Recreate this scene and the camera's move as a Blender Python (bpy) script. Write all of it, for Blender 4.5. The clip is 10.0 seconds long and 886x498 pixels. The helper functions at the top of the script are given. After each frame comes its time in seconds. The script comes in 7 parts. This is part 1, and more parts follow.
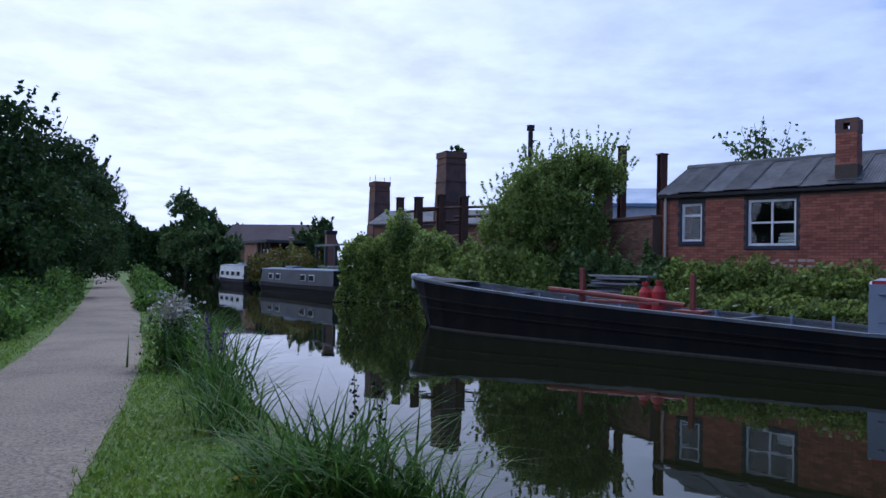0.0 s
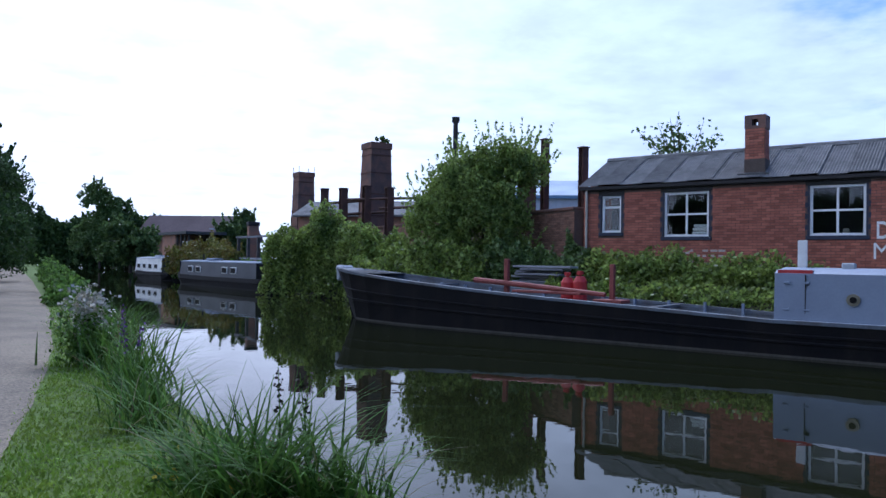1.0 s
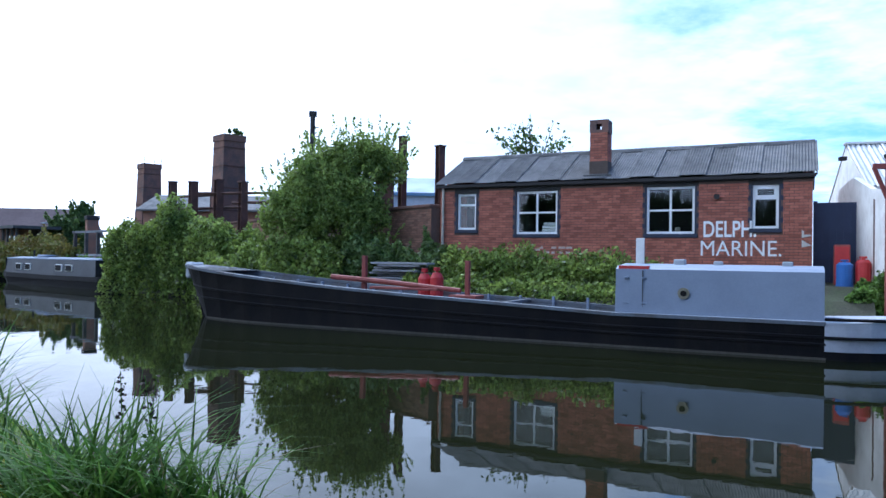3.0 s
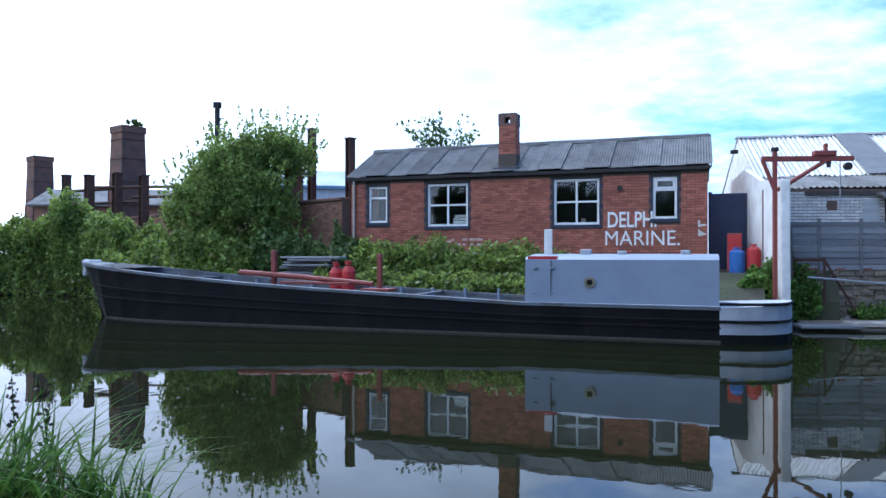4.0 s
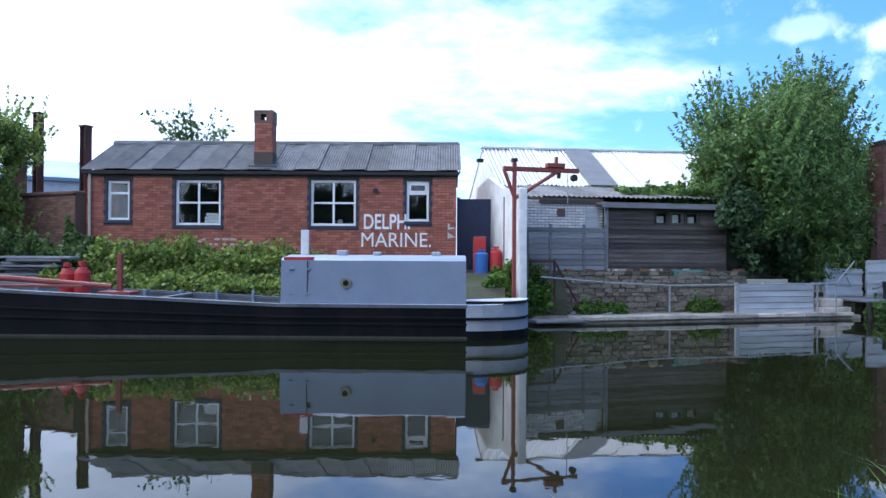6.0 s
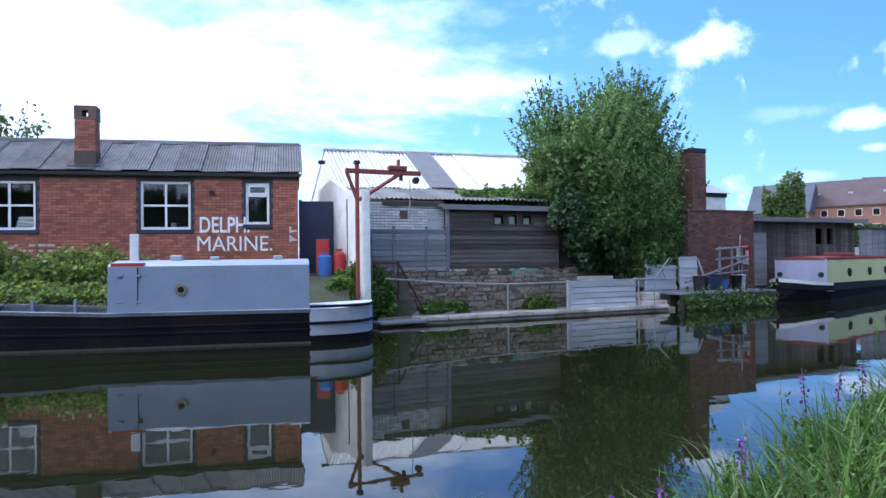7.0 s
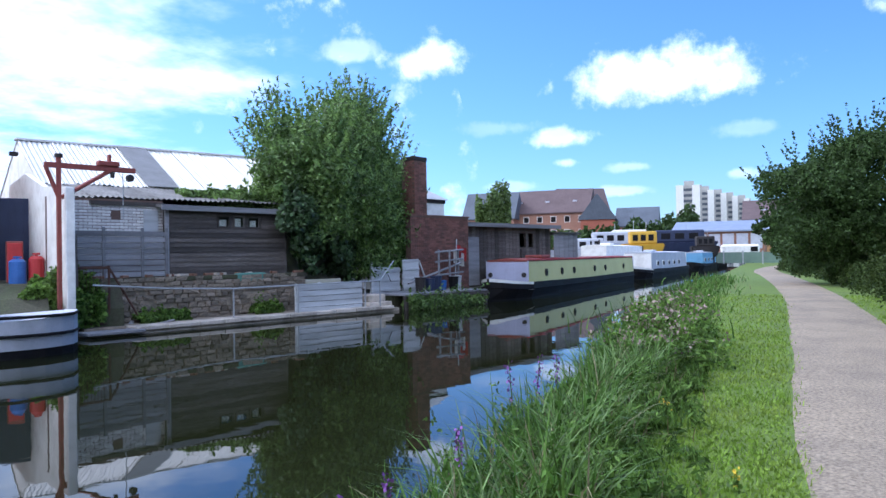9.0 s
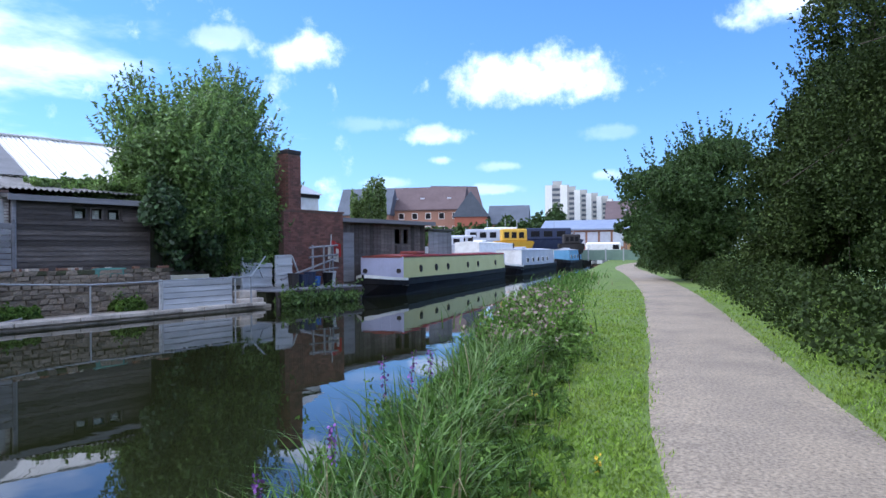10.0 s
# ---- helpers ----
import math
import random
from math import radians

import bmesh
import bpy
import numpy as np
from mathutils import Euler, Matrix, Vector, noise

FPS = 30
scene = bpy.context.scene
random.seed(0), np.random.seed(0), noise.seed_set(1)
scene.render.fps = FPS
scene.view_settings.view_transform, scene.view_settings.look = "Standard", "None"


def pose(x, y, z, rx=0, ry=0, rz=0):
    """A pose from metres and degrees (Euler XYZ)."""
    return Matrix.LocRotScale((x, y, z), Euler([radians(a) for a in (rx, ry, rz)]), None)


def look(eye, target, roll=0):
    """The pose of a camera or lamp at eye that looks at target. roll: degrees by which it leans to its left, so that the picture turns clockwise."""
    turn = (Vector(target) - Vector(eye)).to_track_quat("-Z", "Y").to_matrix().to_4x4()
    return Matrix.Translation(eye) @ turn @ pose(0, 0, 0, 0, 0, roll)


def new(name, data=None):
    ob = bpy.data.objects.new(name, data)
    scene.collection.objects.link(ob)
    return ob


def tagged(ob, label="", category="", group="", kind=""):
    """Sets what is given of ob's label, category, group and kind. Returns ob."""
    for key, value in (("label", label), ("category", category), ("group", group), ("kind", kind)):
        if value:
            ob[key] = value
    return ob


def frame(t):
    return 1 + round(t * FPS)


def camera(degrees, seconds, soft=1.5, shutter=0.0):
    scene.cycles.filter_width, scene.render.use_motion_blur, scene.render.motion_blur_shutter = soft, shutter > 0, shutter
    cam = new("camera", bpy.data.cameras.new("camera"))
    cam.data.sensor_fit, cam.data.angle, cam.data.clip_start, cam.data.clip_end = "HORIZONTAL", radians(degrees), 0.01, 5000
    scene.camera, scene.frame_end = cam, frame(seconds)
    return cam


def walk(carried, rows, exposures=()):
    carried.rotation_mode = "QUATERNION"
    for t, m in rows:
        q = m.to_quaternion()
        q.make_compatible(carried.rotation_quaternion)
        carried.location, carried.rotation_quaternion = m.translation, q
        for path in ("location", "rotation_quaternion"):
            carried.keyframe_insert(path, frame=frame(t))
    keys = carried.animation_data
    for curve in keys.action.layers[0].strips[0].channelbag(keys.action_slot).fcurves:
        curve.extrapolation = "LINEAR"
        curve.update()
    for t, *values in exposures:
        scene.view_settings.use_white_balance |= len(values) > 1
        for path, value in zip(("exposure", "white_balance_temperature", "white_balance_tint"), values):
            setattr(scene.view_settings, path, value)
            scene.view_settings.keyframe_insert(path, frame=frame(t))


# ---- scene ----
# ---- camera and walk: eye 1.75 m over the water, turning on the towpath verge ----
EYE = (0.0, 0.0, 1.75)
cam = camera(62.0, 10.0)
TURNS = [(0, 0, 0.95, -1.21), (0.5, -2.8, 0.8, -1.11), (1, -5.77, 0.39, -0.93), (1.5, -8.21, 0.17, -1.14), (2, -10.76, 0.07, -0.93),
         (3.5, -20.09, 0.18, -0.64), (4, -23.63, -0.21, -0.01), (4.5, -27.91, -0.2, 0.5), (5, -32.44, -0.32, 0.34),
         (6.5, -48.18, 0.09, -0.02), (7, -54.47, 0.05, 0.62), (7.5, -60.1, 0.06, 0.36), (8, -65.42, 0.27, 0.85),
         (8.5, -70.61, -0.02, 0.84), (9, -75.36, 0.02, 0.89), (9.5, -80.23, -0.32, 0.37), (10, -85.05, -0.41, 0.51)]
walk(cam, [(t, pose(*EYE, 90.55 + pitch, roll, yaw)) for t, yaw, pitch, roll in TURNS],
     [(0, -0.88, 4970, 19), (1, -0.5, 5000, 16), (2, -0.08, 5000, 10), (3.5, 0.14, 4980, 10), (5, 0.25, 5100, 10), (6.5, 0.32, 5250, 14), (8, 0.34, 5300, 15), (10, 0.25, 5350, 17)])

# ---- world and sun ----
SUN_AZ, SUN_EL = radians(-12), radians(50)  # heading measured to the left from +y
world = bpy.data.worlds.new("sky")
scene.world = world
world.use_nodes = True


def sky_world():
    nt = world.node_tree
    nt.nodes.clear()
    n, l = nt.nodes.new, nt.links.new
    out, bg = n("ShaderNodeOutputWorld"), n("ShaderNodeBackground")
    sky = n("ShaderNodeTexSky")
    sky.sky_type, sky.sun_disc = "NISHITA", False
    sky.sun_elevation, sky.sun_rotation = SUN_EL, -SUN_AZ
    sky.air_density, sky.dust_density, sky.ozone_density = 1.2, 0.3, 3.0
    scale = n("ShaderNodeMix")
    scale.data_type, scale.blend_type = "RGBA", "MULTIPLY"
    scale.inputs[0].default_value = 1.0
    l(sky.outputs[0], scale.inputs[6])
    scale.inputs[7].default_value = (0.088, 0.118, 0.16, 1)
    co = n("ShaderNodeTexCoord")
    sep = n("ShaderNodeSeparateXYZ")
    l(co.outputs["Generated"], sep.inputs[0])

    def m(op, a, b=0.0, c=0.0):
        x = n("ShaderNodeMath")
        x.operation = op
        for i, v in enumerate((a, b, c)):
            if isinstance(v, (int, float)):
                x.inputs[i].default_value = v
            else:
                l(v, x.inputs[i])
        return x.outputs[0]

    # cloud sheet at a constant height: direction divided by its rise
    rise = m("MAXIMUM", m("ADD", sep.outputs[2], 0.12), 0.03)
    comb = n("ShaderNodeCombineXYZ")
    l(m("DIVIDE", sep.outputs[0], rise), comb.inputs[0])
    l(m("DIVIDE", sep.outputs[1], rise), comb.inputs[1])
    big, fine = n("ShaderNodeTexNoise"), n("ShaderNodeTexNoise")
    for tex, sc, det in ((big, 0.95, 6.0), (fine, 3.4, 8.0)):
        l(comb.outputs[0], tex.inputs["Vector"])
        tex.inputs["Scale"].default_value, tex.inputs["Detail"].default_value, tex.inputs["Roughness"].default_value = sc, det, 0.58
    # the sheet is closed towards the veiled sun and opens to the east
    toward = m("ADD", m("MULTIPLY", sep.outputs[0], -0.62), m("MULTIPLY", sep.outputs[1], 0.42))
    cover = m("ADD", m("ADD", m("MULTIPLY", big.outputs[0], 1.15), m("MULTIPLY", fine.outputs[0], 0.3)), m("MULTIPLY", toward, 0.85))
    mask = n("ShaderNodeMapRange")
    mask.interpolation_type = "SMOOTHSTEP"
    l(cover, mask.inputs[0])
    mask.inputs[1].default_value, mask.inputs[2].default_value = 0.41, 0.72
    # separate cumulus heaps in the blue part: heading, height, half width, half height in degrees
    puff = n("ShaderNodeTexNoise")
    l(co.outputs["Generated"], puff.inputs["Vector"])
    puff.inputs["Scale"].default_value, puff.inputs["Detail"].default_value, puff.inputs["Roughness"].default_value = 18.0, 7.0, 0.6
    ragged = m("MULTIPLY", m("SUBTRACT", puff.outputs[0], 0.5), 2.4)
    heaps = None
    for az, el, hw, hh, thick in ((-92.6, 13.2, 8.8, 2.5, 1.0), (-74.4, 15.0, 4.4, 1.7, 1.0), (-84.9, 8.9, 3.4, 1.0, 0.75), (-84.9, 7.0, 1.5, 0.5, 0.6), (-110, 16.6, 3.6, 1.7, 0.85), (-68.5, 15.6, 2.8, 1.1, 0.5), (-89.8, 6.5, 2.6, 0.5, 0.4),
                                  (-89.2, 4.7, 2.4, 0.5, 0.5), (-97.5, 5.6, 1.4, 0.5, 0.5), (-80.5, 5.3, 2.4, 0.6, 0.4), (-98.5, 8.8, 3.0, 0.7, 0.22), (-79.5, 9.8, 4.2, 0.8, 0.2), (-140, 22, 9, 4, 1.0), (-170, 14, 8, 3, 1.0)):
        a, e = radians(az), radians(el)
        ahead = Vector((-math.sin(a) * math.cos(e), math.cos(a) * math.cos(e), math.sin(e)))
        side = Vector((math.cos(a), math.sin(a), 0))
        upward = side.cross(ahead)
        dots = []
        for vec in (side / math.sin(radians(hw)), upward / math.sin(radians(hh)), ahead):
            d = n("ShaderNodeVectorMath")
            d.operation = "DOT_PRODUCT"
            l(co.outputs["Generated"], d.inputs[0])
            d.inputs[1].default_value = vec
            dots.append(d.outputs["Value"])
        far = m("SQRT", m("ADD", m("MULTIPLY", dots[0], dots[0]), m("MULTIPLY", dots[1], dots[1])))
        heap = m("MULTIPLY", m("SUBTRACT", 1.05, far), m("GREATER_THAN", dots[2], 0.0))
        edge = n("ShaderNodeMapRange")
        edge.interpolation_type = "SMOOTHSTEP"
        l(m("ADD", m("MAXIMUM", heap, -2.0), ragged), edge.inputs[0])
        edge.inputs[1].default_value, edge.inputs[2].default_value, edge.inputs[4].default_value = 0.1, 0.75, thick
        heaps = edge.outputs[0] if heaps is None else m("MAXIMUM", heaps, edge.outputs[0])
    tone = n("ShaderNodeMapRange")
    l(fine.outputs[0], tone.inputs[0])
    tone.inputs[1].default_value, tone.inputs[2].default_value, tone.inputs[3].default_value, tone.inputs[4].default_value = 0.32, 0.62, 1.2, 1.5
    # the veil is brighter on the sun's side and bluer away from it
    veil = n("ShaderNodeMapRange")
    veil.interpolation_type = "SMOOTHSTEP"
    l(toward, veil.inputs[0])
    veil.inputs[1].default_value, veil.inputs[2].default_value, veil.inputs[3].default_value, veil.inputs[4].default_value = 0.05, 0.55, 0.92, 1.3
    tint = n("ShaderNodeMix")
    tint.data_type = "RGBA"
    l(m("DIVIDE", m("SUBTRACT", veil.outputs[0], 0.92), 0.38), tint.inputs[0])
    tint.inputs[6].default_value, tint.inputs[7].default_value = (0.88, 0.97, 1.1, 1), (0.99, 0.98, 1.0, 1)
    cloud = n("ShaderNodeMix")
    cloud.data_type, cloud.blend_type = "RGBA", "MULTIPLY"
    cloud.inputs[0].default_value = 1.0
    l(tint.outputs[2], cloud.inputs[6])
    l(m("MULTIPLY", tone.outputs[0], veil.outputs[0]), cloud.inputs[7])
    mix = n("ShaderNodeMix")
    mix.data_type = "RGBA"
    l(m("MAXIMUM", mask.outputs[0], heaps), mix.inputs[0])
    l(scale.outputs[2], mix.inputs[6])
    l(cloud.outputs[2], mix.inputs[7])
    l(mix.outputs[2], bg.inputs[0])
    l(bg.outputs[0], out.inputs[0])


sky_world()
sun = new("sun", bpy.data.lights.new("sun", "SUN"))
sun.data.energy, sun.data.angle, sun.data.color = 2.5, radians(9), (1.0, 0.96, 0.9)
sun.matrix_world = look((-math.sin(SUN_AZ) * math.cos(SUN_EL) * 50, math.cos(SUN_AZ) * math.cos(SUN_EL) * 50, math.sin(SUN_EL) * 50), (0, 0, 0))


# ---- materials ----
def material(name, color, rough=0.8, vary=0.25, scale=6.0, fine=60.0, bump=0.15, metal=0.0, second=None, amount=0.35, rand=0.0, island=0.0,
             stretch=(1, 1, 1), spec=0.5, trans=0.0):
    """Colour with variation at two scales, a second colour in patches, fine relief, and a shift per piece."""
    mat = bpy.data.materials.new(name)
    mat.use_nodes = True
    nt = mat.node_tree
    n, l = nt.nodes.new, nt.links.new
    bsdf = nt.nodes["Principled BSDF"]
    co, mp = n("ShaderNodeTexCoord"), n("ShaderNodeMapping")
    mp.inputs["Scale"].default_value = stretch
    l(co.outputs["Object"], mp.inputs[0])
    big, small = n("ShaderNodeTexNoise"), n("ShaderNodeTexNoise")
    for tex, sc in ((big, scale), (small, fine)):
        l(mp.outputs[0], tex.inputs["Vector"])
        tex.inputs["Scale"].default_value, tex.inputs["Detail"].default_value, tex.inputs["Roughness"].default_value = sc, 5.0, 0.6
    ramp = n("ShaderNodeMapRange")
    l(big.outputs[0], ramp.inputs[0])
    ramp.inputs[1].default_value, ramp.inputs[2].default_value = 0.42, 0.66
    ramp.inputs[4].default_value = amount
    two = n("ShaderNodeMix")
    two.data_type = "RGBA"
    l(ramp.outputs[0], two.inputs[0])
    two.inputs[6].default_value = (*color, 1)
    two.inputs[7].default_value = (*(second or tuple(c * 0.55 for c in color)), 1)
    val = n("ShaderNodeMapRange")
    l(small.outputs[0], val.inputs[0])
    val.inputs[1].default_value, val.inputs[2].default_value = 0.25, 0.75
    val.inputs[3].default_value, val.inputs[4].default_value = 1 - vary, 1 + vary
    hsv = n("ShaderNodeHueSaturation")
    l(two.outputs[2], hsv.inputs["Color"])
    last = val.outputs[0]
    for source, width in (("object", rand), ("island", island)):
        if width:
            info = n("ShaderNodeObjectInfo") if source == "object" else n("ShaderNodeNewGeometry")
            rr = n("ShaderNodeMapRange")
            l(info.outputs["Random" if source == "object" else "Random Per Island"], rr.inputs[0])
            rr.inputs[3].default_value, rr.inputs[4].default_value = 1 - width, 1 + width
            mu = n("ShaderNodeMath")
            mu.operation = "MULTIPLY"
            l(last, mu.inputs[0])
            l(rr.outputs[0], mu.inputs[1])
            last = mu.outputs[0]
    l(last, hsv.inputs["Value"])
    l(hsv.outputs[0], bsdf.inputs["Base Color"])
    rgh = n("ShaderNodeMapRange")
    l(big.outputs[0], rgh.inputs[0])
    rgh.inputs[3].default_value, rgh.inputs[4].default_value = max(0.02, rough - 0.12), min(1, rough + 0.12)
    l(rgh.outputs[0], bsdf.inputs["Roughness"])
    bsdf.inputs["Metallic"].default_value = metal
    bsdf.inputs["Specular IOR Level"].default_value = spec
    if bump:
        bp = n("ShaderNodeBump")
        bp.inputs["Strength"].default_value, bp.inputs["Distance"].default_value = bump, 0.02
        l(small.outputs[0], bp.inputs["Height"])
        l(bp.outputs[0], bsdf.inputs["Normal"])
    if trans:
        tr, mx = n("ShaderNodeBsdfTranslucent"), n("ShaderNodeMixShader")
        l(hsv.outputs[0], tr.inputs[0])
        mx.inputs[0].default_value = trans
        l(bsdf.outputs[0], mx.inputs[1])
        l(tr.outputs[0], mx.inputs[2])
        l(mx.outputs[0], nt.nodes["Material Output"].inputs[0])
    return mat


def water_material():
    mat = bpy.data.materials.new("canal_water")
    mat.use_nodes = True
    nt = mat.node_tree
    n, l = nt.nodes.new, nt.links.new
    b = nt.nodes["Principled BSDF"]
    b.inputs["Base Color"].default_value = (0.0115, 0.0135, 0.0048, 1)
    b.inputs["Roughness"].default_value, b.inputs["IOR"].default_value = 0.015, 1.34
    co = n("ShaderNodeTexCoord")
    a, c = n("ShaderNodeTexNoise"), n("ShaderNodeTexNoise")
    for tex, sc in ((a, 0.8), (c, 4.0)):
        l(co.outputs["Object"], tex.inputs["Vector"])
        tex.inputs["Scale"].default_value, tex.inputs["Detail"].default_value = sc, 3.0
    add = n("ShaderNodeMath")
    add.operation = "MULTIPLY_ADD"
    l(c.outputs[0], add.inputs[0])
    add.inputs[1].default_value = 0.12
    l(a.outputs[0], add.inputs[2])
    bp = n("ShaderNodeBump")
    bp.inputs["Strength"].default_value, bp.inputs["Distance"].default_value = 0.1, 0.03
    l(add.outputs[0], bp.inputs["Height"])
    l(bp.outputs[0], b.inputs["Normal"])
    return mat


def glass_material():
    mat = bpy.data.materials.new("window_glass")
    mat.use_nodes = True
    b = mat.node_tree.nodes["Principled BSDF"]
    b.inputs["Base Color"].default_value = (0.9, 0.95, 0.95, 1)
    b.inputs["Roughness"].default_value, b.inputs["IOR"].default_value = 0.02, 1.45
    b.inputs["Transmission Weight"].default_value = 1.0
    return mat


WATER, GLASS = water_material(), glass_material()
GRASS_SOIL = material("verge_turf", (0.12, 0.18, 0.025), 0.95, 0.4, 1.2, 25, 0.5, second=(0.1, 0.14, 0.03), amount=0.8)
YARD = material("yard_earth", (0.06, 0.055, 0.035), 0.95, 0.35, 0.8, 20, 0.5, second=(0.06, 0.08, 0.03), amount=0.7)
GRAVEL = material("towpath_gravel", (0.31, 0.25, 0.175), 0.95, 0.6, 0.9, 34, 0.8, second=(0.2, 0.165, 0.125), amount=0.7)
BLADE = material("grass_blade", (0.2, 0.315, 0.036), 0.6, 0.2, 1.0, 8, 0, second=(0.26, 0.325, 0.055), amount=0.8, island=0.35, trans=0.35, spec=0.25)
REED = material("reed_blade", (0.085, 0.17, 0.028), 0.6, 0.2, 1.5, 9, 0, second=(0.14, 0.2, 0.045), amount=0.6, island=0.55, trans=0.35, spec=0.15)
SEDGE_PALE = material("sedge_blade", (0.16, 0.26, 0.075), 0.5, 0.2, 1.5, 9, 0, second=(0.2, 0.25, 0.09), amount=0.7, island=0.5, trans=0.35, spec=0.3)
DRY = material("straw_blade", (0.24, 0.2, 0.1), 0.7, 0.2, 1.5, 9, 0, second=(0.2, 0.17, 0.09), amount=0.6, island=0.4, trans=0.3)
WEED = material("weed_leaf", (0.15, 0.25, 0.045), 0.65, 0.2, 1.5, 9, 0, second=(0.07, 0.13, 0.025), amount=0.8, island=0.65, trans=0.35, spec=0.3)
IVY = material("ivy_leaf", (0.27, 0.34, 0.07), 0.5, 0.2, 0.9, 9, 0, second=(0.14, 0.21, 0.045), amount=0.8, island=0.6, trans=0.45)
BUSH = material("bush_leaf", (0.25, 0.32, 0.07), 0.6, 0.2, 0.8, 9, 0, second=(0.16, 0.23, 0.05), amount=0.8, island=0.5, trans=0.5)
SALLOW = material("sallow_leaf", (0.16, 0.25, 0.06), 0.55, 0.2, 0.7, 9, 0, second=(0.085, 0.15, 0.04), amount=0.8, island=0.6, trans=0.3)
TREE_DARK = material("hedge_leaf", (0.058, 0.1, 0.026), 0.7, 0.2, 0.5, 9, 0, second=(0.036, 0.064, 0.018), amount=0.8, island=0.5, trans=0.3, spec=0.25)
# darker copy of the hedge leaf, with the hedge's shade in its colour
HEDGE_SHADED = material("shaded_hedge_leaf", (0.034, 0.055, 0.014), 0.75, 0.2, 0.5, 9, 0, second=(0.058, 0.082, 0.02), amount=0.8, island=0.6, trans=0.1, spec=0.12)
TREE_MID = material("tree_leaf", (0.12, 0.18, 0.045), 0.6, 0.2, 0.6, 9, 0, second=(0.075, 0.12, 0.03), amount=0.8, island=0.5, trans=0.3)
FLOWER_WHITE = material("white_petal", (0.62, 0.56, 0.46), 0.8, 0.1, 5, 20, 0, island=0.2)
FLOWER_PURPLE = material("purple_petal", (0.2, 0.075, 0.3), 0.8, 0.1, 5, 20, 0, island=0.3)
FLOWER_PINK = material("faded_pink_petal", (0.3, 0.22, 0.19), 0.8, 0.1, 5, 20, 0, island=0.3)
BARK = material("bark", (0.1, 0.08, 0.06), 0.95, 0.3, 4, 30, 0.8)
BRICK = material("red_brick", (0.39, 0.14, 0.09), 0.9, 0.25, 1.0, 40, 0.4, second=(0.27, 0.098, 0.066), amount=0.85, rand=0.28)
BRICK_JOINED = material("red_brick_joined", (0.39, 0.14, 0.09), 0.9, 0.25, 1.0, 40, 0.4, second=(0.27, 0.098, 0.066), amount=0.85, island=0.28)
BRICK_OLD = material("old_brick", (0.26, 0.13, 0.085), 0.92, 0.25, 1.5, 40, 0.5, second=(0.16, 0.11, 0.085), amount=0.8, rand=0.3)
BRICK_OLD_JOINED = material("old_brick_joined", (0.26, 0.13, 0.085), 0.92, 0.25, 1.5, 40, 0.5, second=(0.16, 0.11, 0.085), amount=0.8, island=0.3)
BRICK_STACK = material("sooty_brick", (0.2, 0.1, 0.07), 0.92, 0.25, 0.9, 25, 0.5, second=(0.09, 0.065, 0.06), amount=0.9, island=0.2)
BRICK_BLUE = material("blue_engineering_brick", (0.025, 0.03, 0.055), 0.6, 0.2, 4, 40, 0.3)
MORTAR = material("mortar", (0.14, 0.09, 0.07), 0.95, 0.3, 2, 50, 0.4)
PAINT_WHITE = material("white_paint", (0.84, 0.83, 0.79), 0.7, 0.06, 2.5, 30, 0.2, second=(0.55, 0.53, 0.48), amount=0.5)
LETTER_WHITE = material("brushed_white_lettering", (0.86, 0.86, 0.84), 0.8, 0.1, 5, 40, 0.3, second=(0.7, 0.66, 0.62), amount=0.5)
PLASTIC_WHITE = material("white_frame", (0.88, 0.88, 0.87), 0.4, 0.04, 2, 30, 0.05)
ASBESTOS = material("weathered_cement_sheet", (0.16, 0.155, 0.15), 0.9, 0.3, 1.3, 25, 0.3, second=(0.075, 0.075, 0.072), amount=0.9, rand=0.32)
TIN_WHITE = material("pale_roof_sheet", (0.62, 0.62, 0.6), 0.6, 0.08, 1, 15, 0.1, second=(0.5, 0.48, 0.45), amount=0.5, rand=0.06)
HULL_BLACK = material("black_hull_paint", (0.007, 0.007, 0.009), 0.6, 0.3, 1.2, 25, 0.25, second=(0.02, 0.017, 0.015), amount=0.6, stretch=(1.5, 1, 0.5), spec=0.16)
HULL_GREY = material("blue_grey_paint", (0.24, 0.28, 0.36), 0.55, 0.06, 1.2, 25, 0.1, second=(0.2, 0.23, 0.3), amount=0.6)
HULL_PALE = material("pale_grey_paint", (0.5, 0.52, 0.58), 0.6, 0.08, 2, 25, 0.1)
HOLD = material("hold_grey_paint", (0.13, 0.15, 0.18), 0.7, 0.25, 1.5, 25, 0.3, second=(0.08, 0.07, 0.06), amount=0.7)
RED_OXIDE = material("red_oxide_paint", (0.26, 0.062, 0.05), 0.7, 0.2, 3, 30, 0.2, second=(0.17, 0.05, 0.035), amount=0.7)
RED_PAINT = material("red_paint", (0.45, 0.03, 0.03), 0.5, 0.1, 3, 30, 0.1)
BLUE_PAINT = material("blue_paint", (0.04, 0.13, 0.4), 0.5, 0.1, 3, 30, 0.1)
NAVY = material("navy_paint", (0.02, 0.03, 0.075), 0.6, 0.12, 2, 30, 0.1)
RUST = material("rusty_steel", (0.1, 0.045, 0.03), 0.85, 0.3, 3, 40, 0.4, second=(0.05, 0.03, 0.025), amount=0.8)
IRON_DARK = material("dark_iron", (0.03, 0.026, 0.025), 0.8, 0.3, 3, 40, 0.3)
GALV = material("galvanised_steel", (0.42, 0.44, 0.46), 0.55, 0.1, 4, 40, 0.1, metal=0.35)
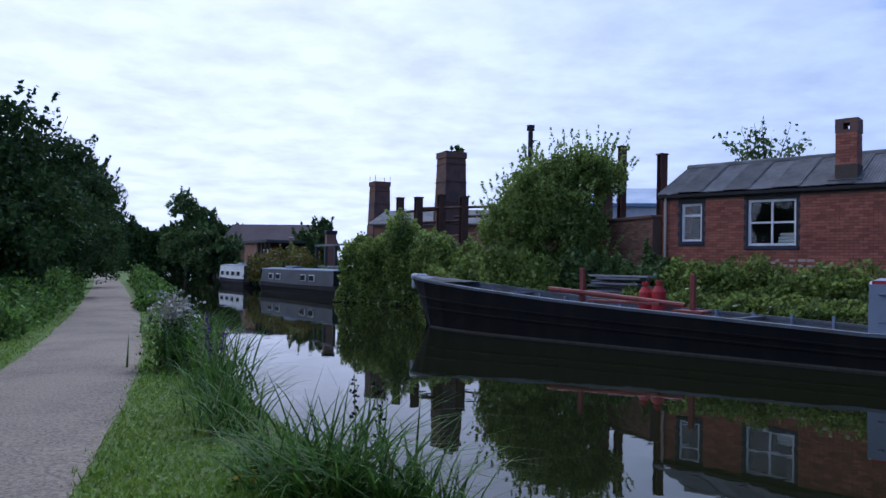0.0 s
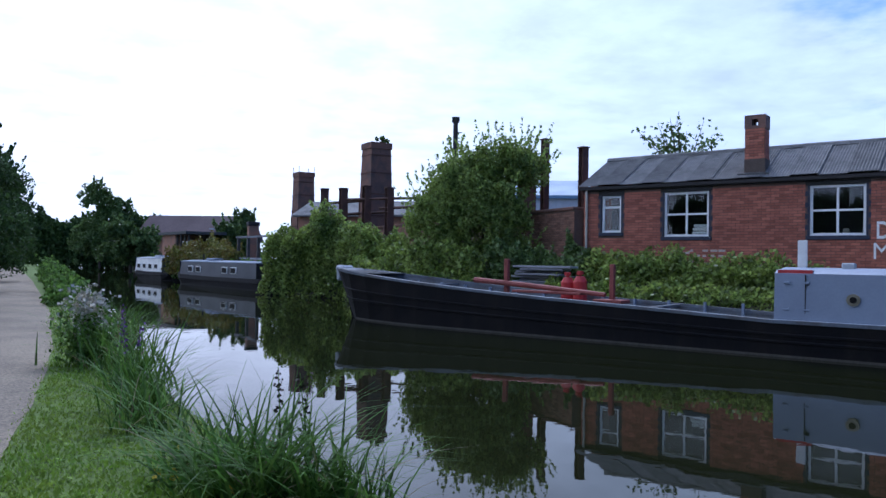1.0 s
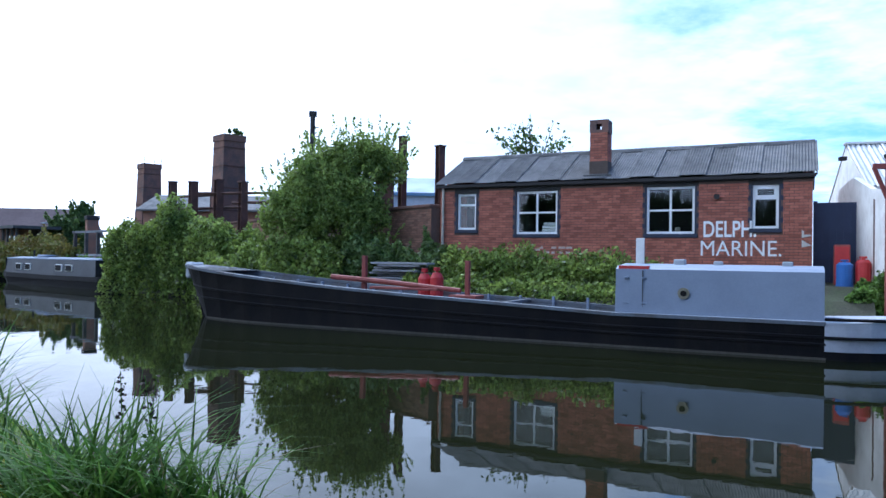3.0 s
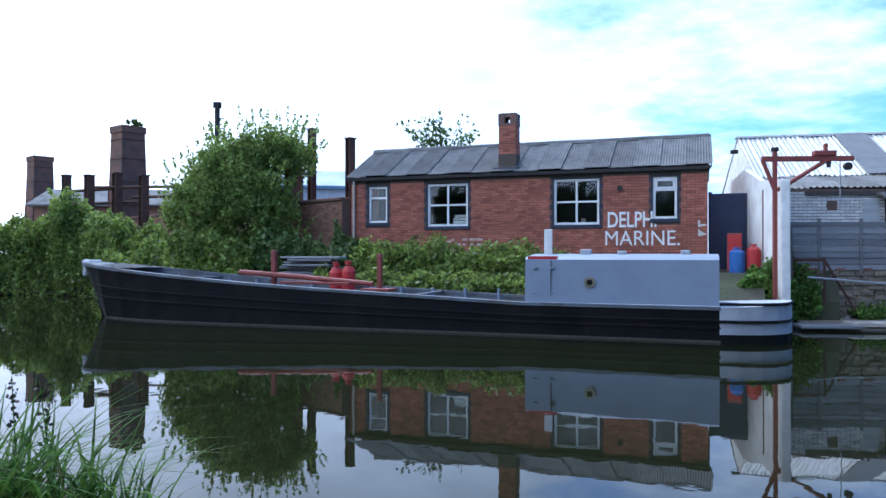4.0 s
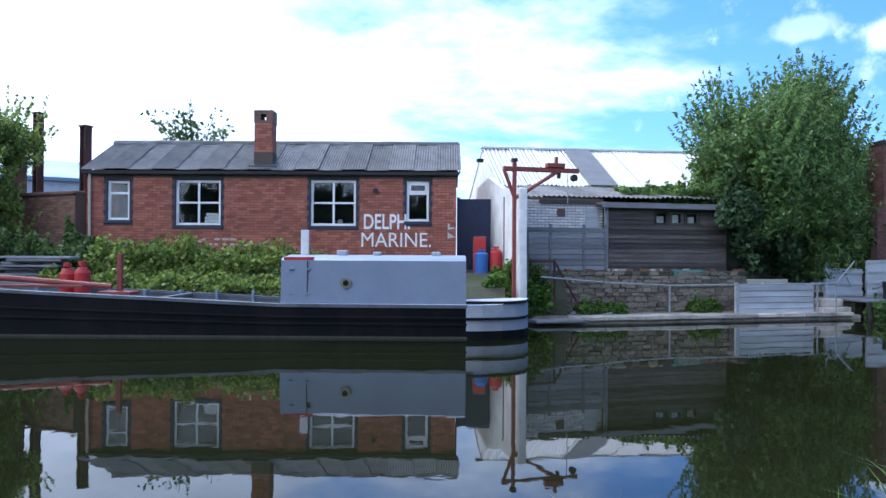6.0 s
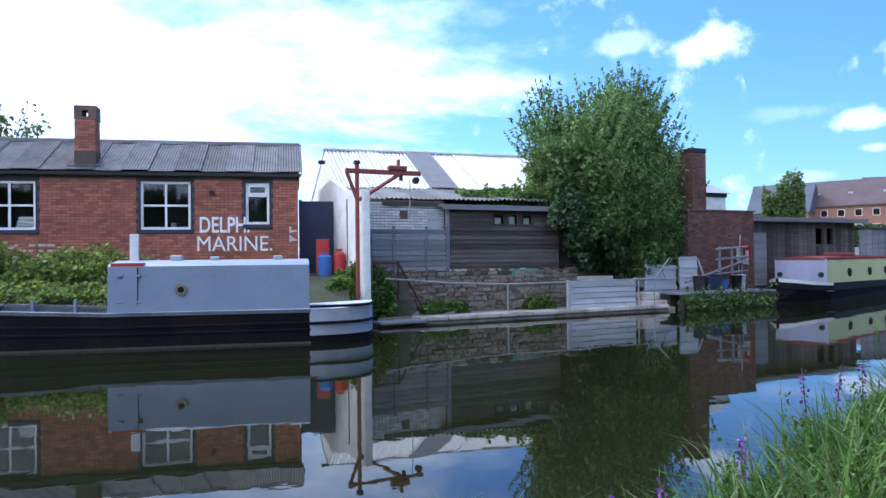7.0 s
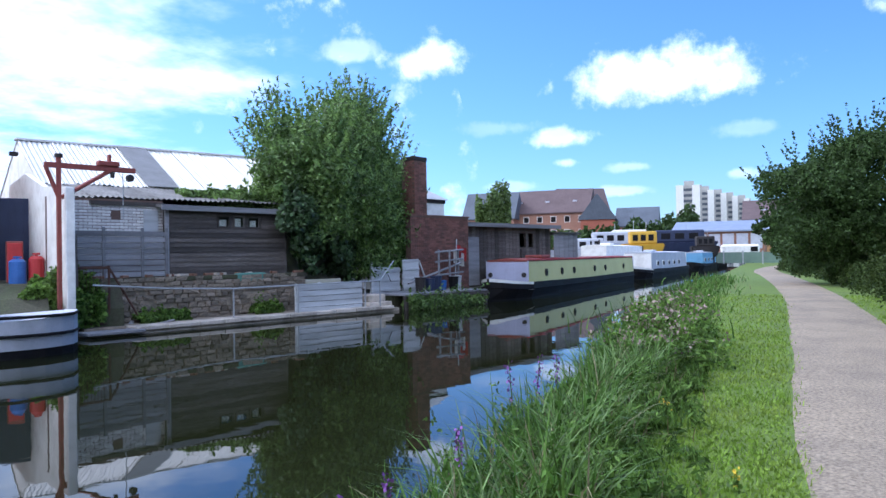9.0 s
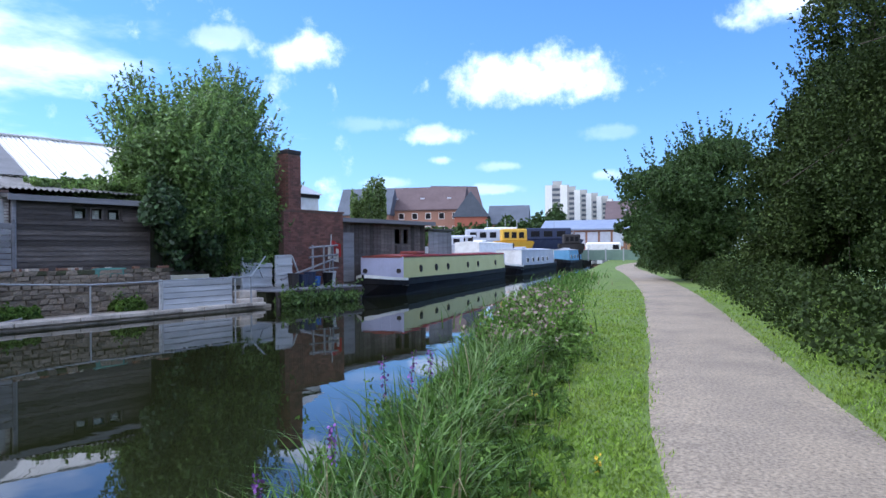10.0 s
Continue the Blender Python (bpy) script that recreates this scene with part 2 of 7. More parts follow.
BOARD_DARK = material("tarred_board", (0.082, 0.07, 0.062), 0.85, 0.5, 2.5, 22, 0.6, second=(0.17, 0.15, 0.14), amount=0.55, rand=0.5, stretch=(0.25, 1, 4))
BOARD_GREY = material("weathered_grey_board", (0.26, 0.26, 0.275), 0.9, 0.2, 2, 30, 0.4, second=(0.16, 0.16, 0.17), amount=0.8, rand=0.25, stretch=(0.25, 1, 4))
BOARD_PALE = material("pale_grey_board", (0.52, 0.54, 0.56), 0.8, 0.12, 2, 30, 0.2, second=(0.32, 0.33, 0.34), amount=0.7, rand=0.12, stretch=(0.25, 1, 4))
STONE = material("quay_stone", (0.6, 0.53, 0.45), 0.92, 0.2, 2, 35, 0.5, second=(0.24, 0.21, 0.17), amount=0.7, rand=0.15)
RUBBLE = material("rubble_wall", (0.27, 0.22, 0.17), 0.95, 0.3, 3, 30, 0.6, second=(0.1, 0.095, 0.07), amount=0.8, rand=0.35)
# near-black colour that paints the shade of the rooms behind windows
ROOM_SHADE = material("interior_shade", (0.03, 0.03, 0.032), 0.9, 0.2, 2, 10, 0)
FELT = material("roofing_felt", (0.07, 0.07, 0.068), 0.95, 0.25, 1.5, 30, 0.3, second=(0.12, 0.115, 0.1), amount=0.6)
SLATE = material("roof_tile_far", (0.12, 0.085, 0.085), 0.9, 0.15, 0.4, 4, 0.1)
SLATE_BLUE = material("slate_far", (0.1, 0.115, 0.14), 0.9, 0.15, 0.4, 4, 0.1)
BRICK_FAR = material("house_brick_far", (0.36, 0.2, 0.14), 0.9, 0.12, 0.3, 6, 0.1)
CONCRETE = material("pale_concrete", (0.42, 0.41, 0.38), 0.9, 0.1, 0.2, 4, 0.1)


# ---- mesh helpers ----
def part(name, bm, mat, parent=None, label="", at=None, smooth=False):
    """Links a bmesh as one mesh object, under a thing or a part when one is given."""
    me = bpy.data.meshes.new(name)
    bm.normal_update()
    bm.to_mesh(me)
    bm.free()
    me.materials.append(mat)
    if smooth:
        me.shade_smooth()
    ob = new(name, me)
    if parent:
        ob.parent = parent
    if at is not None:
        ob.matrix_basis = at
    return tagged(ob, label)


def thing(name, m, label, category, group="", kind=""):
    ob = new(name)
    ob.empty_display_size = 0.2
    ob.matrix_basis = m
    return tagged(ob, label, category, group, kind)


def add_box(bm, x0, y0, z0, x1, y1, z1, bevel=0.0):
    r = bmesh.ops.create_cube(bm, size=1.0)
    bmesh.ops.scale(bm, vec=(x1 - x0, y1 - y0, z1 - z0), verts=r["verts"])
    bmesh.ops.translate(bm, vec=((x0 + x1) / 2, (y0 + y1) / 2, (z0 + z1) / 2), verts=r["verts"])
    if bevel:
        edges = list({e for v in r["verts"] for e in v.link_edges})
        bmesh.ops.bevel(bm, geom=edges, offset=bevel, segments=1, affect="EDGES")
    return r["verts"]


def box(x0, y0, z0, x1, y1, z1, bevel=0.0):
    bm = bmesh.new()
    add_box(bm, x0, y0, z0, x1, y1, z1, bevel)
    return bm


def add_rod(bm, a, b, r0, r1=None, seg=8):
    a, b = Vector(a), Vector(b)
    d = b - a
    m = Matrix.Translation((a + b) / 2) @ d.to_track_quat("Z", "Y").to_matrix().to_4x4()
    bmesh.ops.create_cone(bm, cap_ends=True, segments=seg, radius1=r0, radius2=r0 if r1 is None else r1, depth=d.length, matrix=m)


def rod(a, b, r0, r1=None, seg=8):
    bm = bmesh.new()
    add_rod(bm, a, b, r0, r1, seg)
    return bm


def add_prism(bm, profile, x0, x1):
    """A solid whose outline in (y, z) is carried from x0 to x1."""
    a = [bm.verts.new((x0, y, z)) for y, z in profile]
    b = [bm.verts.new((x1, y, z)) for y, z in profile]
    bm.faces.new(a)
    bm.faces.new(b[::-1])
    for i in range(len(profile)):
        j = (i + 1) % len(profile)
        bm.faces.new((a[j], a[i], b[i], b[j]))
    bmesh.ops.recalc_face_normals(bm, faces=bm.faces)
    return bm


def prism(profile, x0, x1):
    return add_prism(bmesh.new(), profile, x0, x1)


def quads(name, verts, mat, parent=None, label=""):
    """One mesh from an array of quads, (n, 4, 3)."""
    v = np.asarray(verts, dtype=np.float64).reshape(-1, 3)
    k = len(v) // 4
    me = bpy.data.meshes.new(name)
    me.vertices.add(len(v))
    me.vertices.foreach_set("co", v.ravel())
    me.loops.add(len(v))
    me.loops.foreach_set("vertex_index", np.arange(len(v), dtype=np.int32))
    me.polygons.add(k)
    me.polygons.foreach_set("loop_start", np.arange(0, len(v), 4, dtype=np.int32))
    me.update(calc_edges=True)
    me.materials.append(mat)
    ob = new(name, me)
    if parent:
        ob.parent = parent
    return tagged(ob, label)


def framed(origin, degrees):
    """Puts local metres (along the bank, away from the water's near side, up) into the world."""
    base = pose(origin[0], origin[1], 0, 0, 0, degrees)
    return lambda x=0, y=0, z=0, turn=0: base @ pose(x, y, z, 0, 0, turn)


BARGE_LINE = framed((4.2, 17.0), -42.69)   # along the moored barge and the red office
QUAY_LINE = framed((14.0, 12.2), -27.46)   # along the quay past the hoist
WALL_LINE = framed((6.4, 23.3), -70.1)     # along the old works wall

# ---- ground, water, path ----
NEAR = [(-70, 160), (-40, 95), (-19.6, 50), (-8.9, 24), (-5.2, 15.8), (-2.8, 9.4), (-1.3, 6.2), (0.2, 4.2), (1.2, 2.9), (2.2, 1.8), (3.3, 1.15), (4.6, 0.82),
        (6, 0.64), (8, 0.44), (11, 0.14), (16, -0.36), (21.5, -1.05), (40, -3.8), (60, -7.0), (120, -17), (300, -48)]
FAR = [(-58, 160), (-30, 100), (-19.5, 68), (-16.0, 60), (-3.2, 38.5), (0.8, 28), (3.6, 20.3), (13.6, 12.75), (14.93, 13.35), (23.63, 8.83), (23.35, 7.8), (27.3, 5.73),
       (28.4, 6.6), (50, 1.6), (74, -4.0), (120, -12), (300, -43)]


def wavy(points, step=0.8, amp=0.06):
    out = []
    for (ax, ay), (bx, by) in zip(points, points[1:]):
        k = max(1, min(40, int(math.hypot(bx - ax, by - ay) / step)))
        for i in range(k):
            t = i / k
            x, y = ax + (bx - ax) * t, ay + (by - ay) * t
            w = amp * noise.noise((x * 1.3, y * 1.3, 0))
            out.append((x + w, y + w))
    return out + [points[-1]]


def smooth_line(points, rounds=2):
    for _ in range(rounds):
        out = [points[0]]
        for a, b in zip(points, points[1:]):
            out += [(a[0] * 0.75 + b[0] * 0.25, a[1] * 0.75 + b[1] * 0.25), (a[0] * 0.25 + b[0] * 0.75, a[1] * 0.25 + b[1] * 0.75)]
        points = out + [points[-1]]
    return points


NEAR_EDGE, FAR_EDGE = wavy(smooth_line(NEAR)), wavy(FAR, 2.0, 0.03)


def build_ground():
    bm = bmesh.new()
    for edge, level, away, slot in (([(-600, 1230)] + NEAR_EDGE + [(1600, -300)], 0.35, (-700, -1400), 0), ([(-560, 1240)] + FAR_EDGE + [(1600, -260)], 0.45, (700, 1400), 1)):
        low = [bm.verts.new((x, y, -0.8)) for x, y in edge]
        top = [bm.verts.new((x, y, level)) for x, y in edge]
        mid = [bm.verts.new((x + away[0] * 0.02, y + away[1] * 0.02, level)) for x, y in edge]
        outer = [bm.verts.new((x + away[0], y + away[1], level)) for x, y in edge]
        for lower, upper in ((low, top), (top, mid), (mid, outer)):
            for i in range(len(edge) - 1):
                bm.faces.new((lower[i], lower[i + 1], upper[i + 1], upper[i])).material_index = slot
    bmesh.ops.recalc_face_normals(bm, faces=bm.faces)
    for f in bm.faces:
        if abs(f.normal.z) > 0.5 and f.normal.z < 0:
            f.normal_flip()
    ground = part("ground", bm, GRASS_SOIL)
    ground.data.materials.append(YARD)
    return tagged(ground, "grassy towpath bank and dark earth yard bank", "ground", kind="structure")


build_ground()
bm = bmesh.new()
bmesh.ops.create_grid(bm, x_segments=1, y_segments=1, size=1500)
water = tagged(part("water", bm, WATER), "still dark canal water with clear reflections", "water", kind="structure")

PATH_MID = [(-70, 148), (-45, 97), (-20.6, 45.6), (-14.2, 31.4), (-9.2, 20.3), (-6.6, 14.2), (-4.75, 9.6), (-3.3, 5.3), (-2.3, 2.2), (-1.3, -0.2), (0.6, -1.35),
            (2.6, -1.55), (4.6, -1.72), (7.2, -2.15), (10.5, -2.78), (14, -3.4), (21, -4.65), (29, -5.8), (42, -7.4), (58, -8.9), (75, -13), (110, -24)]


def build_path():
    line = smooth_line(PATH_MID, 2)
    bm = bmesh.new()
    last = None
    for i, (x, y) in enumerate(line):
        a, b = line[max(0, i - 1)], line[min(len(line) - 1, i + 1)]
        d = Vector((b[0] - a[0], b[1] - a[1], 0)).normalized()
        side = Vector((-d.y, d.x, 0))
        row = []
        for k in (-1, -0.8, 0, 0.8, 1):
            half = 0.8 + 0.05 * noise.noise((x * 0.9 + k * 5, y * 0.9, 3))
            row.append(bm.verts.new(Vector((x, y, 0.352 + (0.02 if abs(k) < 0.9 else 0.004) + (0.012 if k == 0 else 0))) + side * half * k))
        if last:
            for p, q, r, s in zip(last, last[1:], row[1:], row):
                bm.faces.new((p, q, r, s))
        last = row
    bmesh.ops.recalc_face_normals(bm, faces=bm.faces)
    return tagged(part("path", bm, GRAVEL, smooth=True), "pale compacted gravel towpath", "path", kind="structure")


build_path()


# ---- plants ----
rng = np.random.default_rng(7)


def leaf_quads(centres, size, up=0.35, long=1.5, r=None):
    """A small bent-free leaf at each centre, turned at random, leaning outward and up."""
    r = r or rng
    n = len(centres)
    a = r.normal(size=(n, 3))
    a[:, 2] += up
    a /= np.linalg.norm(a, axis=1, keepdims=True)
    b = np.cross(a, r.normal(size=(n, 3)))
    b /= np.linalg.norm(b, axis=1, keepdims=True) + 1e-9
    s = size * r.uniform(0.6, 1.3, size=(n, 1))
    a, b = a * s * long * 0.5, b * s * 0.5
    c = np.asarray(centres)
    return np.stack([c - a, c + b, c + a, c - b], 1)


def lumps(blobs, n, r=None):
    """Leaf centres near the surface of many small lumps that make up the big lobes given as (x, y, z, rx, ry, rz)."""
    r = r or rng
    blobs = np.array(blobs, float)
    area = (blobs[:, 3] * blobs[:, 4] + blobs[:, 4] * blobs[:, 5] + blobs[:, 3] * blobs[:, 5])
    which = r.choice(len(blobs), size=max(12, n // 60), p=area / area.sum())
    d = r.normal(size=(len(which), 3))
    d[:, 2] = np.where(d[:, 2] < -0.4, -d[:, 2], d[:, 2])
    d /= np.linalg.norm(d, axis=1, keepdims=True)
    clump = blobs[which, :3] + d * blobs[which, 3:] * r.uniform(0.55, 1.0, size=(len(which), 1))
    rad = blobs[which, 3:].mean(1) * r.uniform(0.14, 0.32, size=len(which))
    pick = r.integers(0, len(which), size=n)
    e = r.normal(size=(n, 3))
    e /= np.linalg.norm(e, axis=1, keepdims=True)
    return clump[pick] + e * (rad[pick] * r.uniform(0.3, 1.0, size=n) ** 0.6)[:, None]


def limb_mesh(trunk_h, radius, blobs, r):
    bm = bmesh.new()
    if radius:
        top = Vector((0, 0, trunk_h))
        add_rod(bm, (0, 0, -0.15), top * 0.5, radius, radius * 0.8, 8)
        add_rod(bm, top * 0.48, top * 1.02, radius * 0.8, radius * 0.5, 8)
        for x, y, z, rx, ry, rz in blobs:
            tip = Vector((x, y, z + rz * 0.4))
            mid = top.lerp(tip, 0.5) + Vector(r.normal(size=3)) * 0.15
            add_rod(bm, top * r.uniform(0.6, 1.0), mid, radius * 0.4, radius * 0.25, 6)
            add_rod(bm, mid, tip, radius * 0.25, radius * 0.07, 5)
            for _ in range(3):
                o = Vector(r.normal(size=3)) * Vector((rx, ry, rz)).length * 0.3
                add_rod(bm, mid.lerp(tip, 0.6), tip + o, radius * 0.12, radius * 0.04, 4)
    return bm


def tree(name, x, y, z, blobs, n, size, mat, label, category="tree", trunk=(2.0, 0.16), seed=1, sprigs=0, sprig_len=0.7, group="", long=1.5):
    r = np.random.default_rng(seed)
    t = thing(name, pose(x, y, z), label, category, group)
    if trunk[1]:
        part("trunk", limb_mesh(*trunk, blobs, r), BARK, t, "dark bark trunk with limbs")
    c = lumps(blobs, n, r)
    if sprigs:  # thin shoots standing off the crown
        b = np.array(blobs, float)[r.integers(0, len(blobs), size=sprigs)]
        d = r.normal(size=(sprigs, 3)) * (0.7, 0.7, 0.5)
        d[:, 2] = np.abs(d[:, 2]) + 0.35
        d /= np.linalg.norm(d, axis=1, keepdims=True)
        root = b[:, :3] + d * b[:, 3:] * 0.95
        lift = d * 0.6 + (0, 0, 0.6)
        k = 26
        tt = r.uniform(0, 1, size=(sprigs, k, 1))
        s = root[:, None] + lift[:, None] * tt * sprig_len * r.uniform(0.5, 1.3, size=(sprigs, 1, 1)) + r.normal(size=(sprigs, k, 3)) * 0.07 * (1.1 - tt)
        c = np.concatenate([c, s.reshape(-1, 3)])
    c[:, 2] = np.maximum(c[:, 2], 0.02)
    quads("crown", leaf_quads(c, size, long=long, r=r), mat, t)
    return t


def blade_quads(roots, height, width, lean, bend, r, seg=3):
    """Curved tapering blades, seg quads each."""
    n = len(roots)
    ang = r.uniform(0, 2 * np.pi, n)
    d = np.stack([np.cos(ang), np.sin(ang), np.zeros(n)], 1)
    s = np.stack([-np.sin(ang + r.normal(size=n) * 0.5), np.cos(ang), np.zeros(n)], 1)
    h = height * r.uniform(0.55, 1.15, n)
    ln, bd = lean * r.uniform(0.2, 1.0, n), bend * r.uniform(0.1, 1.2, n)
    out, prev = [], None
    for i in range(seg + 1):
        t = i / seg
        flat = (ln * t + bd * t * t) * h
        p = roots + d * flat[:, None]
        p[:, 2] = roots[:, 2] + h * (t - 0.42 * np.minimum(bd, 1.4) * t ** 3)
        w = s * (np.broadcast_to(width, (n,)) * (1 - 0.92 * t ** 1.5) * 0.5)[:, None]
        row = (p - w, p + w)
        if prev:
            out.append(np.stack([prev[0], prev[1], row[1], row[0]], 1))
        prev = row
    return np.concatenate(out)


# ---- masonry ----
def wall_boxes(x0, x1, z0, z1, y0, y1, openings):
    """A wall with openings (xa, xb, za, zb) that go right through."""
    bm = bmesh.new()
    xs = sorted({x0, x1, *[o[0] for o in openings], *[o[1] for o in openings]})
    for a, b in zip(xs, xs[1:]):
        z = z0
        for o in sorted((o for o in openings if o[0] <= a and o[1] >= b), key=lambda o: o[2]):
            if o[2] > z:
                add_box(bm, a, y0, z, b, y1, o[2])
            z = o[3]
        if z1 > z:
            add_box(bm, a, y0, z, b, y1, z1)
    bmesh.ops.remove_doubles(bm, verts=bm.verts, dist=0.0005)
    return bm


BOX_FACES = ((0, 1, 5, 4), (1, 2, 6, 5), (2, 3, 7, 6), (3, 0, 4, 7), (4, 5, 6, 7), (3, 2, 1, 0))


def box_quads(x0, y0, z0, x1, y1, z1):
    c = [(x0, y0, z0), (x1, y0, z0), (x1, y1, z0), (x0, y1, z0), (x0, y0, z1), (x1, y0, z1), (x1, y1, z1), (x0, y1, z1)]
    return [[c[i] for i in f] for f in BOX_FACES]


def lay_bricks(parent, x0, x1, z0, z1, y, openings, mat, mat_joined, near=(0, 0), limit=300, size=(0.215, 0.065), joint=0.013, proud=0.014, joined_label="", seed=5,
               name="brick"):
    """Courses in stretcher bond on the wall face y; those within near=(xa, xb) are pieces of their own up to the limit, the rest one mesh."""
    r = random.Random(seed)
    bw, bh = size
    me = bpy.data.meshes.new(name)
    bm = box(-bw / 2, -proud, -bh / 2, bw / 2, 0.01, bh / 2, 0.004)
    bm.to_mesh(me)
    bm.free()
    me.materials.append(mat)
    rest, count, row, z = [], 0, 0, z0
    while z + bh <= z1 + 0.001:
        x = x0 - (bw + joint) / 2 * (row % 2)
        while x < x1 - 0.02:
            a, b = max(x, x0), min(x + bw, x1)
            spans = [(a, b)]
            for oa, ob_, oz, ot in openings:
                if oz < z + bh - 0.005 and ot > z + 0.005:
                    spans = [p for q in spans for p in ((q[0], min(q[1], oa)), (max(q[0], ob_), q[1])) if p[1] - p[0] > 0.015]
            for p, q in spans:
                dy = r.uniform(-0.003, 0.003)
                if count < limit and near[0] <= p and q <= near[1] and abs(q - p - bw) < 0.002:
                    o = new(name, me)
                    o.parent = parent
                    o.location = ((p + q) / 2, y + dy, z + bh / 2)
                    count += 1
                else:
                    rest += box_quads(p, y - proud + dy, z, q, y + 0.01, z + bh)
            x += bw + joint
        z += bh + joint
        row += 1
    if rest:
        tagged(quads(name + "work", rest, mat_joined, parent, joined_label), kind="stuff")


def corrugated(width, length, wave=0.075, amp=0.013, thick=0.008):
    """A sheet lying in x (across the waves) and y (along them)."""
    bm = bmesh.new()
    k = max(4, int(width / wave) * 4)
    rows = []
    for j, dz in ((0, 0), (1, 0), (2, -thick), (3, -thick)):
        y = (0, length, length, 0)[j]
        rows.append([bm.verts.new((i / k * width, y, dz + amp * math.sin(i / k * width / wave * 2 * math.pi))) for i in range(k + 1)])
    for a, b in ((0, 1), (1, 2), (2, 3), (3, 0)):
        for i in range(k):
            bm.faces.new((rows[a][i], rows[a][i + 1], rows[b][i + 1], rows[b][i]))
    bmesh.ops.recalc_face_normals(bm, faces=bm.faces)
    return bm


def sheet_roof(parent, x0, x1, y0, z0, y1, z1, pitch, mat, name="roof_sheet", gap=0.0, wave=0.075, amp=0.013, seed=1):
    """Sheets side by side from the eave (y0, z0) to the ridge (y1, z1), each its own piece with a lapped edge."""
    r = random.Random(seed)
    length, ang = math.hypot(y1 - y0, z1 - z0), math.degrees(math.atan2(z1 - z0, y1 - y0))
    bm = corrugated(pitch + 0.03, length, wave, amp)
    me = bpy.data.meshes.new(name)
    bm.to_mesh(me)
    bm.free()
    me.materials.append(mat)
    k = round((x1 - x0) / pitch)
    step = (x1 - x0) / k
    for i in range(k):
        o = new(name, me)
        o.parent = parent
        o.matrix_basis = pose(x0 + i * step, y0, z0 + 0.022 * (i % 2) + r.uniform(0, 0.012), ang, r.uniform(-0.5, 0.5), 0)
        o.scale.x = (step + 0.03) / (pitch + 0.03)


def window_unit(parent, x0, x1, z0, z1, y, kind="cross"):
    """White frame set in the opening, with bars, panes of glass and a sill."""
    w = thing("window", pose(0, 0, 0), "white framed window", "window")
    del w["category"], w["label"]
    w.parent = parent
    f = 0.07
    bm = bmesh.new()
    for a in ((x0, z0, x1, z0 + f), (x0, z1 - f, x1, z1), (x0, z0 + f, x0 + f, z1 - f), (x1 - f, z0 + f, x1, z1 - f)):
        add_box(bm, a[0], y, a[1], a[2], y + 0.07, a[3], 0.006)
    part("frame", bm, PLASTIC_WHITE, w, "white frame")
    xm, zm = (x0 + x1) / 2, (z0 + z1) / 2
    if kind == "cross":
        part("mullion", box(xm - 0.03, y + 0.008, z0 + f, xm + 0.03, y + 0.06, z1 - f, 0.005), PLASTIC_WHITE, w)
        part("transom", box(x0 + f, y + 0.01, zm - 0.028, x1 - f, y + 0.058, zm + 0.028, 0.005), PLASTIC_WHITE, w)
        cells = [(x0 + f, xm, z0 + f, zm), (xm, x1 - f, z0 + f, zm), (x0 + f, xm, zm, z1 - f), (xm, x1 - f, zm, z1 - f)]
    else:
        zt = z1 - 0.36
        part("transom", box(x0 + f, y + 0.005, zt - 0.035, x1 - f, y + 0.06, zt + 0.035, 0.005), PLASTIC_WHITE, w)
        cells = [(x0 + f, x1 - f, z0 + f, zt), (x0 + f, x1 - f, zt, z1 - f)]
        if kind == "vent":
            bm = bmesh.new()
            for a in ((x0 + f, zt + 0.03, x1 - f, zt + 0.08), (x0 + f, z1 - f - 0.05, x1 - f, z1 - f), (x0 + f, zt + 0.08, x0 + f + 0.05, z1 - f - 0.05), (x1 - f - 0.05, zt + 0.08, x1 - f, z1 - f - 0.05)):
                add_box(bm, a[0], y - 0.012, a[1], a[2], y + 0.05, a[3], 0.005)
            part("casement", bm, PLASTIC_WHITE, w)
    for a, b, c, d in cells:
        p = part("pane", box(a, y + 0.03, c, b, y + 0.036, d), GLASS, w)
        p.visible_shadow = False
    return w


def painted_words(words, size, m, mat, parent, name="painted_lettering", sx=1.0, bold=0.012):
    """Flat hand-painted words on a wall."""
    cu = bpy.data.curves.new(name, "FONT")
    cu.body, cu.size, cu.extrude, cu.offset = words, size, 0.003, bold
    tmp = bpy.data.objects.new(name, cu)
    scene.collection.objects.link(tmp)
    bpy.context.view_layer.update()
    me = bpy.data.meshes.new_from_object(tmp)
    bpy.data.objects.remove(tmp)
    me.materials.clear()
    me.materials.append(mat)
    ob = new(name, me)
    ob.parent = parent
    ob.matrix_basis = m @ Matrix.Diagonal((sx, 1, 1, 1))
    return ob


# ---- far bank: yard and red brick office ----
YARD_Z = 1.25


def build_yard():
    bm = prism([(2.35, -0.8), (2.4, 0.35), (3.4, 0.95), (4.4, YARD_Z), (15, YARD_Z), (15, -0.8)], -3.0, 9.9)
    add_prism(bm, [(4.0, -0.8), (4.1, 0.6), (4.6, YARD_Z - 0.004), (15, YARD_Z - 0.004), (15, -0.8)], 9.9, 11.6)
    tagged(part("yard", bm, YARD, at=BARGE_LINE()), "raised earth yard bank behind the moored barge", "ground", kind="structure")


build_yard()
OFFICE = thing("office", BARGE_LINE(0, 6.14), "long single-storey red brick office with cement sheet roof", "building")
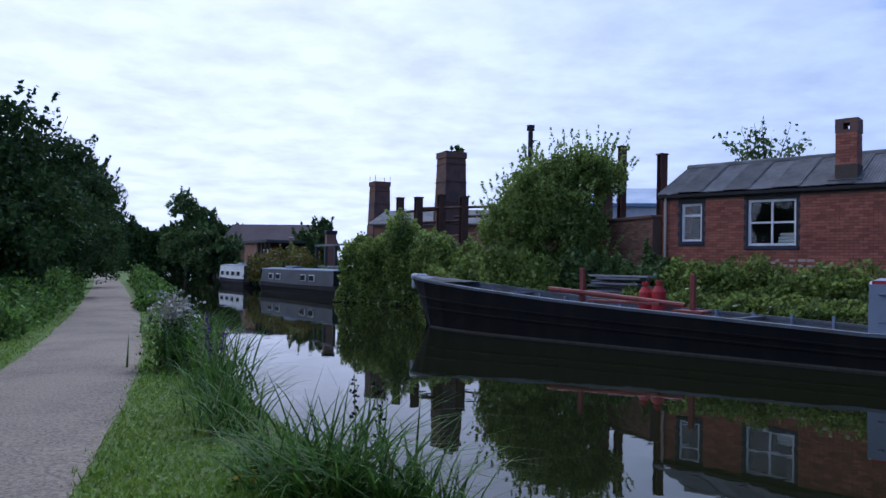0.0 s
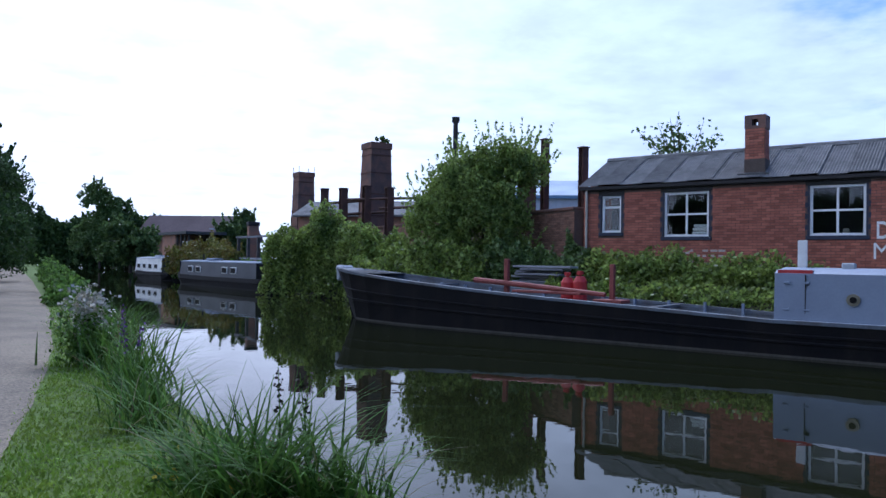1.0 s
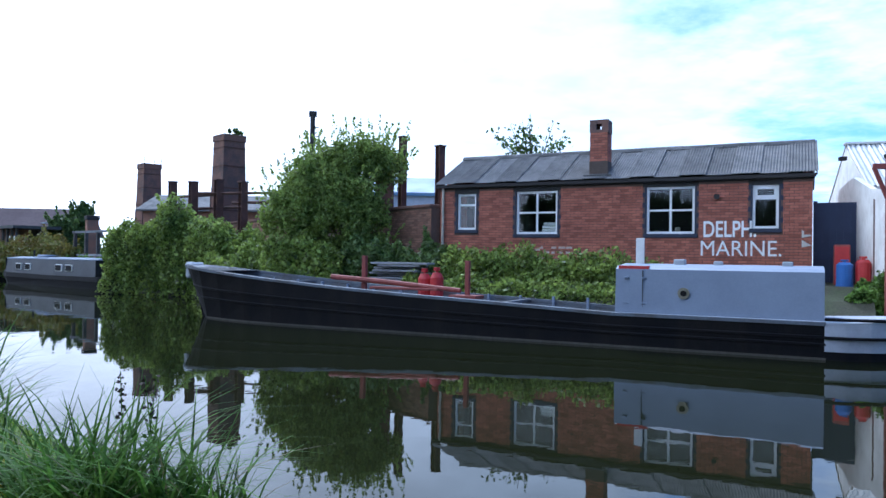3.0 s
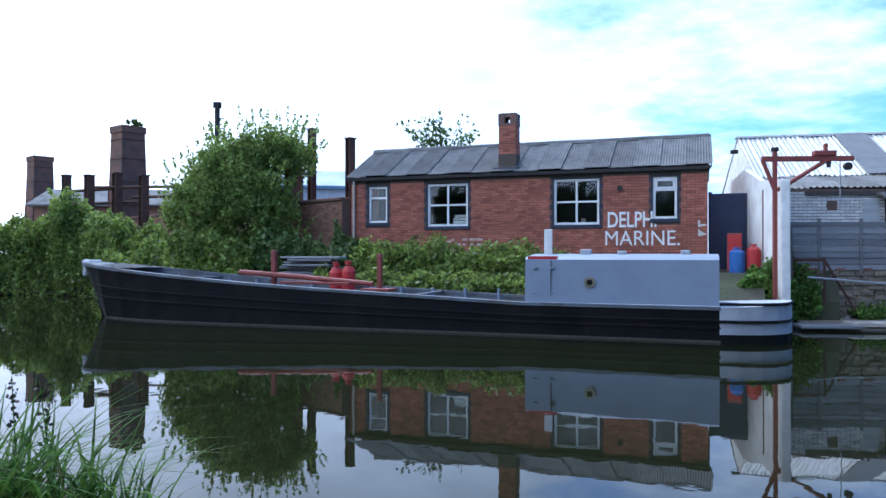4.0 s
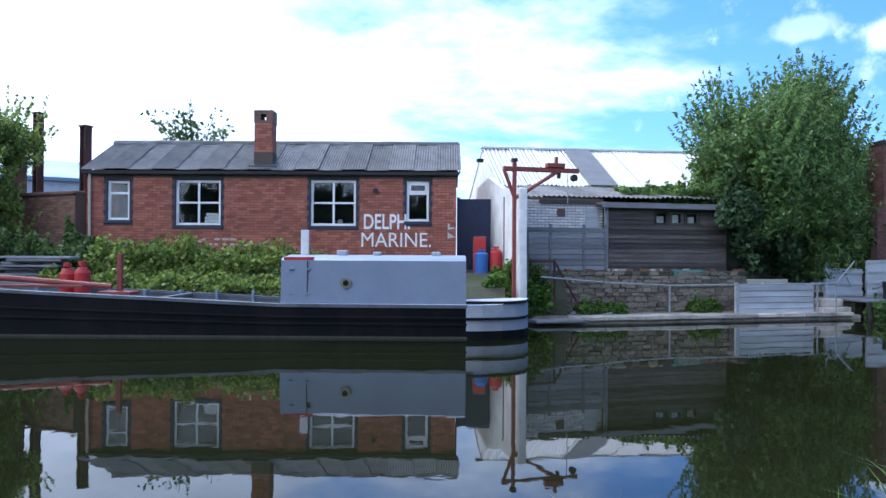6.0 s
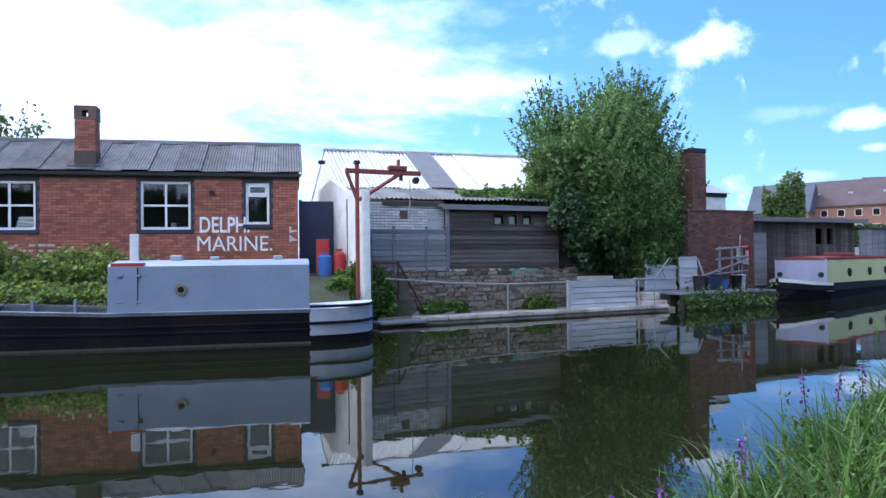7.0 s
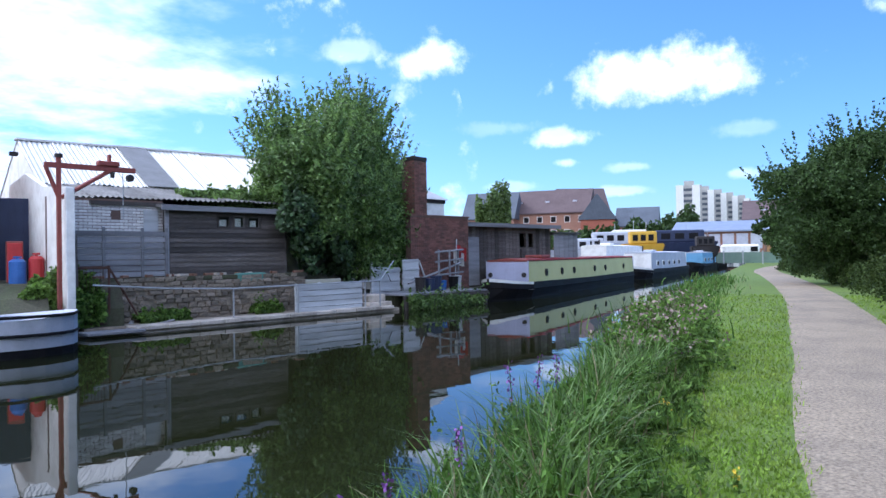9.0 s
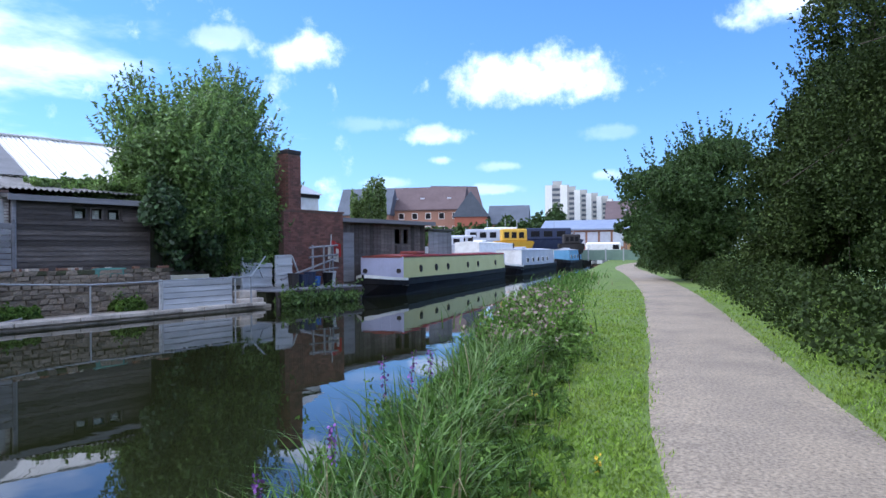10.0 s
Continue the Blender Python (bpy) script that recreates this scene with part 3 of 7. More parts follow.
W_OPEN = [(-1.5, -0.85, 2.72, 3.87), (0.5, 1.82, 2.58, 3.9), (4.45, 5.77, 2.58, 3.92), (7.25, 7.9, 2.72, 3.9)]


def build_office():
    x0, x1, zb, ze, depth = -2.1, 8.7, 1.7, 4.12, 4.2
    part("wall", wall_boxes(x0, x1, YARD_Z, ze, 0, 0.22, W_OPEN), MORTAR, OFFICE, "brick front wall")
    for a in ((x0, x0 + 0.22), (x1 - 0.22, x1)):
        part("gable", prism([(0.22, YARD_Z), (0.22, ze), (depth / 2, 5.2), (depth, ze), (depth, YARD_Z)], *a), BRICK_JOINED, OFFICE)
    part("back_wall", box(x0, depth, YARD_Z, x1, depth + 0.2, ze), BRICK_JOINED, OFFICE)
    # floor and added backing sheet, room shade put into their colour
    part("inner_floor", box(x0 + 0.22, 0.22, YARD_Z, x1 - 0.22, depth, 1.75), ROOM_SHADE, OFFICE)
    part("partition", box(x0 + 0.22, 1.6, 1.75, x1 - 0.22, 1.7, ze), ROOM_SHADE, OFFICE, "near-black backing standing in for room shade")
    part("plinth", box(x0 - 0.02, -0.05, YARD_Z, x1 + 0.02, -0.001, zb - 0.02, 0.01), material("damp_plinth", (0.07, 0.055, 0.045), 0.9, 0.3, 2, 30, 0.4), OFFICE, "dark damp plinth")
    # roof
    sheet_roof(OFFICE, x0 - 0.12, x1 + 0.1, -0.2, ze + 0.06, depth / 2, 5.3, 0.68, ASBESTOS)
    back = part("roof_back", prism([(depth / 2, 5.29), (depth / 2, 5.31), (depth + 0.25, ze + 0.04), (depth + 0.25, ze)], x0 - 0.12, x1 + 0.1), ASBESTOS, OFFICE)
    for i in range(9):
        bm = bmesh.new()
        a, b = x0 - 0.13 + i * 1.22, min(x1 + 0.11, x0 - 0.13 + (i + 1) * 1.22 + 0.03)
        add_prism(bm, [(depth / 2 - 0.17, 5.24), (depth / 2 - 0.1, 5.33), (depth / 2, 5.37 + 0.006 * (i % 2)), (depth / 2 + 0.1, 5.33), (depth / 2 + 0.17, 5.24)], a, b)
        part("ridge_cap", bm, ASBESTOS, OFFICE, "mossy ridge tile")
    bm = box(x0 - 0.1, -0.17, ze - 0.06, x1 + 0.08, -0.1, ze + 0.03)
    part("gutter", bm, IRON_DARK, OFFICE, "black gutter")
    part("fascia", box(x0 - 0.05, -0.06, ze - 0.1, x1 + 0.05, 0.0, ze + 0.05), IRON_DARK, OFFICE)
    part("verge_board", prism([(-0.2, ze - 0.02), (-0.2, ze + 0.06), (depth / 2, 5.29), (depth / 2, 5.2)], x1 + 0.08, x1 + 0.11), IRON_DARK, OFFICE)
    part("downpipe", rod((x0 + 0.12, -0.08, 1.3), (x0 + 0.12, -0.08, ze - 0.05), 0.04), material("cream_pipe", (0.5, 0.46, 0.38), 0.6), OFFICE, "cream downpipe")
    # chimney
    c = part("chimney", wall_boxes(2.76, 3.28, 4.15, 5.62, 0.15, 0.62, []), MORTAR, OFFICE, "slim brick chimney")
    lay_bricks(c, 2.77, 3.27, 4.75, 5.6, 0.15, [], BRICK, BRICK_JOINED, near=(2.7, 3.3), limit=40, seed=8)
    side = []
    z = 4.75
    while z < 5.55:
        for y in (0.155, 0.39):
            side += box_quads(2.748, y, z, 2.77, y + 0.215, z + 0.065) + box_quads(3.27, y, z, 3.292, y + 0.215, z + 0.065)
        z += 0.075
    tagged(quads("side_brickwork", side, BRICK_JOINED, c), kind="stuff")
    part("render_coat", box(2.74, 0.13, 4.2, 3.3, 0.64, 4.75, 0.01), material("sooty_render", (0.1, 0.075, 0.06), 0.95, 0.3, 3, 30, 0.4), c, "dark rendered chimney base")
    bm = wall_boxes(2.74, 3.3, 5.6, 5.98, 0.13, 0.64, [(2.94, 3.1, 5.68, 5.86)])
    part("cowl", bm, BRICK_STACK, c, "open chimney top with a hole through")
    part("flashing", box(2.6, -0.02, 4.2, 3.42, 0.66, 4.33), FELT, c)
    for i, (a, b, c0, d) in enumerate(W_OPEN):
        window_unit(OFFICE, a, b, c0, d, 0.05, "cross" if i in (1, 2) else ("vent" if i == 3 else "plain"))
        part("sill", box(a - 0.08, -0.05, c0 - 0.11, b + 0.08, 0.1, c0, 0.01), BRICK_BLUE, OFFICE, "dark blue brick sill")
        part("lintel", box(a - 0.1, -0.016, d, b + 0.1, 0.05, ze - 0.1), material("black_lintel", (0.03, 0.028, 0.026), 0.8, 0.3, 3, 30, 0.2), OFFICE, "black painted lintel")
        z, k = c0, 0
        while z < d - 0.03:
            ln = 0.11 if k % 2 else 0.05
            part("quoin", box(a - ln, -0.016, z, a, 0.04, min(d, z + 0.14), 0.004), BRICK_BLUE, OFFICE)
            part("quoin", box(b, -0.016, z, b + ln, 0.04, min(d, z + 0.14), 0.004), BRICK_BLUE, OFFICE)
            z += 0.15
            k += 1
    # things on the wall
    painted_words("DELPH.", 0.62, pose(5.98, -0.0175, 2.5, 90, 0, 0), LETTER_WHITE, OFFICE, sx=0.7, bold=0.01)
    painted_words("MARINE.", 0.6, pose(5.9, -0.0175, 1.98, 90, 0, 0), LETTER_WHITE, OFFICE, sx=0.92, bold=0.0)
    for z0, z1 in ((2.47, 2.68), (2.22, 2.42)):
        bm = bmesh.new()
        a = [bm.verts.new(p) for p in ((8.45, -0.016, z0), (8.68, -0.016, (z0 + z1) / 2 - 0.05), (8.45, -0.016, z1))]
        bm.faces.new(a)
        bmesh.ops.solidify(bm, geom=bm.faces[:], thickness=0.004)
        part("arrow_mark", bm, PAINT_WHITE, OFFICE, "white painted arrow")
    bm = rod((6.35, -0.1, 3.6), (6.35, 0, 3.6), 0.05)
    add_rod(bm, (6.35, -0.12, 3.6), (6.35, -0.08, 3.6), 0.08)
    part("lamp", bm, IRON_DARK, OFFICE, "small black wall lamp")
    rr = random.Random(2)
    patch = []
    for row in range(5):
        for i in range(7):
            if rr.random() < 0.62:
                x = 0.75 + i * 0.225 + 0.11 * (row % 2)
                patch += box_quads(x, -0.0165, 1.72 + row * 0.075 + (0.12 if row > 1 else 0), x + rr.uniform(0.1, 0.21), 0, 1.785 + row * 0.075 + (0.12 if row > 1 else 0))
    for i in range(5):
        x = 2.6 + i * 0.18
        patch += box_quads(x, -0.0165, 1.74, x + 0.15, 0, 1.79)
    tagged(quads("worn_whitewash", patch, material("worn_whitewash", (0.5, 0.42, 0.36), 0.95, 0.3, 6, 40, 0.3), OFFICE, "patchy worn whitewash"), kind="stuff")
    part("meter_box", box(2.1, -0.1, 1.68, 2.3, -0.02, 1.86, 0.01), PAINT_WHITE, OFFICE, "small cream meter box")
    bm = bmesh.new()
    pts = [(2.0, -0.12, 1.6), (3.0, -0.14, 1.52), (4.2, -0.13, 1.55), (5.0, -0.12, 1.6)]
    for p, q in zip(pts, pts[1:]):
        add_rod(bm, p, q, 0.03, seg=6)
    part("conduit", bm, GALV, OFFICE, "pale conduit along the plinth")
    # folded white bedding seen behind the glass
    bm = bmesh.new()
    for z, w in ((2.66, 0.5), (2.76, 0.48), (2.86, 0.4)):
        add_box(bm, 1.5 - w / 2, 0.25, z, 1.5 + w / 2, 0.55, z + 0.09, 0.03)
    part("folded_cloth", bm, PAINT_WHITE, OFFICE, "white cloths piled on the window ledge")
    # window ledges, coloured near-black to match the painted room shade
    part("ledge", box(0.5, 0.22, 2.5, 1.82, 0.6, 2.58), ROOM_SHADE, OFFICE)
    part("ledge", box(4.45, 0.22, 2.5, 5.77, 0.6, 2.58), ROOM_SHADE, OFFICE)
    beige = material("beige_clutter", (0.4, 0.36, 0.28), 0.8)
    for x in (4.62, 4.78, 5.2, 5.4):
        part("ledge_jar", box(x, 0.28, 2.58, x + 0.13, 0.45, 2.75 + 0.1 * math.sin(x * 9), 0.02), beige, OFFICE, "beige jar on the window ledge")
    lay_bricks(OFFICE, x0, x1, zb, ze - 0.1, 0, [(a - 0.1, b + 0.1, c0 - 0.11, d + 0.2) for a, b, c0, d in W_OPEN], BRICK, BRICK_JOINED, near=(5.9, 8.7), limit=300, joined_label="red brickwork")


build_office()


# ---- the moored barge ----
def hull_parts(parent, stations, y_mid, floor, mats, strakes=(0.3, 0.55), gun=0.1):
    """Lofts an open hull through stations (x, half width, height of the side, half width low down)."""
    outer, rim, inner = bmesh.new(), bmesh.new(), bmesh.new()

    def loft(bm, rows):
        vs = [[bm.verts.new(p) for p in row] for row in rows]
        for a, b in zip(vs, vs[1:]):
            for i in range(len(a) - 1):
                bm.faces.new((a[i], a[i + 1], b[i + 1], b[i]))
        for end in (vs[0], vs[-1]):
            if len(end) > 2:
                bm.faces.new(end)
        bmesh.ops.remove_doubles(bm, verts=bm.verts, dist=0.001)
        bmesh.ops.recalc_face_normals(bm, faces=bm.faces)

    def ring(x, w, h, lw):
        side = [(-lw * 0.9, -0.5), (-lw, 0.0)]
        top = [(w, h)]
        for s in strakes:
            t = s
            if h * t < h - 0.03:
                ww = lw + (w - lw) * t
                side += [(-ww, h * t - 0.03), (-ww - 0.03, h * t - 0.015), (-ww - 0.03, h * t + 0.015), (-ww, h * t + 0.03)]
        side.append((-w, h))
        full = side + [(-a, b) for a, b in side[::-1]]
        rake = 0.7 * max(0, -6.8 - x) / 1.15  # the stem leans forward over the water
        return [(x + rake * (1 - min(1, max(0, b) / h)), y_mid + a, b) for a, b in full]

    loft(outer, [ring(*s) for s in stations])
    ins = [(x, max(0.02, w - gun), h, max(0.01, min(w, lw) - gun)) for x, w, h, lw in stations[3:]]
    loft(inner, [[(x, y_mid - w, h), (x, y_mid - b, floor), (x, y_mid + b, floor), (x, y_mid + w, h)] for x, w, h, b in ins])
    for sgn in (-1, 1):
        loft(rim, [[(x, y_mid + sgn * (w + 0.03), h - 0.05), (x, y_mid + sgn * (w + 0.03), h + 0.015), (x, y_mid + sgn * max(0.01, w - gun - 0.02), h + 0.02), (x, y_mid + sgn * max(0.01, w - gun - 0.02), h - 0.05)] for x, w, h, lw in stations])
    # drop the lid that the loft's open top leaves
    for f in [f for f in outer.faces if abs(f.normal.z) > 0.9 and f.calc_center_median().z > 0.3]:
        outer.faces.remove(f)
    a = part("hull", outer, mats[0], parent, "hull side")
    b = part("hold", inner, mats[1], parent, "grey hold lining")
    c = part("gunwale", rim, mats[2], parent, "gunwale")
    return a, b, c


def build_barge():
    barge = thing("barge", BARGE_LINE(), "long black open working barge with grey stern cabin", "boat")
    st = [(-7.95, 0.03, 1.5, 0.02), (-7.8, 0.24, 1.49, 0.08), (-7.4, 0.52, 1.45, 0.2), (-6.8, 0.78, 1.4, 0.42), (-6.0, 0.96, 1.33, 0.7), (-5.0, 1.06, 1.25, 0.92), (-4.0, 1.1, 1.17, 1.03), (-2.0, 1.1, 1.03, 1.06),
          (0, 1.1, 0.92, 1.07), (2.3, 1.1, 0.82, 1.07), (4.9, 1.1, 0.7, 1.07), (8.86, 1.1, 0.69, 1.05)]
    hull_parts(barge, st, 1.1, 0.22, (HULL_BLACK, HOLD, HOLD), strakes=(0.42, 0.62))
    # pale worn stem and fore deck
    bm = bmesh.new()
    v = [bm.verts.new((x, 1.1 + s * w, h + 0.03)) for s in (-1, 1) for x, w, h, _ in (st[:5] if s < 0 else st[:5][::-1])]
    bm.faces.new(v)
    bmesh.ops.solidify(bm, geom=bm.faces[:], thickness=0.05)
    part("fore_deck", bm, HOLD, barge)
    bm = box(-8.0, 1.0, 1.1, -7.82, 1.2, 1.58, 0.04)
    add_box(bm, -7.9, 0.86, 1.38, -7.55, 1.34, 1.57, 0.05)
    part("stem_cap", bm, material("worn_pale_stem", (0.5, 0.52, 0.55), 0.6, 0.25, 6, 30, 0.2), barge, "worn pale stem head")
    # scum line along the water
    bm = bmesh.new()
    for (xa, _, _, wa), (xb, _, _, wb) in zip(st[3:], st[4:]):
        vs = [bm.verts.new(p) for p in ((xa, 1.1 - wa - 0.012, 0.0), (xb, 1.1 - wb - 0.012, 0.0), (xb, 1.1 - wb - 0.016, 0.045), (xa, 1.1 - wa - 0.016, 0.045))]
        bm.faces.new(vs)
    part("waterline_mark", bm, material("scum_line", (0.09, 0.08, 0.065), 0.9, 0.4, 5, 30, 0.2), barge, "pale scum line")
    # cabin
    cabin = part("cabin", prism([(0.1, 0.66), (0.16, 1.62), (0.3, 1.68), (1.1, 1.74), (1.9, 1.68), (2.04, 1.62), (2.1, 0.66)], 4.95, 8.84), HULL_GREY, barge, "blue-grey steel cabin")
    bm = box(5.0, 0.17, 1.615, 5.62, 0.34, 1.69)
    part("red_coaming", bm, RED_PAINT, cabin, "red painted roof edge")
    bm = rod((6.32, 0.09, 1.15), (6.32, 0.155, 1.15), 0.115, seg=20)
    part("porthole", bm, material("tarnished_brass", (0.3, 0.27, 0.2), 0.45, 0.2, 5, 30, 0.1, metal=0.6), cabin, "round brass porthole")
    part("porthole_glass", rod((6.32, 0.08, 1.15), (6.32, 0.12, 1.15), 0.06, seg=16), HULL_BLACK, cabin)
    bm = bmesh.new()
    for x in (5.12, 5.48):
        for z in (0.9, 1.42):
            add_box(bm, x, 0.1, z, x + 0.1, 0.17, z + 0.04, 0.005)
    part("hinge", bm, HULL_GREY, cabin)
    part("hatch_seam", box(5.5, 0.112, 0.72, 5.512, 0.15, 1.6), IRON_DARK, cabin)
    part("chine_line", box(4.95, 0.05, 0.68, 8.86, 0.1, 0.72, 0.01), HULL_PALE, barge, "pale line under the cabin side")
    bm = bmesh.new()
    for x, s in ((6.0, 0.12), (6.8, 0.09), (8.1, 0.1)):
        add_box(bm, x, 0.9, 1.7, x + s * 2, 1.1, 1.72 + s, 0.02)
    part("roof_vent", bm, GALV, cabin)
    part("white_post", box(5.13, 1.3, 1.6, 5.31, 1.36, 2.3, 0.01), PAINT_WHITE, barge, "white painted board standing upright")
    # rounded stern
    sst = [(8.84, 1.1, 0.69, 1.05), (9.2, 1.08, 0.7, 1.0), (9.6, 0.98, 0.72, 0.86), (9.9, 0.8, 0.75, 0.65), (10.12, 0.52, 0.78, 0.4), (10.24, 0.05, 0.8, 0.04)]
    for name, z0, z1, mat, grow in (("stern_skirt", -0.5, 0.16, HULL_BLACK, 0.0), ("stern", 0.16, 0.7, HULL_PALE, 0.015)):
        bm = bmesh.new()
        lo = [bm.verts.new((x, 1.1 + s * (w + (lw - w) * (1 - max(z0, 0) / 0.7) + grow), z0)) for s in (-1, 1) for x, w, h, lw in (sst if s < 0 else sst[::-1])]
        hi = [bm.verts.new((x, 1.1 + s * (w + (lw - w) * (1 - z1 / 0.75) + grow), z1 if z1 < 0.6 else h)) for s in (-1, 1) for x, w, h, lw in (sst if s < 0 else sst[::-1])]
        bm.faces.new(lo[::-1])
        bm.faces.new(hi)
        for i in range(len(lo)):
            j = (i + 1) % len(lo)
            bm.faces.new((lo[i], lo[j], hi[j], hi[i]))
        bmesh.ops.recalc_face_normals(bm, faces=bm.faces)
        part(name, bm, mat, barge, "pale grey rounded stern" if name == "stern" else "")
    for z in (0.42, 0.76):
        bm = bmesh.new()
        for (xa, wa, ha, la), (xb, wb, hb, lb) in zip(sst, sst[1:]):
            add_rod(bm, (xa, 1.07 - wa, z), (xb, 1.07 - wb, z), 0.03, seg=6)
        part("guard_rail", bm, HULL_BLACK, barge, "black stern guard")
    # hold gear
    for x, y, top, r in ((-1.69, 0.9, 1.83, 0.06), (1.31, 0.7, 1.74, 0.055)):
        bm = box(x - r, y - r, 0.22, x + r, y + r, top, 0.012)
        part("mast_post", bm, RED_OXIDE, barge, "red oxide stand post")
    bm = bmesh.new()
    add_rod(bm, (-2.6, 0.75, 1.27), (-1.0, 0.7, 1.18), 0.07, 0.065, 8)
    add_rod(bm, (-1.0, 0.7, 1.18), (1.2, 0.55, 1.03), 0.065, 0.055, 8)
    part("boom", bm, RED_OXIDE, barge, "long red boom laid along the hold")
    bm = box(-1.3, 0.5, 1.0, 0.6, 0.85, 1.06, 0.01)
    add_box(bm, 1.0, 0.3, 0.85, 1.7, 0.8, 0.93, 0.01)
    part("plank", bm, RED_OXIDE, barge)
    for i in range(12):
        x = -5.5 + i * 0.85
        part("rib", box(x, 1.96, 0.22, x + 0.05, 2.04, 0.9 + max(0, -x) * 0.05), HULL_GREY, barge)
    for x, z in ((-4.2, 1.05), (2.3, 0.75)):
        part("cross_beam", box(x, 0.1, z, x + 0.12, 2.1, z + 0.07, 0.01), HOLD, barge)
    return barge


build_barge()


def gas_cylinder(m, mat, label, h=1.2, r=0.17, parent=None):
    t = thing("gas_cylinder", m, label, "gas cylinder", "gas cylinders")
    bm = rod((0, 0, 0), (0, 0, h * 0.8), r, r, 16)
    add_rod(bm, (0, 0, h * 0.8), (0, 0, h * 0.9), r, r * 0.6, 16)
    part("body", bm, mat, t, smooth=False)
    bm = rod((0, 0, h * 0.88), (0, 0, h * 0.93), r * 0.25, r * 0.2, 8)
    add_rod(bm, (0, 0, h * 0.93), (0, 0, h), r * 0.5, r * 0.5, 12)
    part("collar", bm, mat, t)
    return t


gas_cylinder(BARGE_LINE(-0.28, 1.55, 0.22), RED_PAINT, "red gas cylinder standing in the barge hold", 1.3)
gas_cylinder(BARGE_LINE(0.12, 1.45, 0.22), RED_PAINT, "red gas cylinder standing in the barge hold", 1.34)


# ---- hoist, white gable wall, sheds and quay ----
def build_gate_and_drums():
    g = thing("yard_gate", BARGE_LINE(8.74, 7.0, YARD_Z), "tall navy blue sheet steel yard gate", "gate")
    part("gate_frame", box(0, 0, 0.05, 1.5, 0.06, 2.2, 0.01), NAVY, g)
    for i in range(9):
        part("rib", box(0.06 + i * 0.165, -0.02, 0.1, 0.1 + i * 0.165, 0, 2.16), NAVY, g)
    for x in (0.04, 1.46):
        part("post", box(x - 0.05, 0.06, 0, x + 0.05, 0.16, 2.25), NAVY, g)
    gas_cylinder(BARGE_LINE(9.4, 5.2, YARD_Z), BLUE_PAINT, "blue gas cylinder standing in the yard", 0.66, 0.19)
    gas_cylinder(BARGE_LINE(9.8, 5.2, YARD_Z), RED_PAINT, "tall red gas cylinder standing in the yard", 0.74, 0.17)
    d = thing("steel_cupboard", BARGE_LINE(9.2, 6.2, YARD_Z), "red steel cupboard beside the blue gate", "cupboard")
    part("body", box(0, 0, 0.0, 0.38, 0.3, 1.05, 0.02), RED_OXIDE, d)
    part("door", box(0.02, -0.02, 0.05, 0.36, 0, 1.0, 0.008), RED_PAINT, d)
    b = thing("old_ladder", BARGE_LINE(10.05, 6.4, YARD_Z), "grey metal ladder leaning on the white wall", "ladder")
    for x in (0, 0.36):
        part("stile", rod((x, 0, 0), (x + 0.18, 0.75, 1.9), 0.025), GALV, b)
    for i in range(6):
        t = 0.12 + i * 0.15
        part("rung", rod((0.18 * t, 0.75 * t, 1.9 * t), (0.36 + 0.18 * t, 0.75 * t, 1.9 * t), 0.016, seg=6), GALV, b)
    p = thing("scrap_pallet", BARGE_LINE(10.1, 4.6, 0.7), "old boards leaning on the bank", "timber")
    for i in range(3):
        part("board", rod((0.2 * i, 0, 0), (0.55 + 0.2 * i, 0.4, 0.75), 0.03, seg=4), BOARD_GREY, p)


build_gate_and_drums()


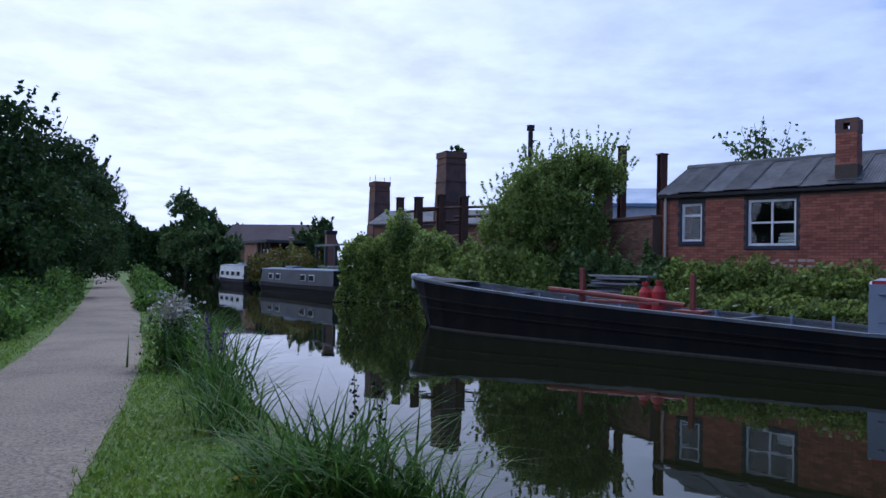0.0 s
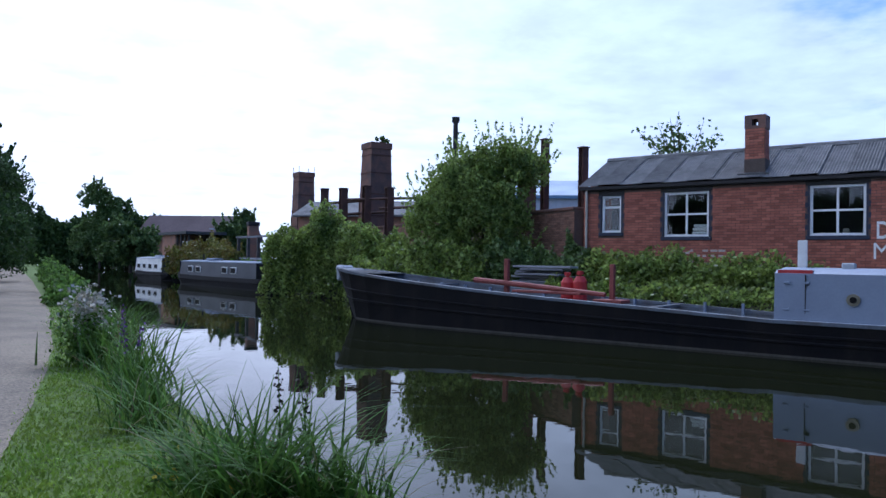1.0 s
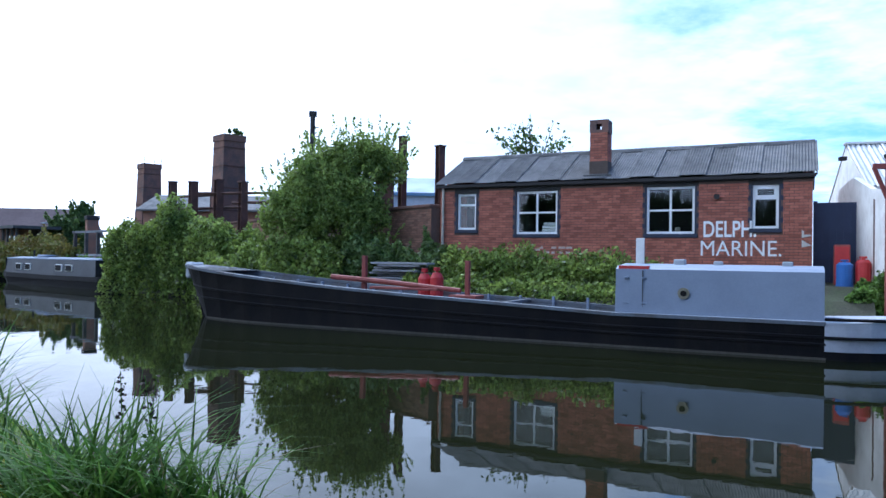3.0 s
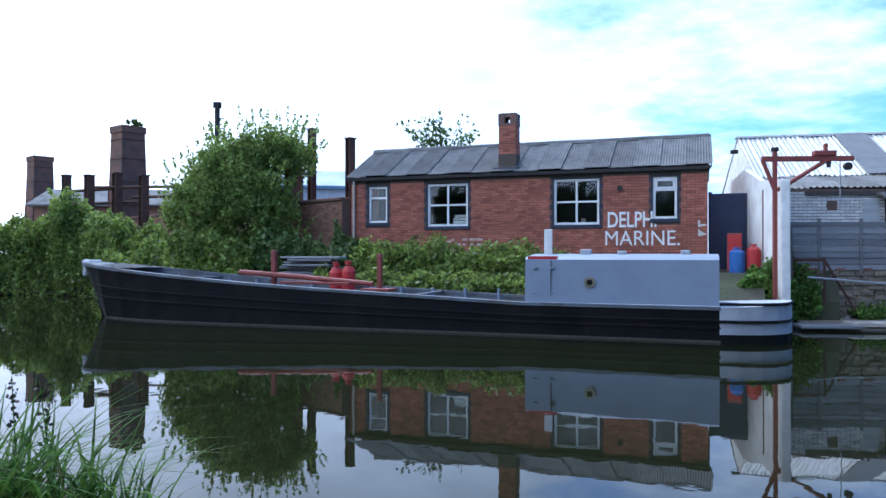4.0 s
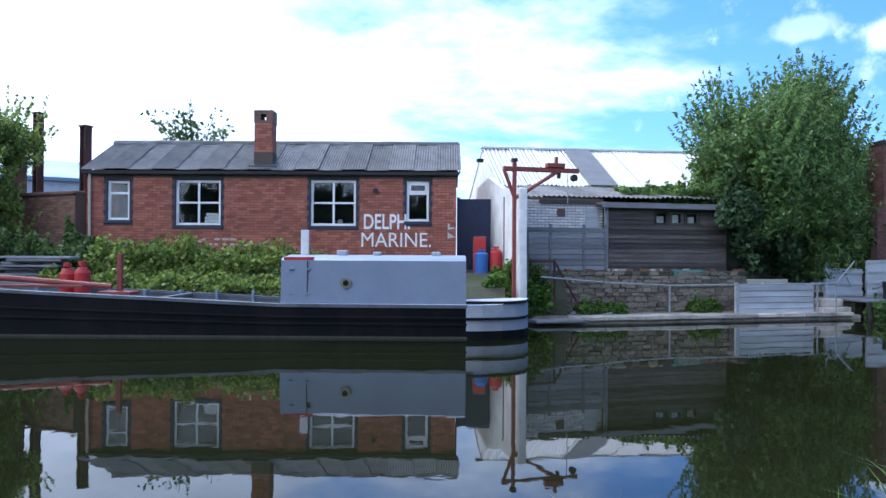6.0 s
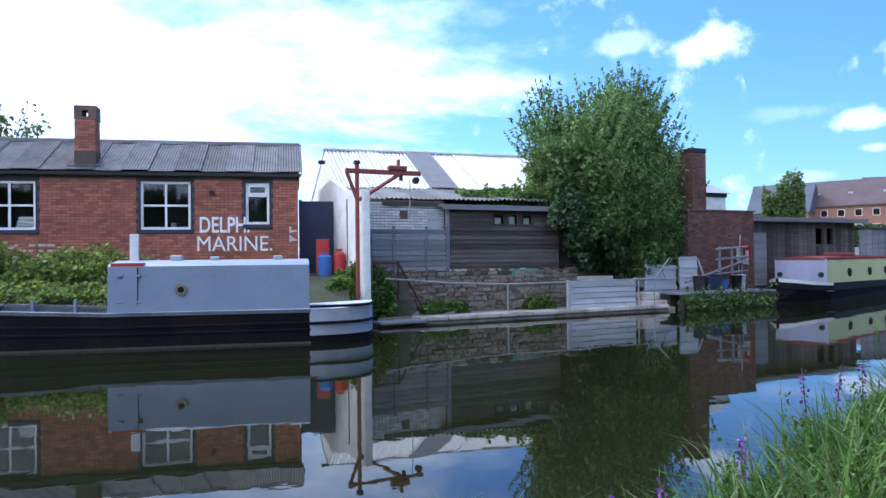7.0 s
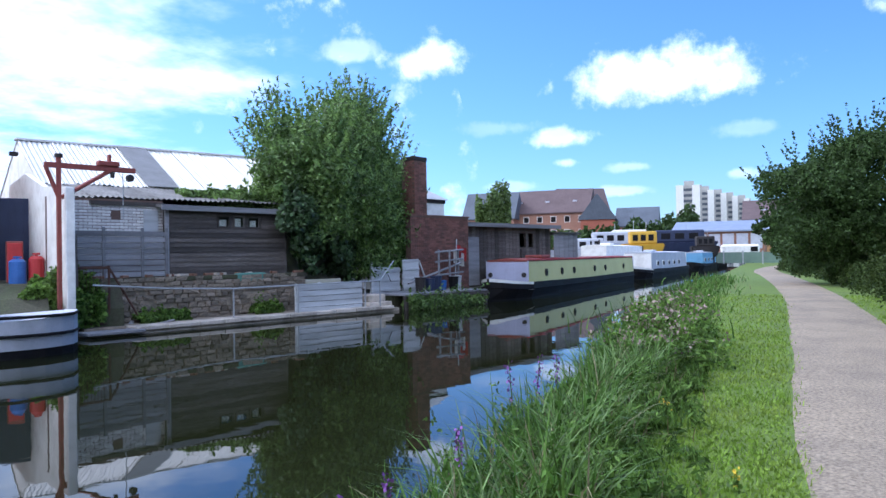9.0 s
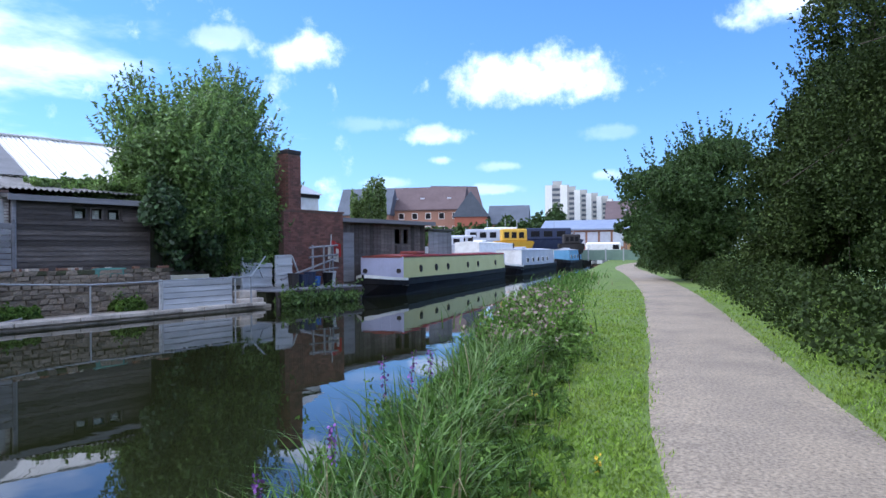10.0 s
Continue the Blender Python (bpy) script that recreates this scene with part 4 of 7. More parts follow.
def build_white_workshop():
    ws = thing("workshop", QUAY_LINE(0, 0, 0, -8), "white painted workshop with pale corrugated sheet roof", "building")
    # long white side wall running back from the water's edge
    part("side_wall", prism([(0.0, -0.5), (0.0, 3.45), (2.2, 3.62), (4.4, 4.15), (6.6, 4.0), (6.6, -0.5)], -0.21, -0.07), PAINT_WHITE, ws, "white painted rendered wall")
    # limewashed buttress facing the water, uneven
    bm = box(-0.24, -0.12, -0.4, -0.05, 0.02, 3.42, 0.015)
    bmesh.ops.subdivide_edges(bm, edges=bm.edges[:], cuts=4, use_grid_fill=True)
    for v in bm.verts:
        k = noise.noise((v.co.x * 3, 0, v.co.z * 2.2)) * 0.03
        v.co.x += k
        v.co.y -= abs(k) * 0.5
    part("pier", bm, PAINT_WHITE, ws, "flaking white end pier")
    sheet_roof(ws, 0.3, 11.9, 5.2, 4.0, 8.4, 5.65, 1.0, TIN_WHITE, wave=0.15, amp=0.03)
    part("rooflight", box(3.3, 5.16, 0, 4.25, 8.8, 0.02), material("grey_rooflight", (0.2, 0.2, 0.2), 0.7, 0.2, 2, 30, 0.1), ws, "grey rooflight strip",
         at=pose(0, 0, 0) @ Matrix.Translation((0, 5.2, 4.06)) @ Matrix.Rotation(math.atan2(1.65, 3.2), 4, "X") @ Matrix.Translation((0, -5.2, 0)))
    part("back_roof", prism([(8.4, 5.6), (8.4, 5.66), (11.6, 4.0), (11.6, 3.94)], 0.3, 11.9), TIN_WHITE, ws)
    part("hall_wall", box(0.3, 5.3, 1.0, 11.9, 5.5, 3.96), PAINT_WHITE, ws)
    part("near_gable", prism([(5.5, 1.0), (5.5, 3.95), (8.4, 5.58), (11.4, 3.95), (11.4, 1.0)], 0.32, 0.5), PAINT_WHITE, ws)
    part("far_gable", prism([(5.5, 1.0), (5.5, 3.95), (8.4, 5.58), (11.4, 3.95), (11.4, 1.0)], 11.6, 11.85), PAINT_WHITE, ws)
    part("ridge_cap", box(0.25, 8.25, 5.62, 11.95, 8.55, 5.7, 0.02), TIN_WHITE, ws)
    part("bracket", box(-0.4, 5.3, 4.75, -0.2, 5.5, 4.85), IRON_DARK, ws)
    # grey lower roof in front of the hall
    sheet_roof(ws, 0.1, 8.0, 2.3, 3.42, 5.25, 3.98, 0.9, ASBESTOS, wave=0.15, amp=0.025, seed=3)
    return ws


build_white_workshop()


def build_hoist():
    h = thing("hoist", QUAY_LINE(-0.32, 0.12, 0), "rusty red swinging jib hoist with chain", "crane")
    part("mast", box(-0.045, -0.045, 0.6, 0.045, 0.045, 4.1, 0.01), RED_OXIDE, h)
    part("mast_cap", rod((0, 0, 4.1), (0, 0, 4.18), 0.09), IRON_DARK, h)
    part("jib", box(-0.3, -0.04, 3.86, 1.75, 0.04, 3.98, 0.01), RED_OXIDE, h)
    part("brace", rod((0.05, 0, 3.2), (1.15, 0, 3.88), 0.05, seg=6), RED_OXIDE, h)
    part("back_brace", rod((0.0, 0, 3.2), (-0.28, 0, 3.9), 0.05, seg=6), RED_OXIDE, h)
    bm = box(0.85, -0.08, 3.98, 1.35, 0.08, 4.1, 0.02)
    add_box(bm, 1.1, -0.05, 4.08, 1.16, 0.05, 4.26)
    part("trolley", bm, RED_OXIDE, h)
    part("pulley", rod((1.62, -0.05, 3.74), (1.62, 0.05, 3.74), 0.09, seg=12), IRON_DARK, h)
    part("chain", rod((1.45, 0, 2.75), (1.45, 0, 3.86), 0.012, seg=5), GALV, h)
    part("hook", rod((1.2, 0, 3.72), (1.2, 0, 3.86), 0.05, seg=6), IRON_DARK, h)


build_hoist()


def build_quayside():
    # stone quay edge, its slabs one by one
    q = tagged(part("quay", box(0.3, 0.05, -0.6, 10.2, 1.7, 0.1), STONE, at=QUAY_LINE()), "low stone quay edge along the water", "quay", kind="structure")
    r = random.Random(4)
    x = 1.35
    while x < 9.8:
        w = r.uniform(0.7, 1.1)
        part("coping_stone", box(x, -0.05, 0.08, min(9.9, x + w) - 0.015, 0.55, 0.19 + r.uniform(-0.012, 0.012), 0.015), STONE, q)
        x += w
    part("quay_bed", box(0.35, 0.5, 0.1, 10.1, 1.32, 0.175), RUBBLE, q, "earth and grit behind the coping")
    part("landing_plank", box(0.15, -0.22, 0.06, 1.5, 0.35, 0.13, 0.01), BOARD_GREY, q, "grey landing plank")
    rub = tagged(part("rubble_wall", box(0.3, 1.3, 0.0, 7.35, 1.62, 1.22), RUBBLE, at=QUAY_LINE()), "low rough rubble retaining wall", "wall", kind="structure")
    z = 0.1
    pieces, shared = 0, []
    for k in range(8):
        me = bpy.data.meshes.new("stone")
        bm = box(-0.5, -0.05, -0.5, 0.5, 0.05, 0.5)
        for v in bm.verts:
            v.co += Vector((r.uniform(-0.12, 0.12), r.uniform(-0.02, 0.02), r.uniform(-0.1, 0.1)))
        bmesh.ops.bevel(bm, geom=bm.edges[:], offset=0.03, segments=1, affect="EDGES")
        bm.to_mesh(me)
        bm.free()
        me.materials.append(RUBBLE)
        shared.append(me)
    while z < 1.2:
        h, x = r.uniform(0.09, 0.16), 0.3
        while x < 7.2:
            w = r.uniform(0.16, 0.38)
            if r.random() < 0.9 and pieces < 300:
                o = new("stone", r.choice(shared))
                o.parent = rub
                o.location, o.scale = (x + w / 2, 1.28 + r.uniform(-0.02, 0.02), z + h / 2), (w * 0.93, 1, h * 0.9)
                pieces += 1
            x += w
        z += h
    part("wall_top", box(0.3, 1.25, 1.2, 7.4, 4.5, 1.32, 0.02), YARD, rub)
    for i in range(26):
        x = r.uniform(0.6, 7.3)
        part("loose_brick", box(-0.1, -0.05, 0, 0.1, 0.05, 0.065, 0.006), BRICK_OLD if i % 3 else STONE, rub, at=pose(x, 1.34 + r.uniform(0, 0.14), 1.322, 0, 0, r.uniform(-40, 40)))
    part("tarpaulin", box(4.9, 1.24, 1.1, 5.9, 1.42, 1.36, 0.04), material("faded_green_sheet", (0.1, 0.24, 0.2), 0.7, 0.2, 4, 20, 0.3), rub, "faded green sheet on the wall top")
    # whitewashed brick wall
    w = tagged(part("whitewashed_wall", box(0.05, 1.75, 1.2, 2.95, 1.97, 3.36), MORTAR, at=QUAY_LINE()), "flaking whitewashed brick wall", "wall", kind="structure")
    lay_bricks(w, 0.06, 2.94, 1.9, 3.34, 1.75, [(1.55, 1.8, 2.86, 3.0)], material("whitewashed_brick", (0.72, 0.71, 0.69), 0.9, 0.15, 2.5, 40, 0.3, second=(0.42, 0.36, 0.32), amount=0.6, rand=0.15),
               material("whitewashed_brick_joined", (0.72, 0.71, 0.69), 0.9, 0.15, 2.5, 40, 0.3, second=(0.42, 0.36, 0.32), amount=0.6, island=0.15), near=(0, 3), limit=290)
    part("wall_plate", box(1.0, 1.68, 3.2, 2.95, 1.76, 3.3), BOARD_DARK, w)
    part("pale_panel", box(2.4, 1.7, 2.5, 2.8, 1.735, 3.1), BOARD_PALE, w)
    # weathered panel fence
    f = thing("panel_fence", QUAY_LINE(0, 1.5, 1.32), "weathered grey wooden panel fence", "fence")
    for i in range(8):
        part("slat", box(0.45, -0.02, 0.02 + i * 0.15, 2.9, 0.005, 0.155 + i * 0.15, 0.004), BOARD_GREY, f, at=pose(0, 0, 0, r.uniform(-2, 2), 0, 0))
    for x in (0.45, 1.2, 2.2, 2.86):
        part("post", box(x, -0.05, 0, x + 0.08, -0.021, 1.3, 0.006), BOARD_GREY, f)
    # tarred shed
    s = thing("boat_shed", QUAY_LINE(2.95, 1.55, 1.3), "black tarred weatherboard shed with three small windows", "shed")
    wins = [(1.55, 1.95, 1.37, 1.72), (2.05, 2.43, 1.37, 1.72), (2.52, 2.95, 1.37, 1.72)]
    part("wall", wall_boxes(0, 3.9, 0, 1.88, 0.03, 0.1, wins), BOARD_DARK, s)
    part("side_wall", box(3.8, 0.1, 0, 3.9, 2.2, 1.9), BOARD_DARK, s)
    part("side_wall", box(0, 0.1, 0, 0.1, 2.2, 1.9), BOARD_DARK, s)
    # added sheet behind the panes, shade of the inside in its colour
    part("inner_back", box(0.1, 1.2, 0, 3.8, 1.25, 1.85), ROOM_SHADE, s)
    for i in range(14):
        z = i * 0.135
        for a, b in ([(0, 3.9)] if not 1.24 < z < 1.7 else [(0, 1.5), (3.0, 3.9)]):
            part("weatherboard", prism([(0.03, z), (-0.015, z), (0.01, z + 0.145), (0.03, z + 0.145)], a, b), BOARD_DARK, s)
    for k, (a, b, c, d) in enumerate(wins):
        wn = part("window_frame", wall_boxes(a, b, c, d, -0.01, 0.05, [(a + 0.04, b - 0.04, c + 0.04, d - 0.04)]), BOARD_DARK, s)
        part("pane", box(a + 0.04, 0.02, c + 0.04, b - 0.04, 0.026, d - 0.04), GLASS, wn).visible_shadow = False
        part("curtain", box(a + 0.08 + 0.04 * k, 0.12, c + 0.02, b - 0.06, 0.14, d - 0.12 + 0.05 * (k % 2), 0.01), PAINT_WHITE, wn, "pale cloth behind the glass")
    part("roof", prism([(-0.22, 1.86), (-0.22, 1.93), (2.4, 2.22), (2.4, 2.14)], -0.25, 4.0), FELT, s, "felt roof")
    part("fascia", box(-0.25, -0.25, 1.8, 4.0, -0.22, 1.95), BOARD_GREY, s)
    part("corner_post", box(-0.05, -0.04, 0, 0.06, 0.03, 1.9, 0.01), BOARD_GREY, s)
    # galvanised rail
    g = thing("handrail", QUAY_LINE(), "galvanised tube handrail along the quay", "railing")
    for a, b in (((0.5, 0.35, 1.2), (2.3, 0.3, 1.05)), ((2.3, 0.3, 1.05), (4.13, 0.2, 0.97)), ((4.13, 0.2, 0.97), (8.8, 0.1, 1.0)), ((8.8, 0.1, 1.0), (9.4, 0.1, 1.0)), ((9.4, 0.1, 1.0), (10.4, 0.5, 1.62))):
        part("rail", rod(a, b, 0.022, seg=8), GALV, g)
    for x, y, z in ((4.13, 0.2, 0.97), (9.4, 0.1, 1.0), (6.2, 0.12, 1.0), (8.78, 0.12, 1.0)):
        part("post", rod((x, y, 0.1), (x, y, z), 0.024, seg=8), GALV, g)
    # corrugated quay fence
    c = thing("sheet_fence", QUAY_LINE(6.25, 0.3, 0.12), "pale grey boarded quay fence", "fence")
    for i in range(5):
        part("board", prism([(0.0, 0.02 + i * 0.165), (-0.03, 0.03 + i * 0.165), (-0.012, 0.17 + i * 0.165), (0.0, 0.18 + i * 0.165)], 0, 2.55), BOARD_PALE, c)
    for x in (0, 0.85, 1.7, 2.5):
        part("post", box(x, 0, -0.05, x + 0.07, 0.07, 0.9, 0.006), BOARD_PALE, c)
    # stone steps block and loose panels
    b = thing("mooring_block", QUAY_LINE(8.95, 0.1, 0.1), "pale concrete block at the quay end", "block")
    part("base_block", box(0, 0, 0, 1.0, 0.8, 0.22, 0.03), STONE, b)
    part("upper_block", box(0.15, 0.2, 0.22, 0.9, 0.8, 0.45, 0.03), STONE, b)
    p = thing("stacked_panels", QUAY_LINE(10.4, 1.55, 0.5), "pale grey fence panels propped upright", "fence panel")
    for x0, x1, h, lean in ((0, 1.5, 0.92, 6), (1.5, 2.3, 1.15, -4)):
        e = part("panel", box(0, 0, 0, x1 - x0 - 0.02, 0.05, h, 0.008), BOARD_PALE, p, at=pose(x0, 0, 0, 0, lean * 0.3, lean))
        for z in (0.08, 0.42, 0.76):
            part("batten", box(0, -0.03, z, x1 - x0 - 0.02, 0, z + 0.09, 0.005), BOARD_PALE, e)
    part("end_post", box(-0.08, -0.05, -0.05, 0.02, 0.05, 1.1, 0.01), BOARD_PALE, p)
    part("prop", rod((2.3, -0.02, 1.1), (2.75, -0.1, 0.05), 0.03), BOARD_PALE, p)
    # timber landing stage
    d = thing("landing_stage", QUAY_LINE(10.2, -0.2, 0), "dark timber landing stage on piles", "jetty")
    for i in range(15):
        x = i * 0.29
        part("plank", box(x, 0, 0.47, x + 0.27, 2.0, 0.52 + r.uniform(0, 0.01), 0.006), BOARD_GREY, d)
    part("beam", box(0, -0.05, 0.36, 4.35, 0.06, 0.47), BOARD_DARK, d)
    for x in (0.1, 1.5, 2.9, 4.2):
        part("pile", rod((x, 0.02, -0.7), (x, 0.02, 0.47), 0.08), BOARD_DARK, d)
    # rusty mesh gate at the wall foot
    m = thing("mesh_gate", QUAY_LINE(0.3, 0.75, 0.1), "rusty iron frame gate with wire mesh", "gate")
    for a, b in (((0, 0, 0), (0, 0, 1.7)), ((0.75, 0, 0), (0.75, 0, 1.55)), ((0, 0, 1.5), (0.75, 0, 1.5)), ((0, 0, 0.15), (0.75, 0, 0.15)), ((0.75, 0, 1.5), (1.5, 0.1, 0.3))):
        part("bar", rod(a, b, 0.03, seg=6), RUST, m)
    for i in range(8):
        part("wire", rod((0.08 * i + 0.06, 0, 0.15), (0.08 * i + 0.06, 0, 1.5), 0.005, seg=4), RUST, m)
    part("gate_post", box(-0.1, -0.05, 0, 0.0, 0.05, 2.3), BOARD_DARK, m)
    # clutter at the wall foot
    for i, (x, y, L, a) in enumerate(((1.2, 0.8, 0.9, 10), (1.7, 0.9, 0.7, 60), (2.1, 0.6, 0.5, -30))):
        t = thing("driftwood", QUAY_LINE(x, y, 0.12), "weathered broken plank lying on the quay", "timber", "broken planks")
        part("plank", box(0, 0, 0, L, 0.12, 0.04, 0.006), BOARD_GREY, t, at=pose(0, 0, 0, 0, -12 if i else 0, a))


build_quayside()


def build_brick_stub():
    b = thing("brick_store", QUAY_LINE(12.35, 1.6, 0), "old red brick store wall with a tall square chimney", "building")
    part("wall", box(0, 0, 0.3, 3.25, 0.25, 3.25), MORTAR, b)
    part("side_wall", box(3.05, 0.25, 0.3, 3.25, 3.4, 3.2), BRICK_OLD_JOINED, b)
    part("coping", prism([(-0.04, 3.25), (-0.04, 3.31), (0.3, 3.31), (0.3, 3.25)], -0.05, 3.3), BRICK_STACK, b)
    c = part("chimney", box(0.3, 0.05, 3.25, 0.94, 0.7, 5.4), MORTAR, b, "square brick chimney")
    brick2 = material("brown_brick", (0.19, 0.085, 0.064), 0.92, 0.3, 1.5, 40, 0.5, second=(0.1, 0.06, 0.052), amount=0.9, rand=0.3)
    brick2j = material("brown_brick_joined", (0.19, 0.085, 0.064), 0.92, 0.3, 1.5, 40, 0.5, second=(0.1, 0.06, 0.052), amount=0.9, island=0.3)
    part("chimney_cap", box(0.27, 0.02, 5.3, 0.97, 0.73, 5.46, 0.02), IRON_DARK, c, "black chimney capping")
    lay_bricks(c, 0.3, 0.94, 3.3, 5.3, 0.05, [], brick2, brick2j, seed=21)
    side = []
    z, k = 3.3, 0
    while z < 5.28:
        for i in range(3):
            y = 0.06 + i * 0.225 + 0.11 * (k % 2)
            if y + 0.215 < 0.7:
                side += box_quads(0.93, y, z, 0.952, y + 0.215, z + 0.065) + box_quads(0.288, y, z, 0.31, y + 0.215, z + 0.065)
        z, k = z + 0.075, k + 1
    tagged(quads("side_brickwork", side, brick2j, c), kind="stuff")
    lay_bricks(b, 0, 3.25, 0.4, 3.22, 0, [], brick2, brick2j, near=(0, 3.3), limit=200, seed=22)
    # white hipped roof block behind
    w = thing("white_outbuilding", QUAY_LINE(13.6, 3.4, 0), "white rendered outbuilding with pale hipped roof", "building")
    part("wall", box(0, 0, 0.4, 2.6, 3, 4.0), PAINT_WHITE, w)
    part("band", box(-0.04, -0.04, 3.95, 2.64, 3.04, 4.1), IRON_DARK, w)
    bm = bmesh.new()
    v = [bm.verts.new(p) for p in ((-0.15, -0.15, 4.1), (2.75, -0.15, 4.1), (2.75, 3.15, 4.1), (-0.15, 3.15, 4.1), (0.3, 1.5, 5.25), (1.0, 1.5, 5.25))]
    for f in ((0, 1, 5, 4), (1, 2, 5), (2, 3, 4, 5), (3, 0, 4), (3, 2, 1, 0)):
        bm.faces.new([v[i] for i in f])
    part("roof", bm, TIN_WHITE, w, "pale hipped roof")
    # long dark hut
    h = thing("long_hut", QUAY_LINE(15.5, 2.6, 0), "long dark timber hut with flat felt roof", "hut")
    part("wall", wall_boxes(0, 7.4, 0.45, 3.0, 0, 0.1, [(0.25, 0.6, 1.7, 2.3), (4.9, 5.4, 2.1, 2.75), (5.6, 6.0, 2.1, 2.75)]), BOARD_DARK, h)
    for i in range(24):
        part("board", box(1.0 + i * 0.26, -0.02, 0.5, 1.24 + i * 0.26, -0.001, 2.98 if not 14 < i < 20 else 2.05, 0.004), BOARD_DARK, h)
    part("door", box(1.1, -0.05, 0.5, 1.95, -0.021, 2.55, 0.008), BOARD_GREY, h, "grey plank door")
    part("end_wall", box(7.3, 0.1, 0.45, 7.4, 3, 3.0), BOARD_DARK, h)
    # added backing in the same painted indoor shade
    part("inner_back", box(0.1, 1.5, 0.45, 7.3, 1.55, 3.0), ROOM_SHADE, h)
    part("roof", box(-0.3, -0.4, 3.0, 7.7, 3.2, 3.12, 0.02), FELT, h, "felt roof")
    part("roof_edge", box(-0.3, -0.43, 2.97, 7.7, -0.4, 3.14), BOARD_GREY, h)
    a = thing("grey_lean_to", QUAY_LINE(22.95, 2.4, 0), "grey panelled lean-to beside the hut", "shed")
    for i in range(5):
        part("panel", box(i * 0.42, 0, 0.45, i * 0.42 + 0.4, 0.05, 2.75, 0.01), BOARD_GREY, a)
    part("roof", box(-0.05, -0.1, 2.75, 2.2, 2.2, 2.83), FELT, a)


build_brick_stub()


# ---- moored narrowboats ----
def narrowboat(m, L, cab, hull, side, end, roof, label, rail=None, windows=(), square=False, height=1.35, bow_pale=None, width=2.1, end_doors=False):
    b = thing("narrowboat", m, label, "boat", "moored narrowboats")
    st = [(0, 0.04, 0.86, 0.03), (0.5, 0.45, 0.8, 0.3), (1.2, 0.8, 0.72, 0.65), (2.2, width / 2, 0.66, 0.95), (L * 0.5, width / 2, 0.6, width / 2 - 0.03), (L - 1.2, width / 2, 0.62, width / 2 - 0.03), (L - 0.4, 0.8, 0.68, 0.6), (L, 0.1, 0.72, 0.1)]
    bm = bmesh.new()
    rows = []
    for x, w, h, lw in st:
        rows.append([bm.verts.new((x, width / 2 + a, z)) for a, z in ((-lw, -0.4), (-lw, 0.05), (-w, h * 0.55), (-w - 0.03, h * 0.6), (-w, h), (w, h), (w + 0.03, h * 0.6), (w, h * 0.55), (lw, 0.05), (lw, -0.4))])
    for p, q in zip(rows, rows[1:]):
        for i in range(len(p)):
            j = (i + 1) % len(p)
            bm.faces.new((p[i], p[j], q[j], q[i]))
    bm.faces.new(rows[0])
    bm.faces.new(rows[-1][::-1])
    bmesh.ops.recalc_face_normals(bm, faces=bm.faces)
    part("hull", bm, hull, b, "dark hull")
    if bow_pale:
        bm = bmesh.new()
        for s in (-1, 1):
            for (xa, wa, ha, _), (xb, wb, hb, _) in zip(st[:4], st[1:4]):
                bm.faces.new([bm.verts.new(p) for p in ((xa, width / 2 + s * (wa + 0.01), ha - 0.3), (xb, width / 2 + s * (wb + 0.01), hb - 0.3), (xb, width / 2 + s * (wb + 0.01), hb + 0.01), (xa, width / 2 + s * (wa + 0.01), ha + 0.01))])
        part("bow_band", bm, bow_pale, b, "pale painted bow band")
    x0, x1 = cab
    c = part("cabin", prism([(0.1, 0.55), (0.2, height), (0.35, height + 0.05), (width / 2, height + 0.1), (width - 0.35, height + 0.05), (width - 0.2, height), (width - 0.1, 0.55)], x0, x1), side, b, "cabin side")
    part("roof", prism([(0.18, height - 0.01), (0.18, height + 0.045), (width / 2, height + 0.13), (width - 0.18, height + 0.045), (width - 0.18, height - 0.01)], x0 - 0.05, x1 + 0.05), roof, b, "cabin roof")
    if rail:
        part("handrail", box(x0, 0.17, height + 0.02, x1, 0.23, height + 0.09, 0.01), rail, b, "painted roof rail")
    part("front_bulkhead", box(x0 - 0.03, 0.12, 0.56, x0 - 0.002, width - 0.12, height + 0.02, 0.01), end, b, "painted end bulkhead")
    part("rear_bulkhead", box(x1 + 0.002, 0.12, 0.56, x1 + 0.03, width - 0.12, height + 0.02, 0.01), end, b, "painted rear bulkhead")
    part("rear_doorway", box(x1 + 0.031, width * 0.38, 0.6, x1 + 0.05, width * 0.62, height - 0.1), HULL_BLACK, b)
    if end_doors:
        for y in (width / 2 - 0.35, width / 2 + 0.03):
            d = part("door", box(x0 - 0.05, y, 0.6, x0 - 0.031, y + 0.32, height - 0.08, 0.006), end, b)
        for y in (0.32, width - 0.32):
            part("porthole", rod((x0 - 0.06, y, 0.95), (x0 - 0.02, y, 0.95), 0.1, seg=14), IRON_DARK, b)
    for x in windows:
        t = 0.1 + 0.1 * (0.95 - 0.55) / (height - 0.55)
        if square:
            w = part("window", box(x, t - 0.045, 0.82, x + 0.75, t + 0.06, 1.2, 0.02), PAINT_WHITE, b, "framed window")
            part("pane", box(x + 0.05, t - 0.05, 0.86, x + 0.7, t + 0.02, 1.16), HULL_BLACK, w)
        else:
            w = part("window", rod((x, t - 0.04, 1.0), (x, t + 0.1, 1.0), 0.16, seg=16), IRON_DARK, b, "round dark porthole")
            part("pane", rod((x, t - 0.05, 1.0), (x, t + 0.1, 1.0), 0.12, seg=16), HULL_BLACK, w)
    part("stovepipe", rod((x0 + 1.6, width / 2, height), (x0 + 1.6, width / 2, height + 0.5), 0.06), IRON_DARK, b)
